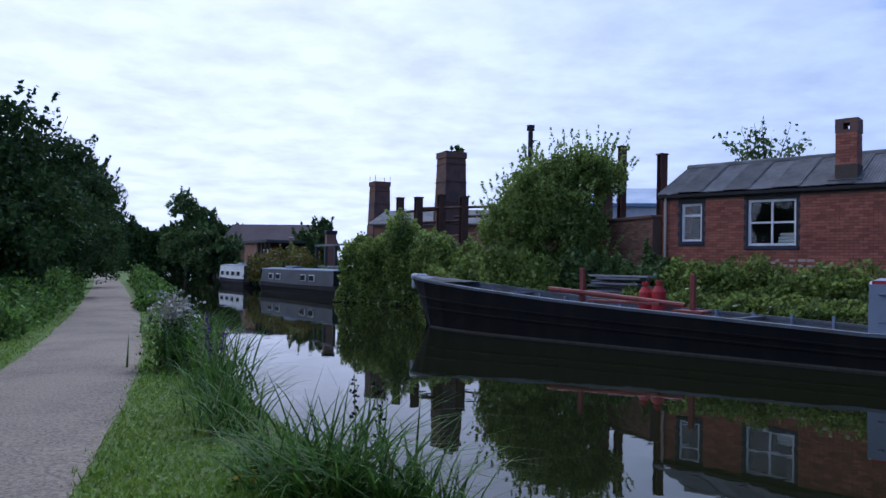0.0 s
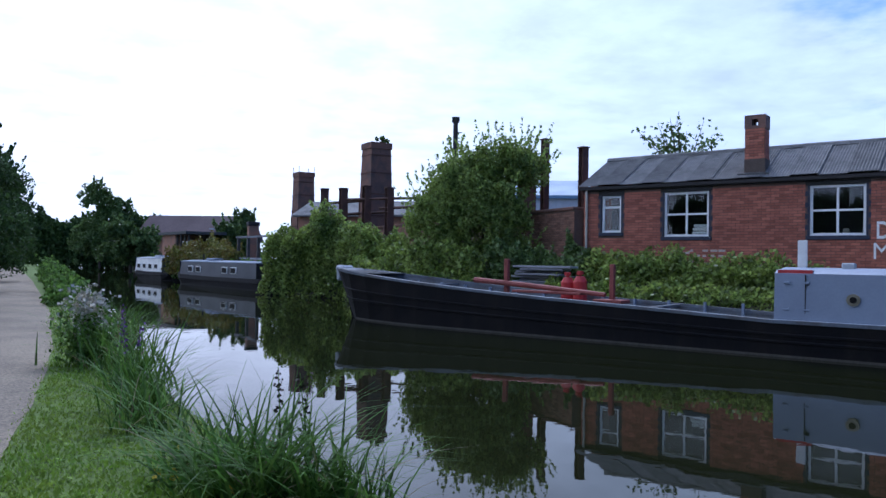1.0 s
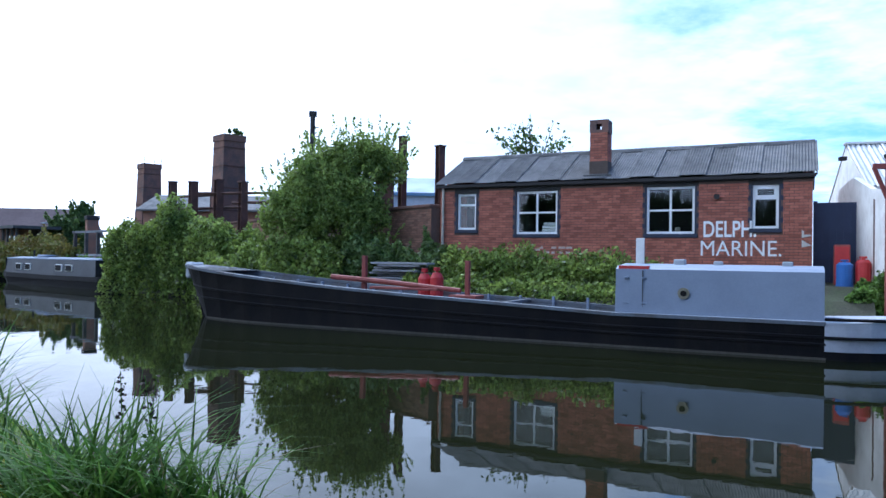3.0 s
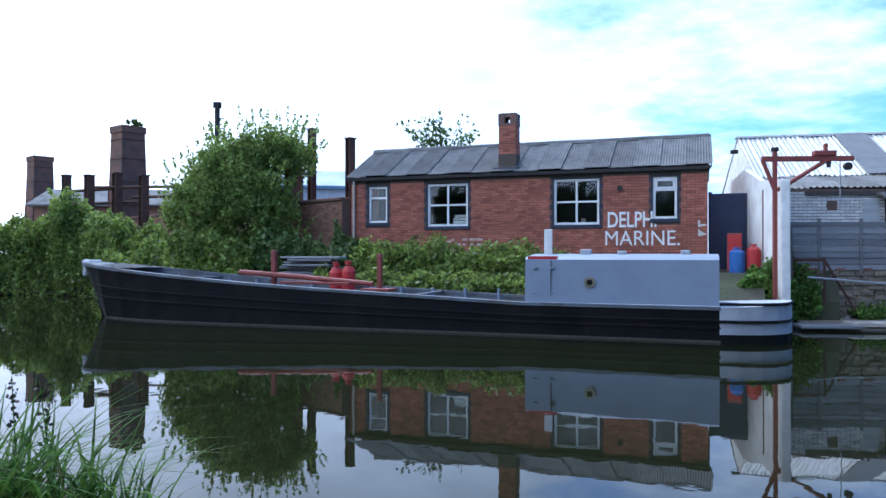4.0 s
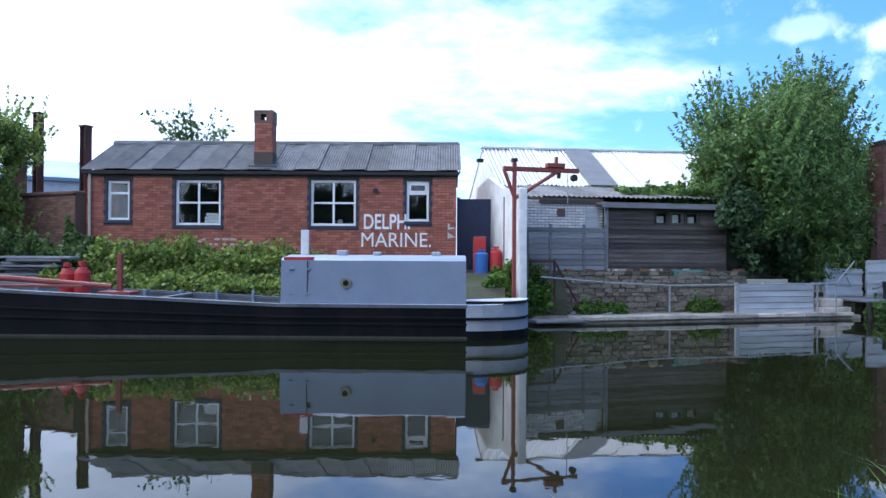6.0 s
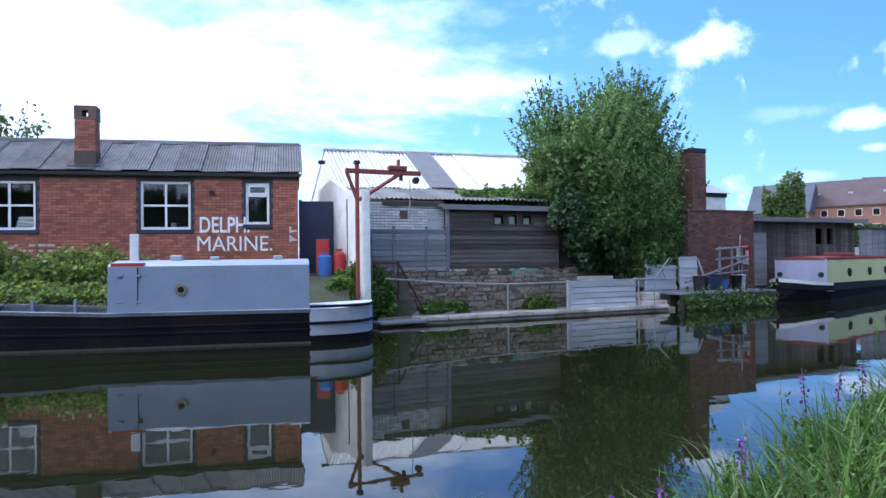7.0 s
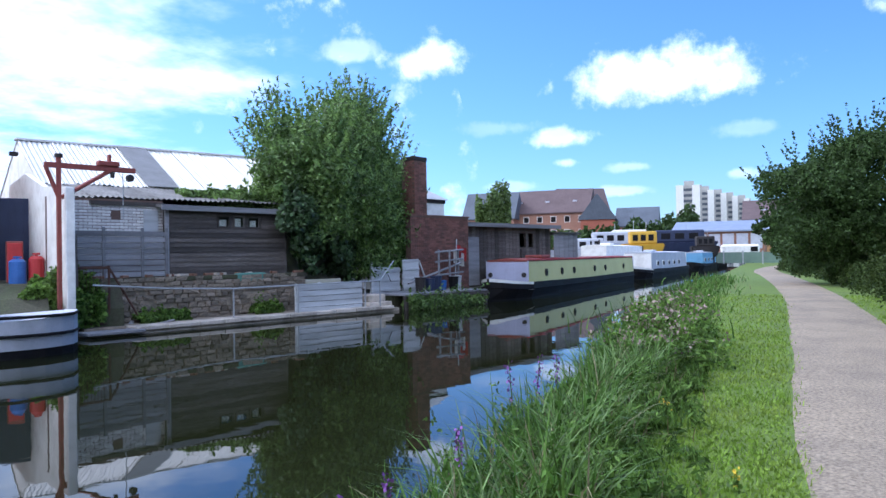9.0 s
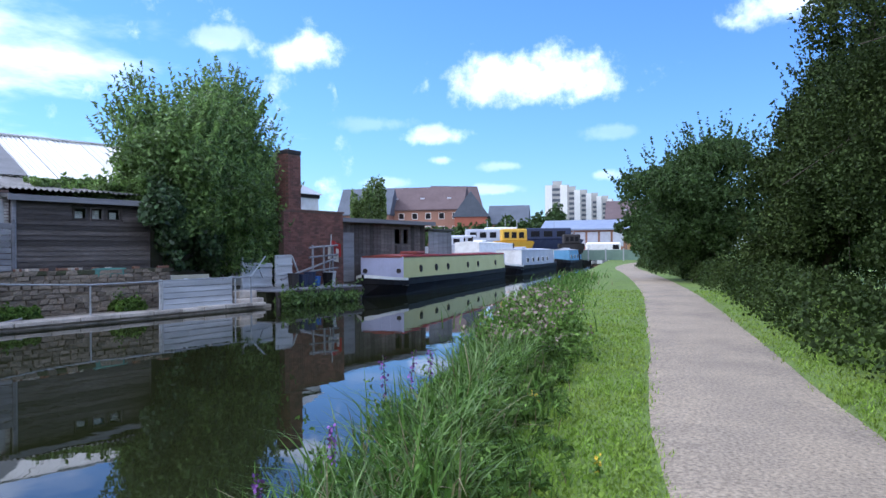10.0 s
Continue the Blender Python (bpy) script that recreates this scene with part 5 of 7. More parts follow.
    bm = box(x0 + 3, 0.6, height + 0.1, x0 + 4.2, 1.4, height + 0.25, 0.04)
    part("roof_box", bm, roof, b)
    return b


def along(a, b, back=False):
    """A pose with x running from a towards b, level with the water."""
    return pose(a[0], a[1], 0, 0, 0, math.degrees(math.atan2(b[1] - a[1], b[0] - a[0])))


YELLOW = material("pale_yellow_paint", (0.6, 0.58, 0.24), 0.5, 0.06, 1, 20, 0.05, second=(0.52, 0.5, 0.2), amount=0.5)
LILAC = material("pale_lilac_paint", (0.48, 0.5, 0.66), 0.5, 0.06, 1, 20, 0.05)
SKYBLUE = material("light_blue_paint", (0.16, 0.38, 0.6), 0.5, 0.08, 1, 20, 0.05)
narrowboat(along((27.5, 4.45), (50, -0.35)), 22.0, (2.0, 21.2), HULL_BLACK, YELLOW, LILAC, RED_OXIDE, "pale yellow narrowboat with lilac end and black hull", RED_PAINT,
           (4.2, 6.4, 8.3, 12.0, 14.2, 18.5), height=1.5, bow_pale=PAINT_WHITE, end_doors=True)
narrowboat(along((50.8, -0.7), (73, -5.6)), 19, (2.2, 17), HULL_BLACK, HULL_PALE, PAINT_WHITE, HULL_PALE, "pale grey narrowboat with a row of wide windows", None, (4, 6.2, 8.4, 10.6, 12.8), True, 1.75, bow_pale=PAINT_WHITE)
narrowboat(along((52, 2.2), (70, -1.6)), 16, (1.6, 14), HULL_BLACK, PAINT_WHITE, PAINT_WHITE, PAINT_WHITE, "white cabin cruiser hull moored inside the others", None, (), True, 2.3)
narrowboat(along((74, -6.0), (90, -9.5)), 14, (2.2, 12.5), HULL_BLACK, SKYBLUE, SKYBLUE, HULL_PALE, "light blue narrowboat moored beyond the grey one", None, (3.5, 6, 8.5), True, 1.7)
narrowboat(along((92, -9.2), (106, -12.2)), 13, (2.0, 11.5), HULL_BLACK, SKYBLUE, SKYBLUE, RED_OXIDE, "far light blue narrowboat with brown tarpaulin", None, (3.5, 6), True, 1.7)
DARKSIDE = material("dark_slate_paint", (0.06, 0.065, 0.075), 0.5, 0.1, 1, 20, 0.1)
narrowboat(along((-13.3, 50.75), (-5.2, 39.1)), 14.3, (1.8, 12.6), HULL_BLACK, DARKSIDE, IRON_DARK, HULL_GREY, "dark slate narrowboat moored below the ivy", None, (3.2, 4.4, 8.2, 9.4), True, 1.45)
narrowboat(along((-19.4, 62.0), (-14.4, 54.6)), 9, (1.6, 7.6), HULL_BLACK, PAINT_WHITE, NAVY, HULL_PALE, "white and navy narrowboat beyond the dark one", None, (2.1, 3.4, 4.7, 6.0), True, 1.6)


# ---- old works: wall, stacks, frames ----
def build_works():
    w = tagged(part("works_wall", box(-34, 0, 0.3, 0.35, 0.33, 3.45), MORTAR, at=WALL_LINE()), "old brick boundary wall of the works", "wall", kind="structure")
    part("coping", box(-34, -0.06, 3.45, 0.35, 0.39, 3.56, 0.02), BRICK_STACK, w, "dark coping")
    lay_bricks(w, -3.6, 0.34, 1.3, 3.43, 0, [], BRICK_OLD, BRICK_OLD_JOINED, near=(-2.6, 0.4), limit=250, seed=31)
    lay_bricks(w, -17.5, -9.5, 1.3, 3.43, 0, [], BRICK_OLD, BRICK_OLD_JOINED, seed=32)
    part("pillar", box(-3.1, -0.05, 3.3, -2.6, 0.45, 4.95, 0.02), BRICK_OLD_JOINED, w, "broken brick pillar")
    for k, (x, y, z, s, base) in enumerate(((0.35, 42, 8.35, 1.3, 0.45), (-5.1, 57.8, 8.4, 1.3, 0.45))):
        st = thing("kiln_stack", pose(x, y, 0, 0, 0, 26), "square brown brick kiln stack", "chimney", "kiln stacks")
        bm = bmesh.new()
        lo, hi = s * 0.53, s * 0.47
        rows = []
        for zz, hw in ((base, lo + 0.02), (5.0, lo), (z - 0.35, hi), (z - 0.35, hi + 0.05), (z, hi + 0.05)):
            rows.append([bm.verts.new((a * hw, b * hw, zz)) for a, b in ((-1, -1), (1, -1), (1, 1), (-1, 1))])
        for p, q in zip(rows, rows[1:]):
            for i in range(4):
                bm.faces.new((p[i], p[(i + 1) % 4], q[(i + 1) % 4], q[i]))
        bm.faces.new(rows[-1])
        part("shaft", bm, BRICK_STACK, st)
        for zz in (4.2, 5.4, 6.6, 7.6):
            hw = lo + (hi - lo) * (zz - 5) / (z - 5.35) + 0.02
            part("iron_band", wall_boxes(-hw, hw, zz, zz + 0.07, -hw, hw, []), RUST, st, "rusty iron strap")
        for a, b in ((-1, -1), (1, -1), (1, 1), (-1, 1)):
            part("corner_strap", box(a * lo - 0.035, b * lo - 0.035, base, a * lo + 0.035, b * lo + 0.035, 5.0), RUST, st)
            if k:
                part("rod", rod((a * hi, b * hi, z), (a * hi, b * hi, z + 0.45), 0.02, seg=5), RUST, st)
    for x, y, top, s in ((-2.4, 40, 5.5, 0.34), (-1.35, 38.5, 5.4, 0.36), (-0.15, 38, 5.5, 0.36), (1.0, 37.5, 5.4, 0.36), (7.65, 25.9, 5.9, 0.26), (6.6, 27.4, 6.4, 0.24)):
        t = thing("steel_stanchion", pose(x, y, 0.45, 0, 0, 25), "rusty dark steel stanchion standing behind the wall", "post", "steel stanchions")
        bm = box(-s / 2, -s / 2, 0, s / 2, -s / 2 + 0.04, top - 0.45)
        add_box(bm, -s / 2, s / 2 - 0.04, 0, s / 2, s / 2, top - 0.45)
        add_box(bm, -0.03, -s / 2 + 0.04, 0, 0.03, s / 2 - 0.04, top - 0.45)
        part("column", bm, RUST, t)
        part("cap_plate", box(-s / 2 - 0.03, -s / 2 - 0.03, top - 0.45, s / 2 + 0.03, s / 2 + 0.03, top - 0.4), RUST, t)
    g = thing("steel_gantry", pose(0, 0, 0), "rusty steel frame of the old kilns", "steel frame")
    for a, b in (((-2.4, 40, 4.1), (1.0, 37.5, 4.2)), ((-1.35, 38.5, 4.85), (3.0, 36.6, 4.9)), ((-2.4, 40, 4.75), (-0.1, 38, 4.8)), ((0.5, 37.8, 4.4), (3.2, 36.4, 4.45))):
        part("beam", rod(a, b, 0.07, seg=4), RUST, g)
    part("upright", rod((3.1, 36.5, 0.45), (3.1, 36.5, 4.95), 0.1, seg=6), RUST, g)
    h = thing("kiln_shed", pose(1.0, 47, 0, 0, 0, -20), "low grey roofed kiln shed behind the wall", "building")
    part("wall", box(-6, 0, 0.45, 6, 5, 4.6), BRICK_OLD_JOINED, h)
    part("roof", prism([(-0.4, 4.5), (-0.4, 4.6), (2.5, 5.7), (5.4, 4.6), (5.4, 4.5)], -6.3, 6.3), ASBESTOS, h, "grey sheet roof")
    p = thing("old_flue", pose(4.62, 40, 0.45), "tall dark timber pole", "pole")
    part("pole", rod((0, 0, 0), (0, 0, 9.1), 0.17, 0.13), IRON_DARK, p)
    bm = bmesh.new()
    for i in range(5):
        add_box(bm, -0.02, -0.2, 6.3 + i * 0.5, 0.35, -0.12, 6.34 + i * 0.5)
    add_box(bm, -0.2, -0.1, 8.9, 0.2, 0.1, 9.2)
    part("step_iron", bm, IRON_DARK, p)
    b = thing("blue_shed", pose(14.5, 45, 0, 0, 0, -12), "large blue-roofed industrial shed far behind", "building")
    part("wall", box(-6, 0, 0.45, 6, 8, 5.9), HULL_PALE, b)
    part("roof", prism([(-0.3, 5.8), (-0.3, 6.0), (4, 7.4), (8.3, 6.0), (8.3, 5.8)], -6.2, 6.2), material("blue_roof", (0.16, 0.26, 0.4), 0.6, 0.1, 0.6, 10, 0.1), b, "blue sheet roof")
    pl = thing("timber_pile", BARGE_LINE(-3.0, 3.6, 0.85), "pile of grey weathered boards on the bank", "timber pile")
    r = random.Random(9)
    for i in range(11):
        part("board", box(r.uniform(-0.3, 0.1), r.uniform(0, 0.3), i * 0.075, r.uniform(1.3, 1.8), 0.55, i * 0.075 + 0.06, 0.008), BOARD_GREY, pl, at=pose(0, 0, 0, 0, 0, r.uniform(-7, 7)))
    # dark hut, brick kiosk and house on the far left bank
    k = thing("bank_hut", pose(-14.8, 58.5, 0.45, 0, 0, -58), "brick and glass hut on the bank", "hut")
    part("wall", box(-3.2, 0, 0, 0, 2.4, 3.0), BRICK_OLD_JOINED, k)
    for i in range(4):
        part("post", box(0.2 + i * 0.85, 0, 0, 0.34 + i * 0.85, 0.14, 3.1), BOARD_DARK, k)
    for i in range(2):
        part("door", box(0.4 + i * 0.85, 0.3, 0, 0.95 + i * 0.85, 0.36, 2.5), PAINT_WHITE, k, "white door")
    for i in range(4):
        part("rail", box(1.2, -0.05, 0.3 + i * 0.5, 2.9, 0, 0.5 + i * 0.5), BOARD_GREY, k)
    part("roof", box(-3.4, -0.3, 3.0, 3.2, 2.8, 3.2), FELT, k)
    part("back", box(0, 1.8, 0, 2.9, 1.9, 3.0), BOARD_DARK, k)
    hs = thing("cottage", pose(-19.5, 83, 0.45, 0, 0, -14), "low cottage with dark tiled roof", "building")
    part("wall", box(-6, 0, 0, 5.5, 6, 3.2), BRICK_OLD_JOINED, hs)
    part("roof", prism([(-0.5, 3.1), (-0.5, 3.3), (3, 6.0), (6.5, 3.3), (6.5, 3.1)], -6.4, 5.9), SLATE, hs, "dark tiled roof")
    part("rooflight", box(1.8, 0.9, 4.15, 3.0, 1.2, 4.5), HULL_PALE, hs)
    c = thing("brick_flue", pose(-7.2, 47, 0.45, 0, 0, 20), "slim brick flue with dark cap", "chimney")
    part("shaft", box(-0.3, -0.3, 0, 0.3, 0.3, 3.3), BRICK_OLD_JOINED, c)
    part("cap", box(-0.36, -0.36, 3.3, 0.36, 0.36, 3.55, 0.03), IRON_DARK, c)
    f = thing("pergola", pose(-6.6, 44, 0.45, 0, 0, -60), "dark timber garden frame on the bank", "pergola")
    for x in (-3, -1.4, 0.2, 1.8):
        part("post", box(x, 0, 0, x + 0.16, 0.16, 2.6), BOARD_DARK, f)
    for z in (1.2, 2.5):
        part("rail", box(-3.2, 0, z, 2.1, 0.1, z + 0.12), BOARD_GREY, f)


build_works()


# ---- boatyard and far town to the east ----
def house_row(x, y, rz, n, w, d, eave, ridge, wall, roof, label, gable=False):
    h = thing("terrace_house", pose(x, y, 0.45, 0, 0, rz), label, "house", "far terrace")
    part("wall", box(0, 0, 0, n * w, d, eave), wall, h)
    part("roof", prism([(-0.4, eave - 0.1), (-0.4, eave + 0.1), (d / 2, ridge), (d + 0.4, eave + 0.1), (d + 0.4, eave - 0.1)], -0.3, n * w + 0.3), roof, h, "tiled roof")
    bm = bmesh.new()
    add_prism(bm, [(0, eave), (d / 2, ridge - 0.25), (d, eave)], 0, 0.2)
    add_prism(bm, [(0, eave), (d / 2, ridge - 0.25), (d, eave)], n * w - 0.2, n * w)
    part("gable", bm, wall, h)
    for i in range(n):
        for k in range(2):
            for z in ((eave - 1.9), (eave - 4.6)):
                if z > 0.3:
                    q = part("window", box(i * w + 0.9 + k * w / 2, -0.06, z, i * w + 2.1 + k * w / 2, 0.02, z + 1.3), PAINT_WHITE, h, "white window")
                    part("pane", box(i * w + 1.0 + k * w / 2, -0.08, z + 0.1, i * w + 2.0 + k * w / 2, -0.061, z + 1.2), HULL_BLACK, q)
        if roof is SLATE:
            part("rooflight", box(i * w + w * 0.4, d * 0.2, eave + (ridge - eave) * 0.42, i * w + w * 0.55, d * 0.25, eave + (ridge - eave) * 0.52), HULL_PALE, h)
    return h


def polar(az, d):
    return -math.sin(radians(az)) * d, math.cos(radians(az)) * d


house_row(*polar(-80.3, 152), -98, 3, 5.6, 9, 9.6, 14.6, BRICK_FAR, SLATE, "far pale brick terrace with brown tiled roof")
house_row(*polar(-77.0, 150), -94, 2, 5.2, 9, 8.6, 14.2, BRICK_FAR, SLATE_BLUE, "far terrace with blue slate roof behind the hut")
house_row(*polar(-84.6, 158), -72, 2, 5.0, 9, 10.2, 15.6, BRICK_FAR, SLATE, "far taller brown-roofed terrace house")
gx, gy = polar(-88.5, 140)
house_row(gx, gy, 0, 1, 9, 6.2, 7.8, 12.6, material("red_gable_far", (0.36, 0.12, 0.075), 0.9, 0.12, 0.3, 6, 0.1), SLATE_BLUE, "far red brick house with its gable to the water")
house_row(*polar(-88.6, 150), -95, 2, 3.9, 9, 6.6, 10.6, BRICK_FAR, SLATE_BLUE, "far terrace with slate roof")
house_row(*polar(-97.6, 120), -100, 1, 6, 8, 6.0, 9.2, material("orange_brick_far", (0.5, 0.27, 0.13), 0.9, 0.12, 0.3, 6, 0.1), SLATE, "far orange brick gable house")


def tower(az, d, w, h):
    x, y = polar(az, d)
    t = thing("tower_block", pose(x, y, 0.45, 0, 0, az), "distant white and grey concrete tower block", "tower block", "tower blocks")
    part("core", box(-w / 2, 0, 0, w / 2, 14, h), CONCRETE, t)
    for a, b in ((-w * 0.52, -w * 0.22), (w * 0.12, w * 0.42)):
        part("white_panel", box(a, -0.5, 0, b, 0, h), PAINT_WHITE, t, "white wall strip")
    for i in range(int(h / 2.9)):
        part("window_band", box(-w * 0.35, -0.2, 1 + i * 2.9, w * 0.17, 0.05, 2.4 + i * 2.9), SLATE_BLUE, t)
    part("roof_house", box(-w * 0.2, 4, h, w * 0.2, 9, h + 2.5), CONCRETE, t)


for az, d, w, h in ((-93.9, 400, 12.5, 36), (-95.0, 430, 11, 35.5), (-95.9, 450, 10.5, 35), (-96.7, 470, 10, 34.5), (-97.5, 490, 10, 34)):
    tower(az, d, w, h)


def build_boatyard():
    x, y = polar(-92.9, 104)
    w = thing("boat_warehouse", pose(x, y, 0.45, 0, 0, -100), "low warehouse with pale windows and grey roof", "building")
    part("wall", box(0, 0, 0, 11, 12, 4.0), BRICK_OLD_JOINED, w)
    for i in range(6):
        part("window", box(0.8 + i * 1.7, -0.1, 1.7, 2.2 + i * 1.7, 0, 3.7), HULL_PALE, w, "pale window")
    part("roof", prism([(-0.5, 3.95), (-0.5, 4.15), (6, 5.6), (12.5, 4.15), (12.5, 3.95)], -0.6, 11.6), HULL_GREY, w, "grey roof")
    ochre = material("ochre_paint", (0.6, 0.36, 0.03), 0.6, 0.1, 1, 15, 0.1)
    for k, (az, d, L, hgt, mat, label) in enumerate(((-86.6, 74, 4.5, 3.0, HULL_PALE, "white cruiser laid up ashore"), (-88.2, 80, 6, 3.8, HULL_PALE, "pale grey cruiser laid up ashore"), (-90.6, 70, 3.9, 3.5, ochre, "ochre yellow boat cabin laid up ashore"),
                                                      (-89.6, 86, 6, 4.2, PAINT_WHITE, "white motor boat laid up ashore"), (-93.2, 88, 8.5, 4.1, NAVY, "navy blue container boat shed"), (-95.0, 84, 3, 3.2, IRON_DARK, "dark mobile crane in the boatyard"),
                                                      (-85.4, 62, 4.5, 2.7, HULL_PALE, "grey boat under a pale cover"))):
        x, y = polar(az, d)
        b = thing("laid_up_boat", pose(x, y, 0.45, 0, 0, az + 8), label, "boat", "boats ashore")
        part("cradle", box(-L * 0.3, 0.3, 0, L * 0.3, 1.8, hgt * 0.25), IRON_DARK, b)
        bm = box(-L / 2, 0, hgt * 0.25, L / 2, 2.2, hgt * 0.62)
        for v in bm.verts:
            if v.co.z < hgt * 0.4:
                v.co.x *= 0.8
                v.co.y = 1.1 + (v.co.y - 1.1) * 0.6
        bmesh.ops.bevel(bm, geom=bm.edges[:], offset=0.12, segments=2, affect="EDGES")
        part("hull", bm, mat, b)
        part("cabin", box(-L * 0.3, 0.25, hgt * 0.62, L * 0.32, 1.95, hgt * 0.95, 0.1), mat, b)
        for i in range(3):
            part("window", box(-L * 0.24 + i * L * 0.18, 0.22, hgt * 0.7, -L * 0.24 + i * L * 0.18 + L * 0.12, 0.3, hgt * 0.86), HULL_BLACK, b)
        part("mast", rod((L * 0.1, 1.1, hgt * 0.95), (L * 0.1, 1.1, hgt * 1.2), 0.03), GALV, b)
    x, y = polar(-97.3, 96)
    v = thing("van", pose(x, y, 0.35, 0, 0, -98), "white van parked beyond the canal bend", "van")
    bm = box(-2.2, 0, 0.35, 2.2, 1.9, 2.3, 0.2)
    part("body", bm, PAINT_WHITE, v)
    part("windscreen", box(1.2, -0.02, 1.4, 2.0, 0.06, 2.0), HULL_BLACK, v)
    for a in (-1.4, 1.4):
        part("wheel", rod((a, -0.03, 0.35), (a, 0.2, 0.35), 0.35, seg=16), IRON_DARK, v)
    g = thing("green_railing", pose(*polar(-96.8, 88), 0.4, 0, 0, -100), "green metal parapet across the canal end", "railing")
    part("panel", box(-3, 0, 0.1, 9, 0.1, 1.3), material("faded_green_paint", (0.17, 0.25, 0.2), 0.7, 0.15, 1, 20, 0.1), g)
    for i in range(7):
        part("post", box(-3 + i * 2, -0.1, 0, -2.85 + i * 2, 0, 1.45), GALV, g)
    # bits at the boat's head
    s = thing("scaffold_rack", QUAY_LINE(12.3, 1.0, 0.5), "rough scaffold rack of poles on the landing stage", "rack")
    for x, y in ((0.9, 0), (1.5, 0), (2.1, 0.1), (0.9, 0.7), (2.1, 0.8)):
        part("pole", rod((x, y, 0), (x, y, 1.5), 0.04), BOARD_GREY, s)
    for z in (0.55, 1.05, 1.4):
        part("rail", rod((0.7, -0.02, z), (2.4, 0.1, z + 0.1), 0.035), BOARD_GREY, s)
    part("brace", rod((-0.6, 0.1, 0.3), (2.2, 0.05, 1.0), 0.04), BOARD_GREY, s)
    for i, (x, mat, sz, lab) in enumerate(((12.4, NAVY, 0.36, "dark blue plastic tub"), (12.85, NAVY, 0.42, "navy drum"), (13.35, BLUE_PAINT, 0.28, "blue plastic tub"), (11.9, IRON_DARK, 0.4, "black tub"), (13.8, HULL_BLACK, 0.38, "black bucket"), (14.1, BOARD_PALE, 0.4, "pale wooden crate"))):
        t = thing("storage_tub", QUAY_LINE(x, 0.7 + 0.12 * (i % 3), 0.52), lab + " standing on the landing stage", "tub", "tubs")
        bm = bmesh.new()
        add_rod(bm, (0, 0, 0), (0, 0, sz * 1.2), sz * 0.42, sz * 0.5, 12)
        part("body", bm, mat, t)
        part("rim", rod((0, 0, sz * 1.15), (0, 0, sz * 1.25), sz * 0.54, sz * 0.54, 12), mat, t)
    fl = thing("flag", QUAY_LINE(14.3, 1.2, 0.5), "red and white flag hanging on a short staff", "flag")
    part("staff", rod((0, 0, 0), (0.15, 0, 1.9), 0.018, seg=6), BOARD_PALE, fl)
    for i, mat in enumerate((RED_PAINT, PAINT_WHITE)):
        bm = bmesh.new()
        bmesh.ops.create_grid(bm, x_segments=8, y_segments=4, size=0.5)
        for v in bm.verts:
            v.co = Vector((0.15 + (v.co.x + 0.5) * 0.5 - i * 0.12, 0.05 * math.sin(v.co.x * 9) + i * 0.02, 1.45 - i * 0.2 + v.co.y * 0.5 - (v.co.x + 0.5) * 0.15))
        bmesh.ops.solidify(bm, geom=bm.faces[:], thickness=0.006)
        part("cloth", bm, mat, fl)


build_boatyard()


# ---- ivy, brambles, bushes on the far bank ----
def heap_points(line, width, base, n, r, lump=0.8):
    """Leaf centres on a lumpy mound draped along a plan line of (x, y, height), from base up."""
    pts = np.array(line, float)
    seg = np.linalg.norm(np.diff(pts[:, :2], axis=0), axis=1)
    which = r.choice(len(seg), size=n, p=seg / seg.sum())
    t = r.uniform(-0.04, 1.04, n)[:, None]
    p = pts[which] * (1 - t) + pts[which + 1] * t
    d = (pts[which + 1] - pts[which])[:, :2]
    d /= np.linalg.norm(d, axis=1, keepdims=True)
    side = np.stack([-d[:, 1], d[:, 0]], 1)
    phi = r.uniform(0, np.pi, n)
    rad = np.array([1 + lump * 0.55 * noise.noise((a * 0.95 / width, b * 0.95 / width, c * 1.6)) + 0.25 * lump * noise.noise((a * 3.1, b * 3.1, c * 4)) for (a, b, _), c in zip(p, phi)]) * r.uniform(0.72, 1.05, n)
    lat = np.cos(phi) * width * rad
    z = base + (p[:, 2] - base) * np.sin(phi) ** 0.7 * rad
    return np.concatenate([p[:, :2] + side * lat[:, None] - pts[0, :2], z[:, None]], 1)


def thicket(name, line, step, width, base, n, size, mat, label, category, seed, sprigs=0, sprig_len=0.5, z=0.0):
    r = np.random.default_rng(seed)
    t = thing(name, pose(line[0][0], line[0][1], z), label, category)
    c = heap_points(line, width, base, n, r)
    if sprigs:
        pick = c[r.integers(0, len(c), sprigs)]
        tt = r.uniform(0, 1, (sprigs, 14, 1))
        lift = r.normal(size=(sprigs, 1, 3)) * 0.35 + (0, 0, 0.75)
        c = np.concatenate([c, (pick[:, None] + lift * tt * sprig_len * r.uniform(0.4, 1.2, (sprigs, 1, 1)) + r.normal(size=(sprigs, 14, 3)) * 0.04).reshape(-1, 3)])
    c[:, 2] = np.maximum(c[:, 2], 0.02)
    for k in range(4):
        top = Vector(c[int(r.integers(0, len(c)))])
        foot = Vector((top.x * 0.9, top.y * 0.9, base * 0.5 - 0.1))
        bm = rod(foot, foot.lerp(top, 0.6) + Vector((0.03, 0.02, 0.05)), 0.02, 0.013, 5)
        add_rod(bm, foot.lerp(top, 0.58) + Vector((0.03, 0.02, 0.05)), top, 0.013, 0.006, 5)
        part("woody_stem", bm, BARK, t)
    tagged(quads("foliage", leaf_quads(c, size, r=r), mat, t), kind="stuff")
    return t


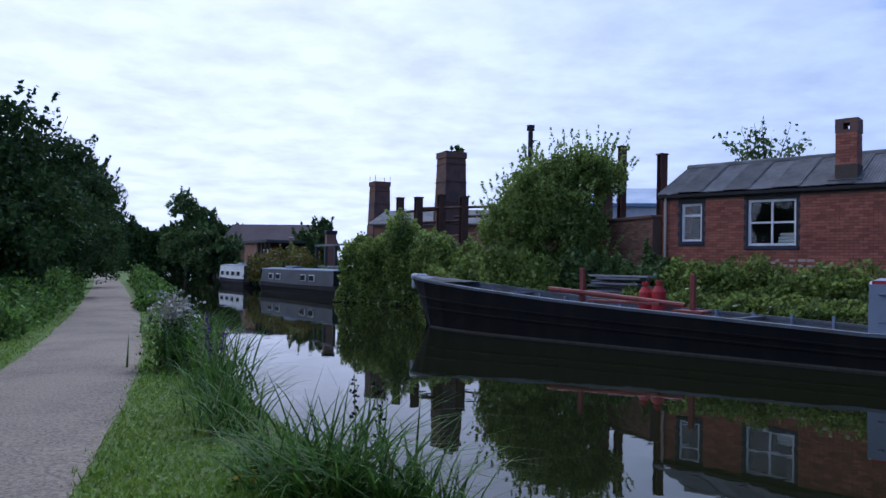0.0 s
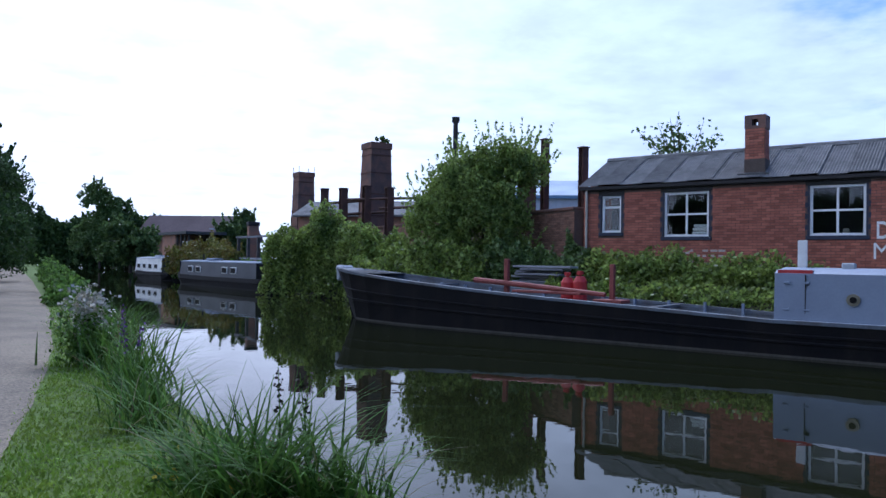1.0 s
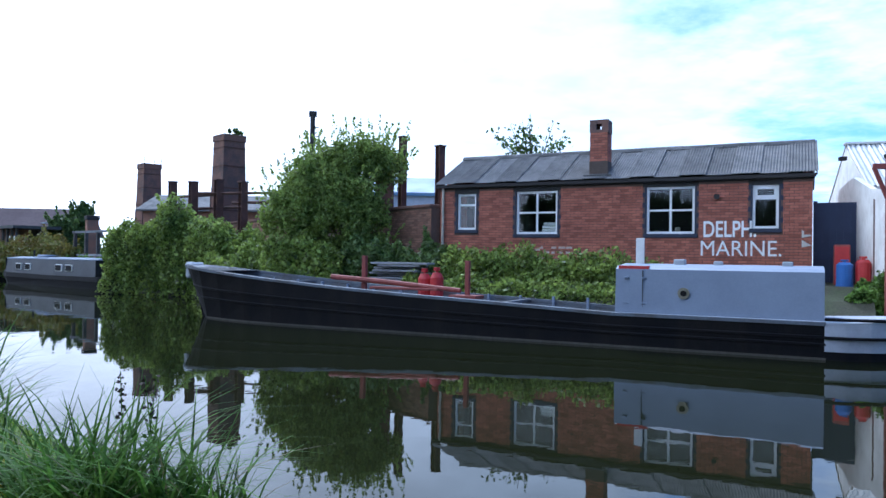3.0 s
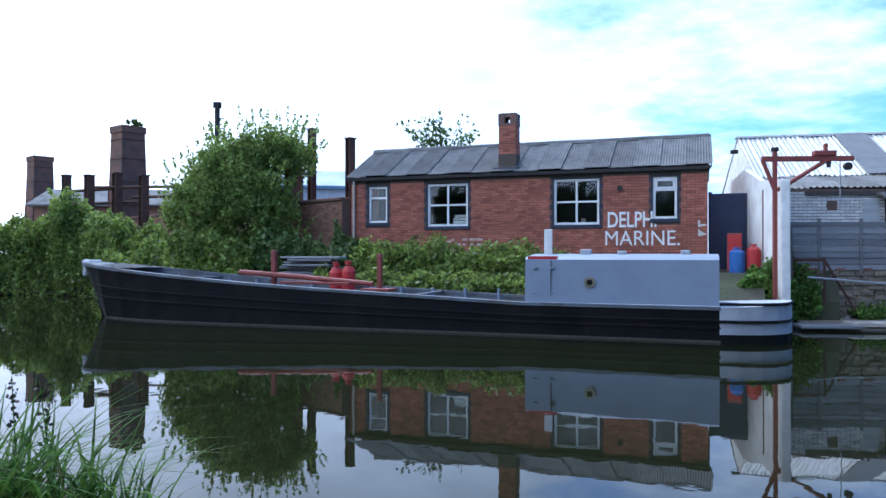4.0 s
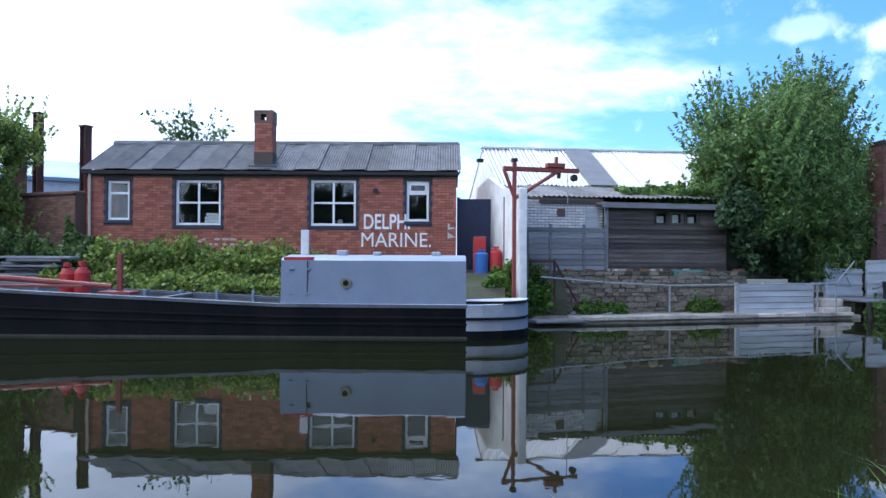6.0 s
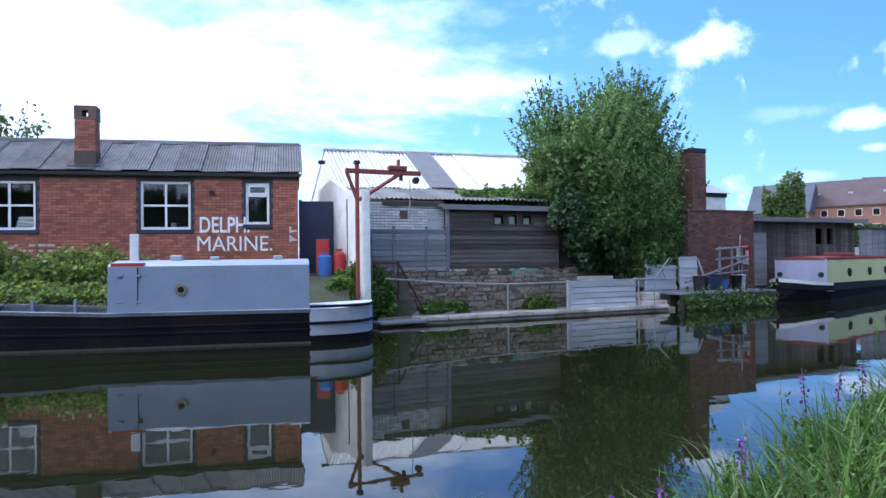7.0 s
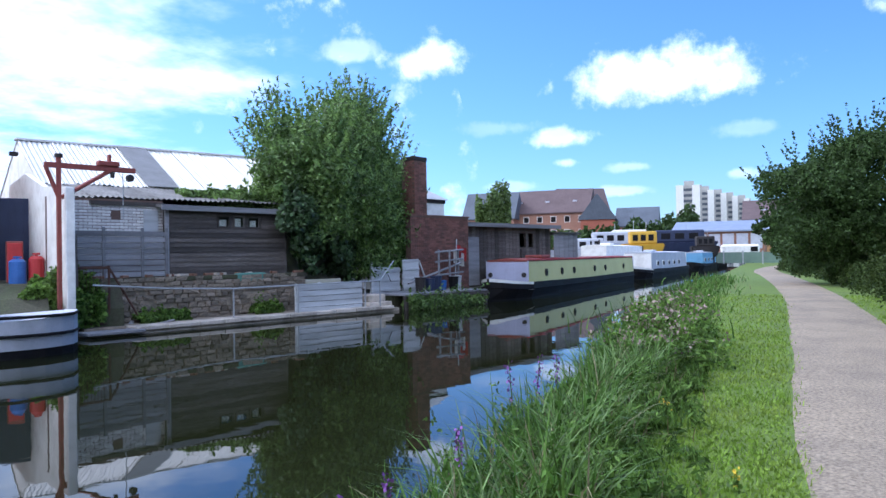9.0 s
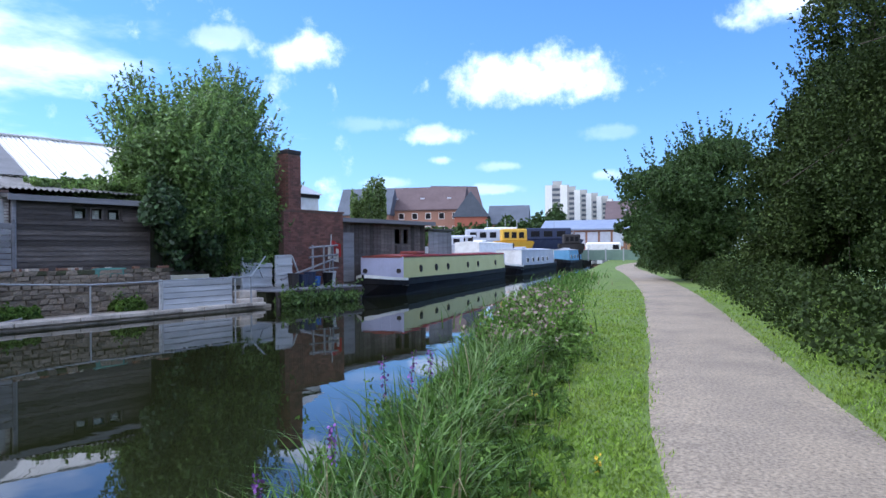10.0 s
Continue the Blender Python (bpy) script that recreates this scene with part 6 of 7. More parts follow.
thicket("ivy_mass", [(-4.5, 36.8, 2.5), (-3.0, 35.7, 3.5), (-1.6, 34.8, 3.3), (-0.5, 33.6, 2.8), (0.5, 31.8, 2.9), (1.3, 30.2, 2.1), (2.0, 28.6, 1.7)], 0.7, 1.1, 0.0, 52000, 0.11, IVY,
        "dense ivy cascading over the wall down to the water", "ivy", 11, 60)
thicket("ivy_mass", [(0.2, 29.2, 1.6), (1.4, 26.2, 2.0), (2.6, 24.2, 2.1), (3.6, 22.9, 1.9)], 0.6, 1.0, 0.1, 26000, 0.1, IVY, "low ivy and brambles on the bank behind the barge bow", "ivy", 12, 40)
tree("bush", 3.9, 25.2, 1.0, [(-0.6, 0.4, 2.9, 1.5, 1.3, 1.4), (-1.5, 0.3, 1.9, 1.2, 1.2, 1.3), (0.6, 0.3, 3.7, 1.4, 1.2, 1.3), (1.5, 0.9, 3.9, 1.1, 0.9, 0.9), (0.1, -0.5, 1.9, 1.4, 1.1, 1.7), (0.5, -0.8, 0.8, 1.1, 0.7, 1.0), (-0.4, 0.9, 3.2, 1.2, 1.2, 0.9), (-1.3, -0.4, 1.0, 1.0, 0.8, 1.0)],
     62000, 0.08, BUSH, "large rounded green bush growing over the wall", "bush", (1.2, 0.12), 13, 200, 0.95)
thicket("bank_weeds", [(-16.5, 60.5, 1.6), (-11.0, 51.0, 1.3), (-6.5, 43.5, 1.5), (-3.6, 39.2, 1.8)], 0.9, 0.7, 0.2, 12000, 0.13, WEED, "rank weeds along the far bank behind the boats", "weeds", 25, 60, 0.5)
thicket("near_shrub", [(-8.1, 21.2, 0.7), (-10.3, 26.7, 0.8), (-13.9, 35.2, 1.0), (-19.3, 47.2, 1.3)], 1.6, 0.6, 0.3, 12000, 0.1, WEED, "low shrubs and weeds at the towpath edge", "weeds", 27, 60, 0.5)


def on_barge(x, y):
    p = BARGE_LINE(x, y).translation
    return p.x, p.y


thicket("bramble", [(*on_barge(-1.6, 3.6), 1.2), (*on_barge(5.0, 3.5), 1.1), (*on_barge(5.2, 4.2), 1.5), (*on_barge(-0.9, 4.6), 1.95), (*on_barge(1.5, 4.7), 1.95), (*on_barge(3.4, 4.6), 1.9), (*on_barge(5.2, 4.5), 1.65)], 0.42, 0.55, 0.6, 26000, 0.085, IVY, "brambles and ivy along the bank below the office", "bramble", 14, 40, 0.35)
thicket("bramble", [(*on_barge(-4.6, 4.4), 2.2), (*on_barge(-3.0, 4.6), 2.0), (*on_barge(-1.2, 4.8), 1.8)], 0.5, 0.5, 0.8, 12000, 0.1, TREE_MID, "dark brambles at the foot of the old wall", "bramble", 15, 30, 0.4)
thicket("creeper", [(*on_barge(-2.5, 5.8), 2.6), (*on_barge(-2.2, 5.75), 2.2), (*on_barge(-1.8, 5.7), 1.75)], 0.25, 0.2, 1.2, 2600, 0.09, TREE_MID, "creeper climbing the office corner", "creeper", 16)
thicket("weeds", [(*on_barge(9.3, 3.7), 1.1), (*on_barge(10.2, 4.1), 1.45), (*on_barge(11.0, 4.3), 1.4)], 0.4, 0.5, 0.2, 12000, 0.08, WEED, "weeds on the bank by the hoist", "weeds", 17, 20, 0.4)


def on_quay(x, y):
    p = QUAY_LINE(x, y).translation
    return p.x, p.y


thicket("weeds", [(*on_quay(1.9, 1.05), 0.38), (*on_quay(3.2, 1.05), 0.42)], 0.35, 0.28, 0.15, 3000, 0.07, WEED, "green weeds at the foot of the rubble wall", "weeds", 18, 12, 0.3)
thicket("weeds", [(*on_quay(5.3, 1.05), 0.4), (*on_quay(6.1, 1.0), 0.5)], 0.35, 0.25, 0.15, 2000, 0.07, WEED, "dry weeds by the quay fence", "weeds", 19, 10, 0.3)
thicket("weeds", [(*on_quay(10.3, -0.25), 0.42), (*on_quay(12.0, -0.3), 0.36), (*on_quay(14.0, -0.2), 0.34)], 0.4, 0.3, 0.0, 2600, 0.08, SALLOW, "rank weeds under the landing stage", "weeds", 20, 50, 0.4)
# ivy over the lower roof, tall tree by the shed
thicket("ivy_mass", [(*on_quay(4.2, 3.0), 3.75), (*on_quay(5.6, 2.6), 3.8), (*on_quay(6.8, 1.95), 3.75), (*on_quay(7.6, 1.5), 3.5)], 0.5, 0.6, 3.3, 13000, 0.1, SALLOW, "ivy spreading over the shed roof", "ivy", 21, 40, 0.4)
tree("tree", *on_quay(10.9, 3.6), 0.45, [(-3.6, 0, 3.7, 1.5, 1.5, 1.3), (-1.9, 0.3, 4.4, 1.6, 1.6, 1.3), (-0.2, 0.2, 4.6, 1.5, 1.5, 1.4), (1.3, 0.1, 4.7, 1.5, 1.4, 1.4), (2.8, -0.2, 4.0, 1.3, 1.4, 1.4), (2.0, 0.2, 5.7, 0.9, 1.0, 1.0), (1.2, 0.2, 6.0, 0.6, 0.7, 0.8),
                                               (-2.6, 0.4, 4.8, 1.3, 1.3, 0.7), (-1.0, -1.0, 2.6, 2.0, 1.2, 1.5), (1.4, -1.0, 2.3, 1.7, 1.0, 1.6), (2.9, -0.9, 2.2, 1.1, 0.9, 1.5), (-3.2, -0.6, 2.4, 1.3, 1.0, 1.4), (0.4, -1.4, 1.1, 2.4, 0.7, 1.0)],
     110000, 0.066, SALLOW, "tall bushy green sallow tree beside the tarred shed", "tree", (2.2, 0.18), 23, 1300, 1.3, long=3.0)
tree("ivy_mass", *on_quay(8.2, 1.5), 0.3, [(-1.0, 0.3, 2.6, 1.0, 0.6, 0.9), (-0.3, 0.1, 1.9, 1.1, 0.55, 1.3), (0.8, 0, 1.6, 1.1, 0.55, 1.3), (1.9, 0.1, 1.2, 1.0, 0.5, 1.0)], 26000, 0.12, material("dark_ivy_leaf", (0.075, 0.13, 0.05), 0.45, 0.2, 0.9, 9, 0, second=(0.045, 0.085, 0.03), amount=0.8, island=0.7, trans=0.2), "dark glossy ivy hanging beside the tarred shed", "ivy", (0, 0), 24, 30, 0.4)


def sparse_tree():
    r = np.random.default_rng(40)
    x, y = polar(-23.6, 32)
    t = thing("tree", pose(x, y, 0.45), "thin sparse-leaved tree behind the office roof", "tree")
    bm = rod((0, 0, 0), (0, 0, 4.6), 0.12, 0.08)
    pts = []
    for i in range(15):
        a = r.uniform(-1, 1)
        tip = Vector((a * 2.4, a * 1.1 + r.normal() * 0.2, 6.3 + r.uniform(0, 1.5) * (1 - 0.5 * abs(a))))
        base = Vector((0, 0, r.uniform(3.8, 4.6)))
        mid = base.lerp(tip, 0.55) + Vector((0, 0, 0.25))
        add_rod(bm, base, mid, 0.045, 0.025, 5)
        add_rod(bm, mid, tip, 0.025, 0.008, 4)
        for _ in range(42):
            f = r.uniform(0.45, 1.0)
            p = (base.lerp(mid, min(1, f / 0.55)) if f < 0.55 else mid.lerp(tip, (f - 0.55) / 0.45)) + Vector(r.normal(size=3)) * 0.14
            pts.append(p[:])
    part("trunk", bm, BARK, t)
    quads("crown", leaf_quads(np.array(pts), 0.13, r=r), TREE_MID, t)


sparse_tree()
r6 = np.random.default_rng(6)
tree("sapling", 0.6, 42.1, 8.3, [(0, 0, 0.2, 0.4, 0.4, 0.25)], 260, 0.12, TREE_MID, "sapling rooted in the top of the stack", "shrub", (0.1, 0.01), 41)
# left end of the canal: far trees
LEFT_TREES = [((19.2, 92), 9.4, 2.8, TREE_MID), ((16.9, 92), 6.4, 2.6, TREE_MID), ((14.8, 104), 6.0, 3.0, TREE_DARK), ((22.2, 130), 6.0, 4.0, TREE_MID), ((17.2, 70), 4.2, 2.2, TREE_MID), ((10.2, 60), 4.0, 1.1, TREE_MID), ((9.3, 70), 5.6, 1.3, TREE_MID)]
for i, ((az, d), top, w, mat) in enumerate(LEFT_TREES):
    x, y = polar(az, d)
    r = np.random.default_rng(60 + i)
    blobs = [(r.uniform(-0.5, 0.5) * w, r.uniform(-0.4, 0.4) * w, top * f, w * (0.85 - 0.45 * abs(f - 0.4)), w * 0.6, top * 0.24) for f in (0.22, 0.38, 0.5, 0.64, 0.78)]
    tree("tree", x, y, 0.4, blobs, 17000, 0.19, mat, "far leafy tree at the canal bend", "tree", (top * 0.35, 0.15), 70 + i, 30, 0.7, "trees at the bend")
thicket("far_hedge", [(*polar(27, 125), 6.5), (*polar(21, 118), 6.2), (*polar(17, 112), 6.0), (*polar(12, 112), 5.0)], 1, 3.0, 0.0, 50000, 0.42, TREE_DARK, "dark hedge closing the far end of the canal", "hedge", 81, 60, 1.0)
garden = thicket("garden_shrub", [(*polar(14.3, 57), 2.3), (*polar(12.0, 52), 2.8), (*polar(9.8, 47), 2.2)], 0.6, 0.8, 0.5, 9000, 0.13, material("yellow_green_leaf", (0.16, 0.17, 0.03), 0.6, 0.2, 1, 9, 0, second=(0.22, 0.1, 0.02), amount=0.6, island=0.4, trans=0.3),
                  "yellow flowering shrubs in the bank garden", "shrub", 82, 20)
# hedgerow along the towpath, west
WEST = [((33.3, 22), 5.2, 2.5), ((29.8, 31), 5.6, 2.4), ((47, 14), 5.0, 2.4), ((28.0, 43), 6.4, 2.4), ((26.5, 57), 7.6, 2.5), ((25.5, 76), 9.0, 2.8), ((25.0, 98), 9.2, 3.2), ((58, 10), 5.0, 2.4), ((72, 8.5), 5.0, 2.4), ((90, 8), 5.0, 2.4)]
for i, ((az, d), top, w) in enumerate(WEST):
    x, y = polar(az, d)
    r = np.random.default_rng(90 + i)
    blobs = [(r.uniform(-0.5, 0.5) * w, r.uniform(-0.5, 0.5) * w, top * f, w * (1.0 - 0.55 * abs(f - 0.35)), w * (0.9 - 0.5 * abs(f - 0.35)), top * 0.22) for f in (0.12, 0.24, 0.36, 0.5, 0.62, 0.75, 0.85)]
    tree("tree", x, y, 0.35, blobs, 40000 if i in (0, 1, 3) else 13000, 0.1 if i in (0, 1, 3) else 0.19, TREE_DARK, "tall dark hedgerow tree beside the towpath", "tree", (top * 0.4, 0.18), 110 + i, 90, 0.8, "hedgerow trees")
# hedgerow along the towpath, east
EAST = [((-103.9, 34), 6.1, 3.2), ((-110.5, 23), 6.7, 2.4), ((-117.5, 16.5), 8.0, 2.4), ((-125.5, 11.6), 8.2, 2.4), ((-102.4, 52), 6.4, 2.6), ((-100.5, 76), 6.8, 3.0), ((-136, 9.5), 6.0, 2.4), ((-150, 8), 6.0, 2.5), ((-170, 8), 6.0, 2.6), ((165, 8), 6.0, 2.6), ((140, 8), 5.5, 2.6), ((112, 8), 5.0, 2.6), ((-114.2, 20.5), 7.8, 2.5), ((-121, 14.5), 8.0, 2.4), ((-117, 25), 5.2, 2.8), ((-112, 33), 5.2, 2.8), ((-122, 20), 5.6, 2.6)]
for i, ((az, d), top, w) in enumerate(EAST):
    x, y = polar(az, d)
    y -= 0.9 if i in (1, 2, 3, 12, 13) else 0
    r = np.random.default_rng(140 + i)
    blobs = [(r.uniform(-0.55, 0.55) * w, r.uniform(-0.45, 0.45) * w, top * f, w * (0.9 - 0.5 * abs(f - 0.35)) * r.uniform(0.7, 1.05), w * (0.85 - 0.5 * abs(f - 0.35)) * r.uniform(0.7, 1.05), top * r.uniform(0.11, 0.2)) for f in (0.14, 0.22, 0.3, 0.38, 0.46, 0.54, 0.62, 0.7, 0.78, 0.88)]
    # the nearer trees take the leaf colour with shade painted in
    tree("tree", x, y, 0.35, blobs, (60000, 72000, 96000, 96000)[i] if i < 4 else 60000 if i > 11 else 13000, (0.095, 0.075, 0.05, 0.044)[i] if i < 4 else 0.065 if i > 11 else 0.2, HEDGE_SHADED if i in (1, 2, 3, 12, 13) else TREE_DARK, "leafy hedgerow tree beside the towpath", "tree", (top * 0.4, 0.16), 160 + i, 230 if i < 4 or i > 11 else 60, 1.0, "hedgerow trees")
# undergrowth in the same darkened leaf, shade under the trees painted in
thicket("undergrowth", [(60, -11.2, 1.1), (36, -9.2, 1.3), (21, -7.1, 1.3), (13.5, -5.6, 1.2), (9.4, -4.8, 1.1), (6.4, -4.4, 1.05), (3, -4.2, 1.0)], 0.8, 0.95, 0.3, 60000, 0.055, HEDGE_SHADED, "rank undergrowth below the hedgerow trees", "undergrowth", 190, 120, 0.5)
thicket("undergrowth", [(-21.8, 42.5, 1.5), (-13.6, 25.6, 1.4), (-10.4, 18.0, 1.2), (-8.3, 12.6, 1.1), (-7.0, 9.0, 1.0)], 0.8, 0.9, 0.3, 30000, 0.075, WEED, "long grass and weeds along the hedge foot", "undergrowth", 191, 160, 0.5)
thicket("bush", [(*polar(-80.6, 118), 10.6), (*polar(-79.2, 118), 11.4), (*polar(-78.0, 118), 10.2)], 1.4, 2.6, 0.0, 9000, 0.35, TREE_MID, "round green tree in front of the far terrace", "bush", 192)
thicket("bush", [(*polar(-84, 108), 4.8), (*polar(-88, 110), 5.4), (*polar(-92, 112), 5.6), (*polar(-94, 120), 7.6)], 2.0, 2.0, 0.5, 9000, 0.5, TREE_DARK, "far shrubs between the boatyard and the houses", "bush", 193)

# ---- near verge: reeds, weeds, flowers, mown grass ----
EDGE = np.array(NEAR_EDGE)
PATHLINE = np.array(smooth_line(PATH_MID, 3))


def near_land(p):
    poly = np.array(NEAR_EDGE + [(1600, -300), (1600, -1600), (-1600, -1600), (-1600, 300), (-700, 1500)])
    inside = np.zeros(len(p), bool)
    for a, b in zip(poly, np.roll(poly, -1, 0)):
        cond = (a[1] > p[:, 1]) != (b[1] > p[:, 1])
        with np.errstate(divide="ignore", invalid="ignore"):
            xi = (b[0] - a[0]) * (p[:, 1] - a[1]) / (b[1] - a[1]) + a[0]
        inside ^= cond & (p[:, 0] < xi)
    return inside


def gap_to(line, p):
    best = np.full(len(p), 1e9)
    for a, b in zip(line, line[1:]):
        d = b - a
        t = np.clip(((p - a) @ d) / (d @ d + 1e-9), 0, 1)
        best = np.minimum(best, np.linalg.norm(p - (a + t[:, None] * d), axis=1))
    return best


def scatter(n, r, az0, az1, d0, d1, power=1.0):
    az = np.radians(r.uniform(az0, az1, n))
    d = d0 + (d1 - d0) * r.uniform(0, 1, n) ** power
    return np.stack([-np.sin(az) * d, np.cos(az) * d], 1)


def build_verge():
    r = np.random.default_rng(300)
    p = np.concatenate([scatter(120000, r, -135, -70, 2.2, 26, 1.5), scatter(90000, r, 0, 45, 2.6, 24, 1.5), scatter(16000, r, -75, 5, 1.2, 4, 1), scatter(26000, r, -180, 180, 0.3, 4.5, 0.8), scatter(9000, r, -180, 180, 3, 10, 1)])
    near_path = gap_to(PATHLINE[::2], p)
    ok = near_land(p) & (near_path > 0.8 + 0.06 * r.normal(size=len(p)))
    p = p[ok]
    dist = np.linalg.norm(p, axis=1)
    roots = np.concatenate([p, np.full((len(p), 1), 0.345)], 1)
    patch = np.array([noise.noise((a * 0.9, b * 0.9, 1)) for a, b in p])
    hgt = (0.055 + 0.035 * patch)
    q = blade_quads(roots, hgt, 0.011 + 0.0009 * dist, 0.5, 0.6, r, 1)
    tagged(quads("grass", q, BLADE), "mown green grass on the towpath verge", "grass", kind="stuff")
    # clover and plantain leaves lying in the turf
    p = np.concatenate([scatter(22000, r, -130, -78, 2.5, 14, 1.2), scatter(16000, r, 5, 42, 2.8, 14, 1.2)])
    ok = near_land(p) & (gap_to(PATHLINE[::2], p) > 0.85)
    p = p[ok]
    c = np.concatenate([p, r.uniform(0.36, 0.4, (len(p), 1))], 1)
    tagged(quads("turf_leaf", leaf_quads(c, 0.022, 1.6, 1.5, r), BLADE), "small clover and plantain leaves in the turf", "grass", kind="stuff")


build_verge()


def clump(name, x, y, n, height, spread, width, mat, label, category, seed, z=0.3, lean=0.35, bend=0.7, group="", seg=4):
    r = np.random.default_rng(seed)
    t = thing(name, pose(x, y, z), label, category, group)
    a = r.normal(size=(n, 2)) * spread
    q = blade_quads(np.concatenate([a, np.zeros((n, 1))], 1), np.full(n, height), width, lean, bend, r, seg)
    tagged(quads("blade_tuft", q, mat, t), kind="stuff")
    k = max(4, n // 18)
    a = r.normal(size=(k, 2)) * spread
    q = blade_quads(np.concatenate([a, np.zeros((k, 1))], 1), np.full(k, height * 0.95), width * 0.8, lean * 1.3, bend, r, seg)
    tagged(quads("dry_tuft", q, DRY, t, "straw-coloured dead blades"), kind="stuff")
    return t


def flower_spike(x, y, h, mat, label, seed, group="flower spikes", z=0.32, n=40, size=0.024, lean=0.1):
    r = np.random.default_rng(seed)
    t = thing("flower_spike", pose(x, y, z), label, "flower", group)
    dx, dy = r.normal(size=2) * lean * h
    part("stem", rod((0, 0, 0), (dx, dy, h), 0.006, 0.003, 5), WEED, t)
    f = r.uniform(0.62, 1.0, n)
    c = np.stack([dx * f, dy * f, h * f], 1) + r.normal(size=(n, 3)) * 0.012
    quads("blossom", leaf_quads(c, size, 0.2, 1.2, r), mat, t)
    f = r.uniform(0.1, 0.6, 24)
    quads("foliage", leaf_quads(np.stack([dx * f, dy * f, h * f], 1) + r.normal(size=(24, 3)) * 0.02, 0.022, 0.2, 2.6, r), WEED, t)
    return t


REEDS = "tussock of long arching sedge at the water's edge"
for i, (x, y, n, h, s, w) in enumerate(((-0.86, 4.45, 90, 0.62, 0.11, 0.022), (-0.62, 4.35, 150, 0.8, 0.13, 0.024), (-0.3, 4.2, 130, 0.66, 0.13, 0.024), (-0.05, 4.05, 90, 0.5, 0.12, 0.022), (-1.15, 5.0, 70, 0.5, 0.12, 0.02), (-2.0, 7.0, 110, 0.66, 0.12, 0.024),
                                        (-2.45, 8.3, 110, 0.72, 0.15, 0.026), (-1.75, 6.2, 90, 0.6, 0.13, 0.022), (-3.2, 9.8, 160, 0.85, 0.26, 0.028), (-4.0, 12.0, 140, 0.7, 0.3, 0.03), (-4.9, 14.6, 140, 0.75, 0.35, 0.034), (1.25, 2.85, 26, 0.3, 0.12, 0.013), (2.1, 2.05, 40, 0.34, 0.16, 0.013), (2.6, 1.75, 60, 0.4, 0.16, 0.013))):
    clump("sedge", x, y, n, h, s, w, REED, REEDS, "sedge", 400 + i, group="sedge tussocks", bend=1.0, lean=0.5, seg=5)
k = 0
rv = np.random.default_rng(77)
for d in np.concatenate([np.arange(3.2, 13, 0.5), np.arange(13, 40, 1.6)]):
    # along the edge east of the eye
    e = EDGE[np.argmin(np.abs(EDGE[:, 0] - d))]
    x, y = e + rv.normal(size=2) * 0.1 + (0, -0.12)
    clump("sedge", x, y, int(110 if d < 9 else 130), float(rv.uniform(0.34, 0.6)), 0.14 if d < 13 else 0.5, 0.015 + 0.001 * d, REED, REEDS, "sedge", 440 + k, group="sedge tussocks", bend=0.75, lean=0.4)
    k += 1
WEED_BANK = [(3.7 + 0.34 * j + rv.uniform(-0.15, 0.15), 0.68 - 0.1 * (0.34 * j) - row * 0.24 + rv.uniform(-0.08, 0.08), (0.32, 0.26, 0.15)[row] * rv.uniform(0.7, 1.25)) for j in range(24) for row in range(3)]
for i, (x, y, h) in enumerate(WEED_BANK):
    r = np.random.default_rng(500 + i)
    w = thing("weed_clump", pose(x, y, 0.35), "leafy green weeds and nettles on the bank", "weeds", "bank weeds")
    stems = r.normal(size=(14, 2)) * 0.17
    lean = r.normal(size=(14, 1, 2)) * 0.22
    f = r.uniform(0.08, 1, (14, 46))
    hh = h * r.uniform(0.5, 1.25, 14)
    away = lean * (f * hh[:, None])[..., None]
    c = np.stack([stems[:, :1] + away[..., 0] + r.normal(size=f.shape) * 0.028, stems[:, 1:] + away[..., 1] + r.normal(size=f.shape) * 0.028, f * hh[:, None]], -1).reshape(-1, 3)
    quads("foliage", leaf_quads(c, (0.012 + 0.0012 * x) * (1.5 if i % 4 == 0 else 1.0), 0.5, 3.6 if i % 3 else 2.0, r), WEED if i % 3 else REED, w)
    roots = np.concatenate([r.normal(size=(26, 2)) * 0.2, np.zeros((26, 1))], 1)
    tagged(quads("stem_tuft", blade_quads(roots, np.full(26, h * 1.35), 0.008 + 0.0008 * x, 0.3, 0.6, r, 3), REED if i % 4 else DRY, w), kind="stuff")
for i in range(36):
    x = 2.9 + 0.25 * i + rv.uniform(-0.2, 0.2)
    y = 0.72 - 0.1 * (x - 3.7) - rv.uniform(0.0, 0.4)
    clump("sedge", x, y, 52, float(rv.uniform(0.45, 0.7)), 0.085, 0.014 + 0.0013 * x, SEDGE_PALE if i % 3 else REED, REEDS, "sedge", 700 + i, group="sedge tussocks", bend=0.8, lean=0.4, z=0.35)
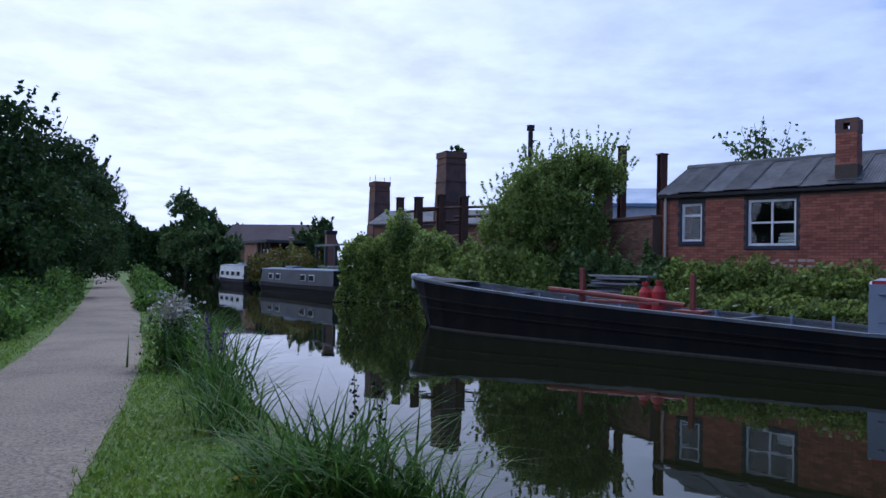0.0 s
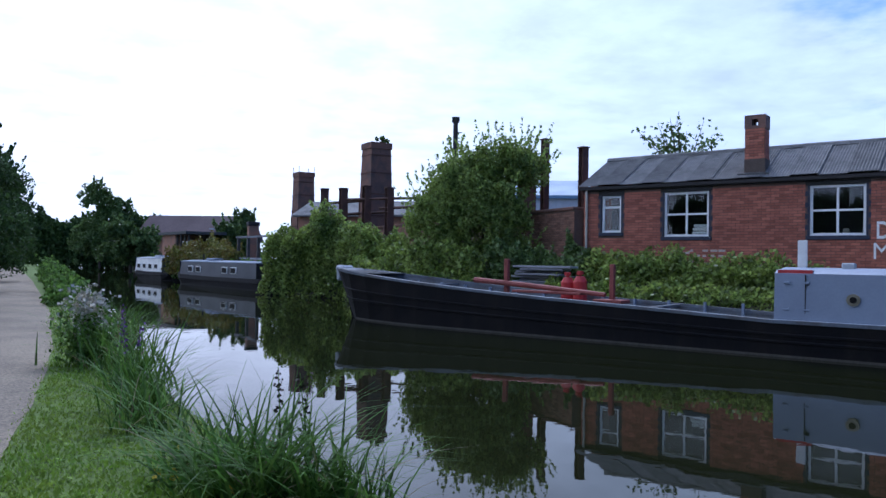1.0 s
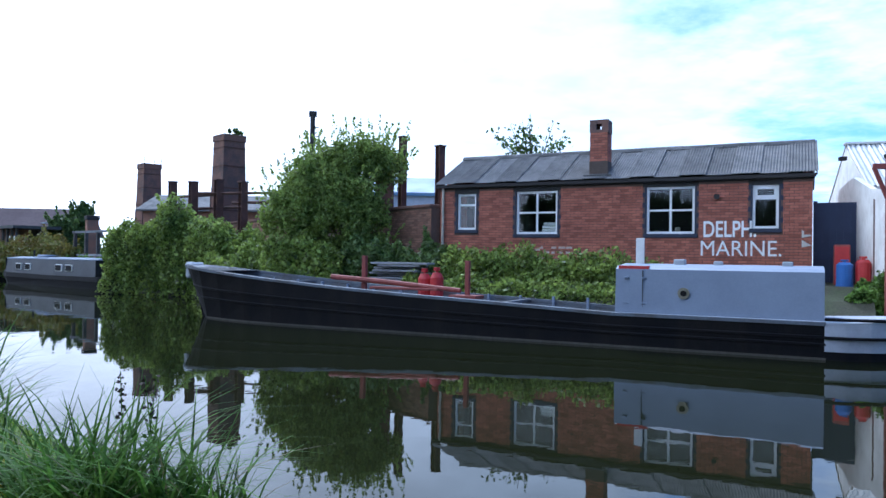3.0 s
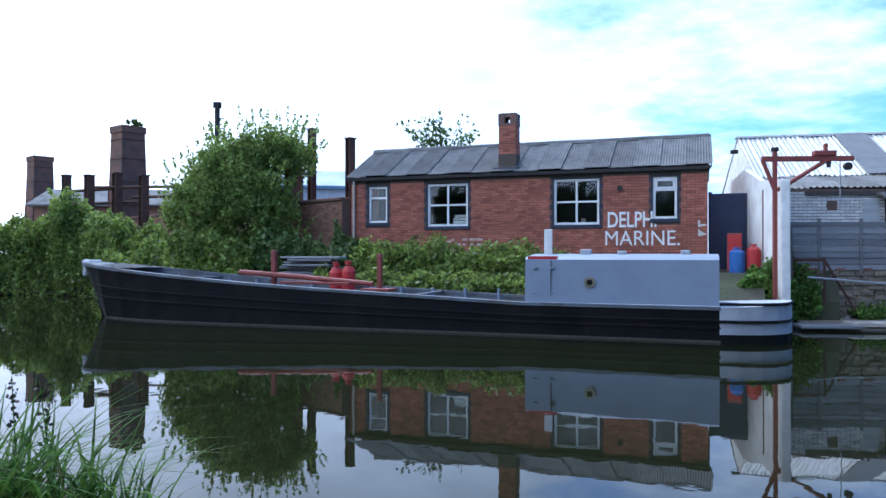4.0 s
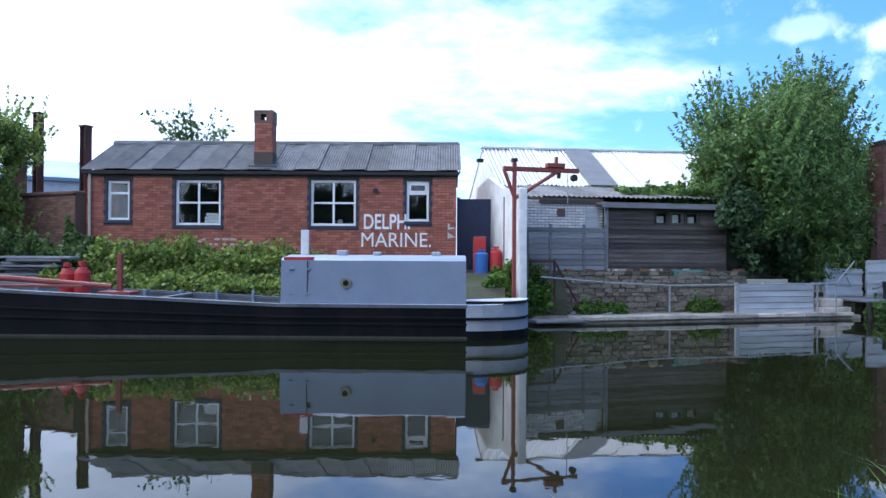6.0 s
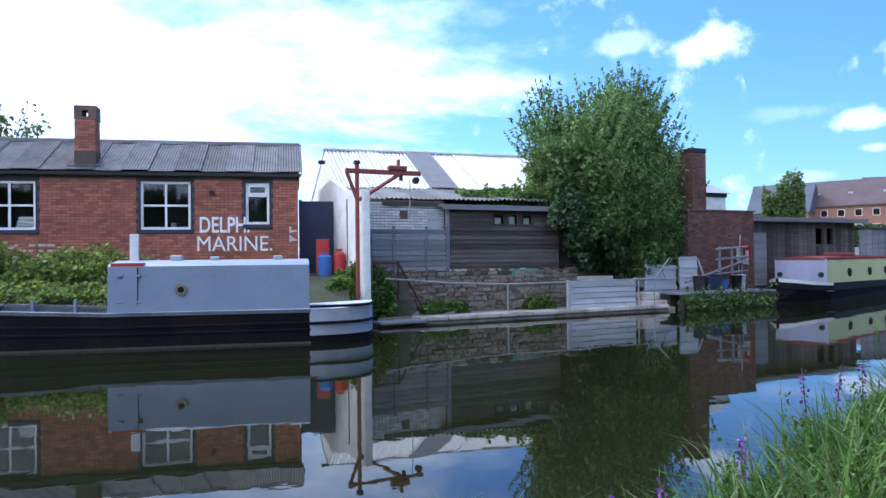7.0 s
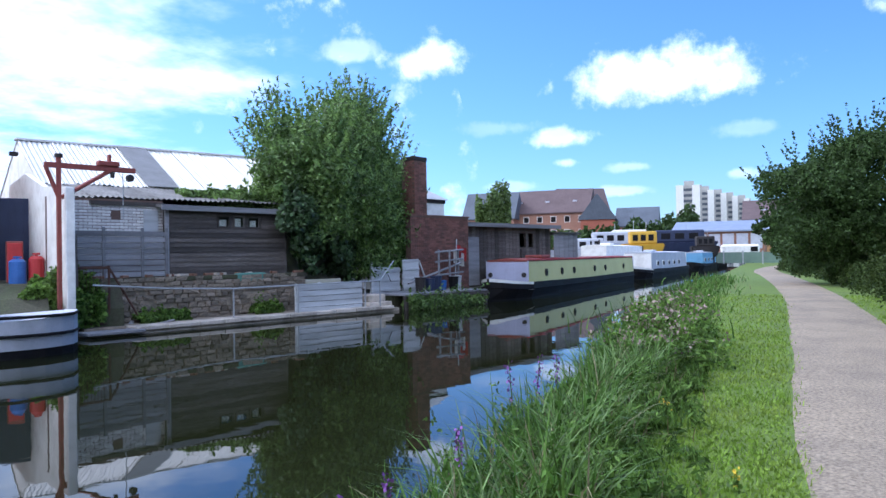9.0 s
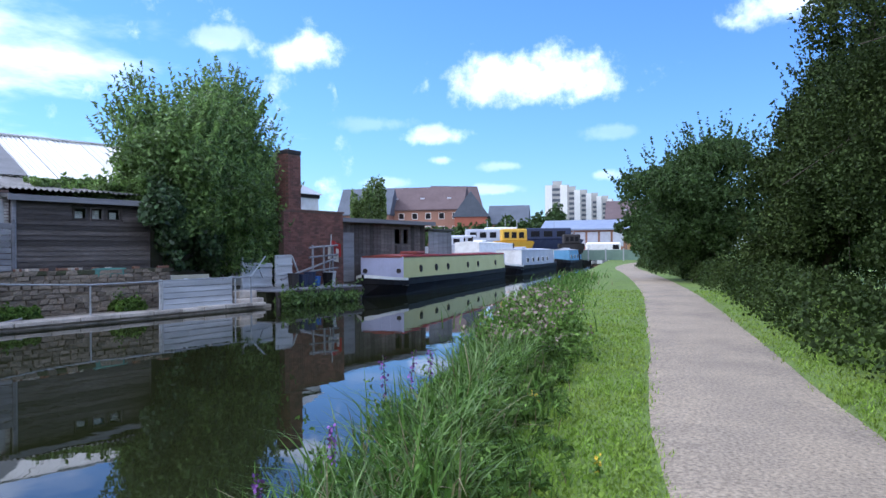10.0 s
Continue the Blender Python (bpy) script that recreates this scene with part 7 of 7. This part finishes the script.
# tall seeding thistle stand
for i, (x, y, h) in enumerate(((8.8, -0.1, 0.45), (9.5, -0.22, 0.6), (10.2, -0.32, 0.68), (11.0, -0.42, 0.74), (11.9, -0.52, 0.74), (12.9, -0.62, 0.7))):
    r = np.random.default_rng(520 + i)
    w = thing("thistle_stand", pose(x, y, 0.35), "tall seeding willowherb and thistle stand", "weeds", "thistle stands")
    stems = r.normal(size=(46, 2)) * 0.26
    f = r.uniform(0.05, 1, (46, 60))
    hh = h * r.uniform(0.6, 1.1, 46)
    c = np.stack([stems[:, :1] + r.normal(size=f.shape) * 0.05, stems[:, 1:] + r.normal(size=f.shape) * 0.05, f * hh[:, None]], -1).reshape(-1, 3)
    quads("foliage", leaf_quads(c, 0.034, 0.3, 2.6, r), WEED, w)
    f = r.uniform(0.85, 1.04, (46, 6))
    c = np.stack([stems[:, :1] + r.normal(size=f.shape) * 0.05, stems[:, 1:] + r.normal(size=f.shape) * 0.05, f * hh[:, None]], -1).reshape(-1, 3)
    tagged(quads("seed_head", leaf_quads(c, 0.036, 0.3, 1.4, r), FLOWER_PINK, w), kind="stuff")
# white flowered meadowsweet by the west verge
w = thing("white_flower_stand", pose(-3.62, 9.9, 0.35), "tall stand of white flowering weeds", "flower")
r = np.random.default_rng(540)
stems = r.normal(size=(60, 2)) * (0.11, 0.15)
hh = 0.9 * r.uniform(0.55, 1.1, 60)
f = r.uniform(0.05, 0.8, (60, 30))
c = np.stack([stems[:, :1] + r.normal(size=f.shape) * 0.05, stems[:, 1:] + r.normal(size=f.shape) * 0.05, f * hh[:, None]], -1).reshape(-1, 3)
quads("foliage", leaf_quads(c, 0.04, 0.3, 1.8, r), WEED, w)
f = r.uniform(0.74, 1.08, (60, 15))
c = np.stack([stems[:, :1] + r.normal(size=f.shape) * 0.055, stems[:, 1:] + r.normal(size=f.shape) * 0.055, f * hh[:, None]], -1).reshape(-1, 3)
quads("blossom", leaf_quads(c, 0.042, 0.3, 1.1, r), FLOWER_WHITE, w)
PURPLE = "purple loosestrife spike among the bank reeds"
for i, (x, y, h) in enumerate(((-2.25, 7.35, 0.85), (-2.35, 7.2, 0.95), (-2.3, 7.5, 0.8), (3.0, 1.25, 0.4), (3.9, 0.95, 0.5), (5.0, 0.8, 0.7), (5.3, 0.75, 0.74), (6.1, 0.65, 0.6), (3.3, 1.1, 0.42), (1.9, 2.2, 0.32))):
    flower_spike(x, y, h, FLOWER_PURPLE, PURPLE, 560 + i, n=46, size=0.02)
for i, (x, y, h) in enumerate(((-0.52, 4.75, 0.72), (-0.42, 4.75, 0.7), (-0.33, 4.7, 0.72))):
    flower_spike(x, y, h, material("brown_seed_head", (0.07, 0.05, 0.04), 0.9, 0.2, 5, 20, 0), "dark dead seed spike standing in the sedge", 580 + i, group="seed spikes", lean=0.13)
for i in range(16):
    x, y = (rv.uniform(-1.4, -0.5), rv.uniform(3.7, 5.6)) if i < 13 else (rv.uniform(4.5, 8.5), rv.uniform(-0.6, -0.1))
    flower_spike(x, y, 0.16, material("yellow_petal", (0.7, 0.5, 0.03), 0.8, 0.1, 5, 20, 0), "small yellow hawkweed flower in the grass", 600 + i, group="yellow flowers", n=16, size=0.022)
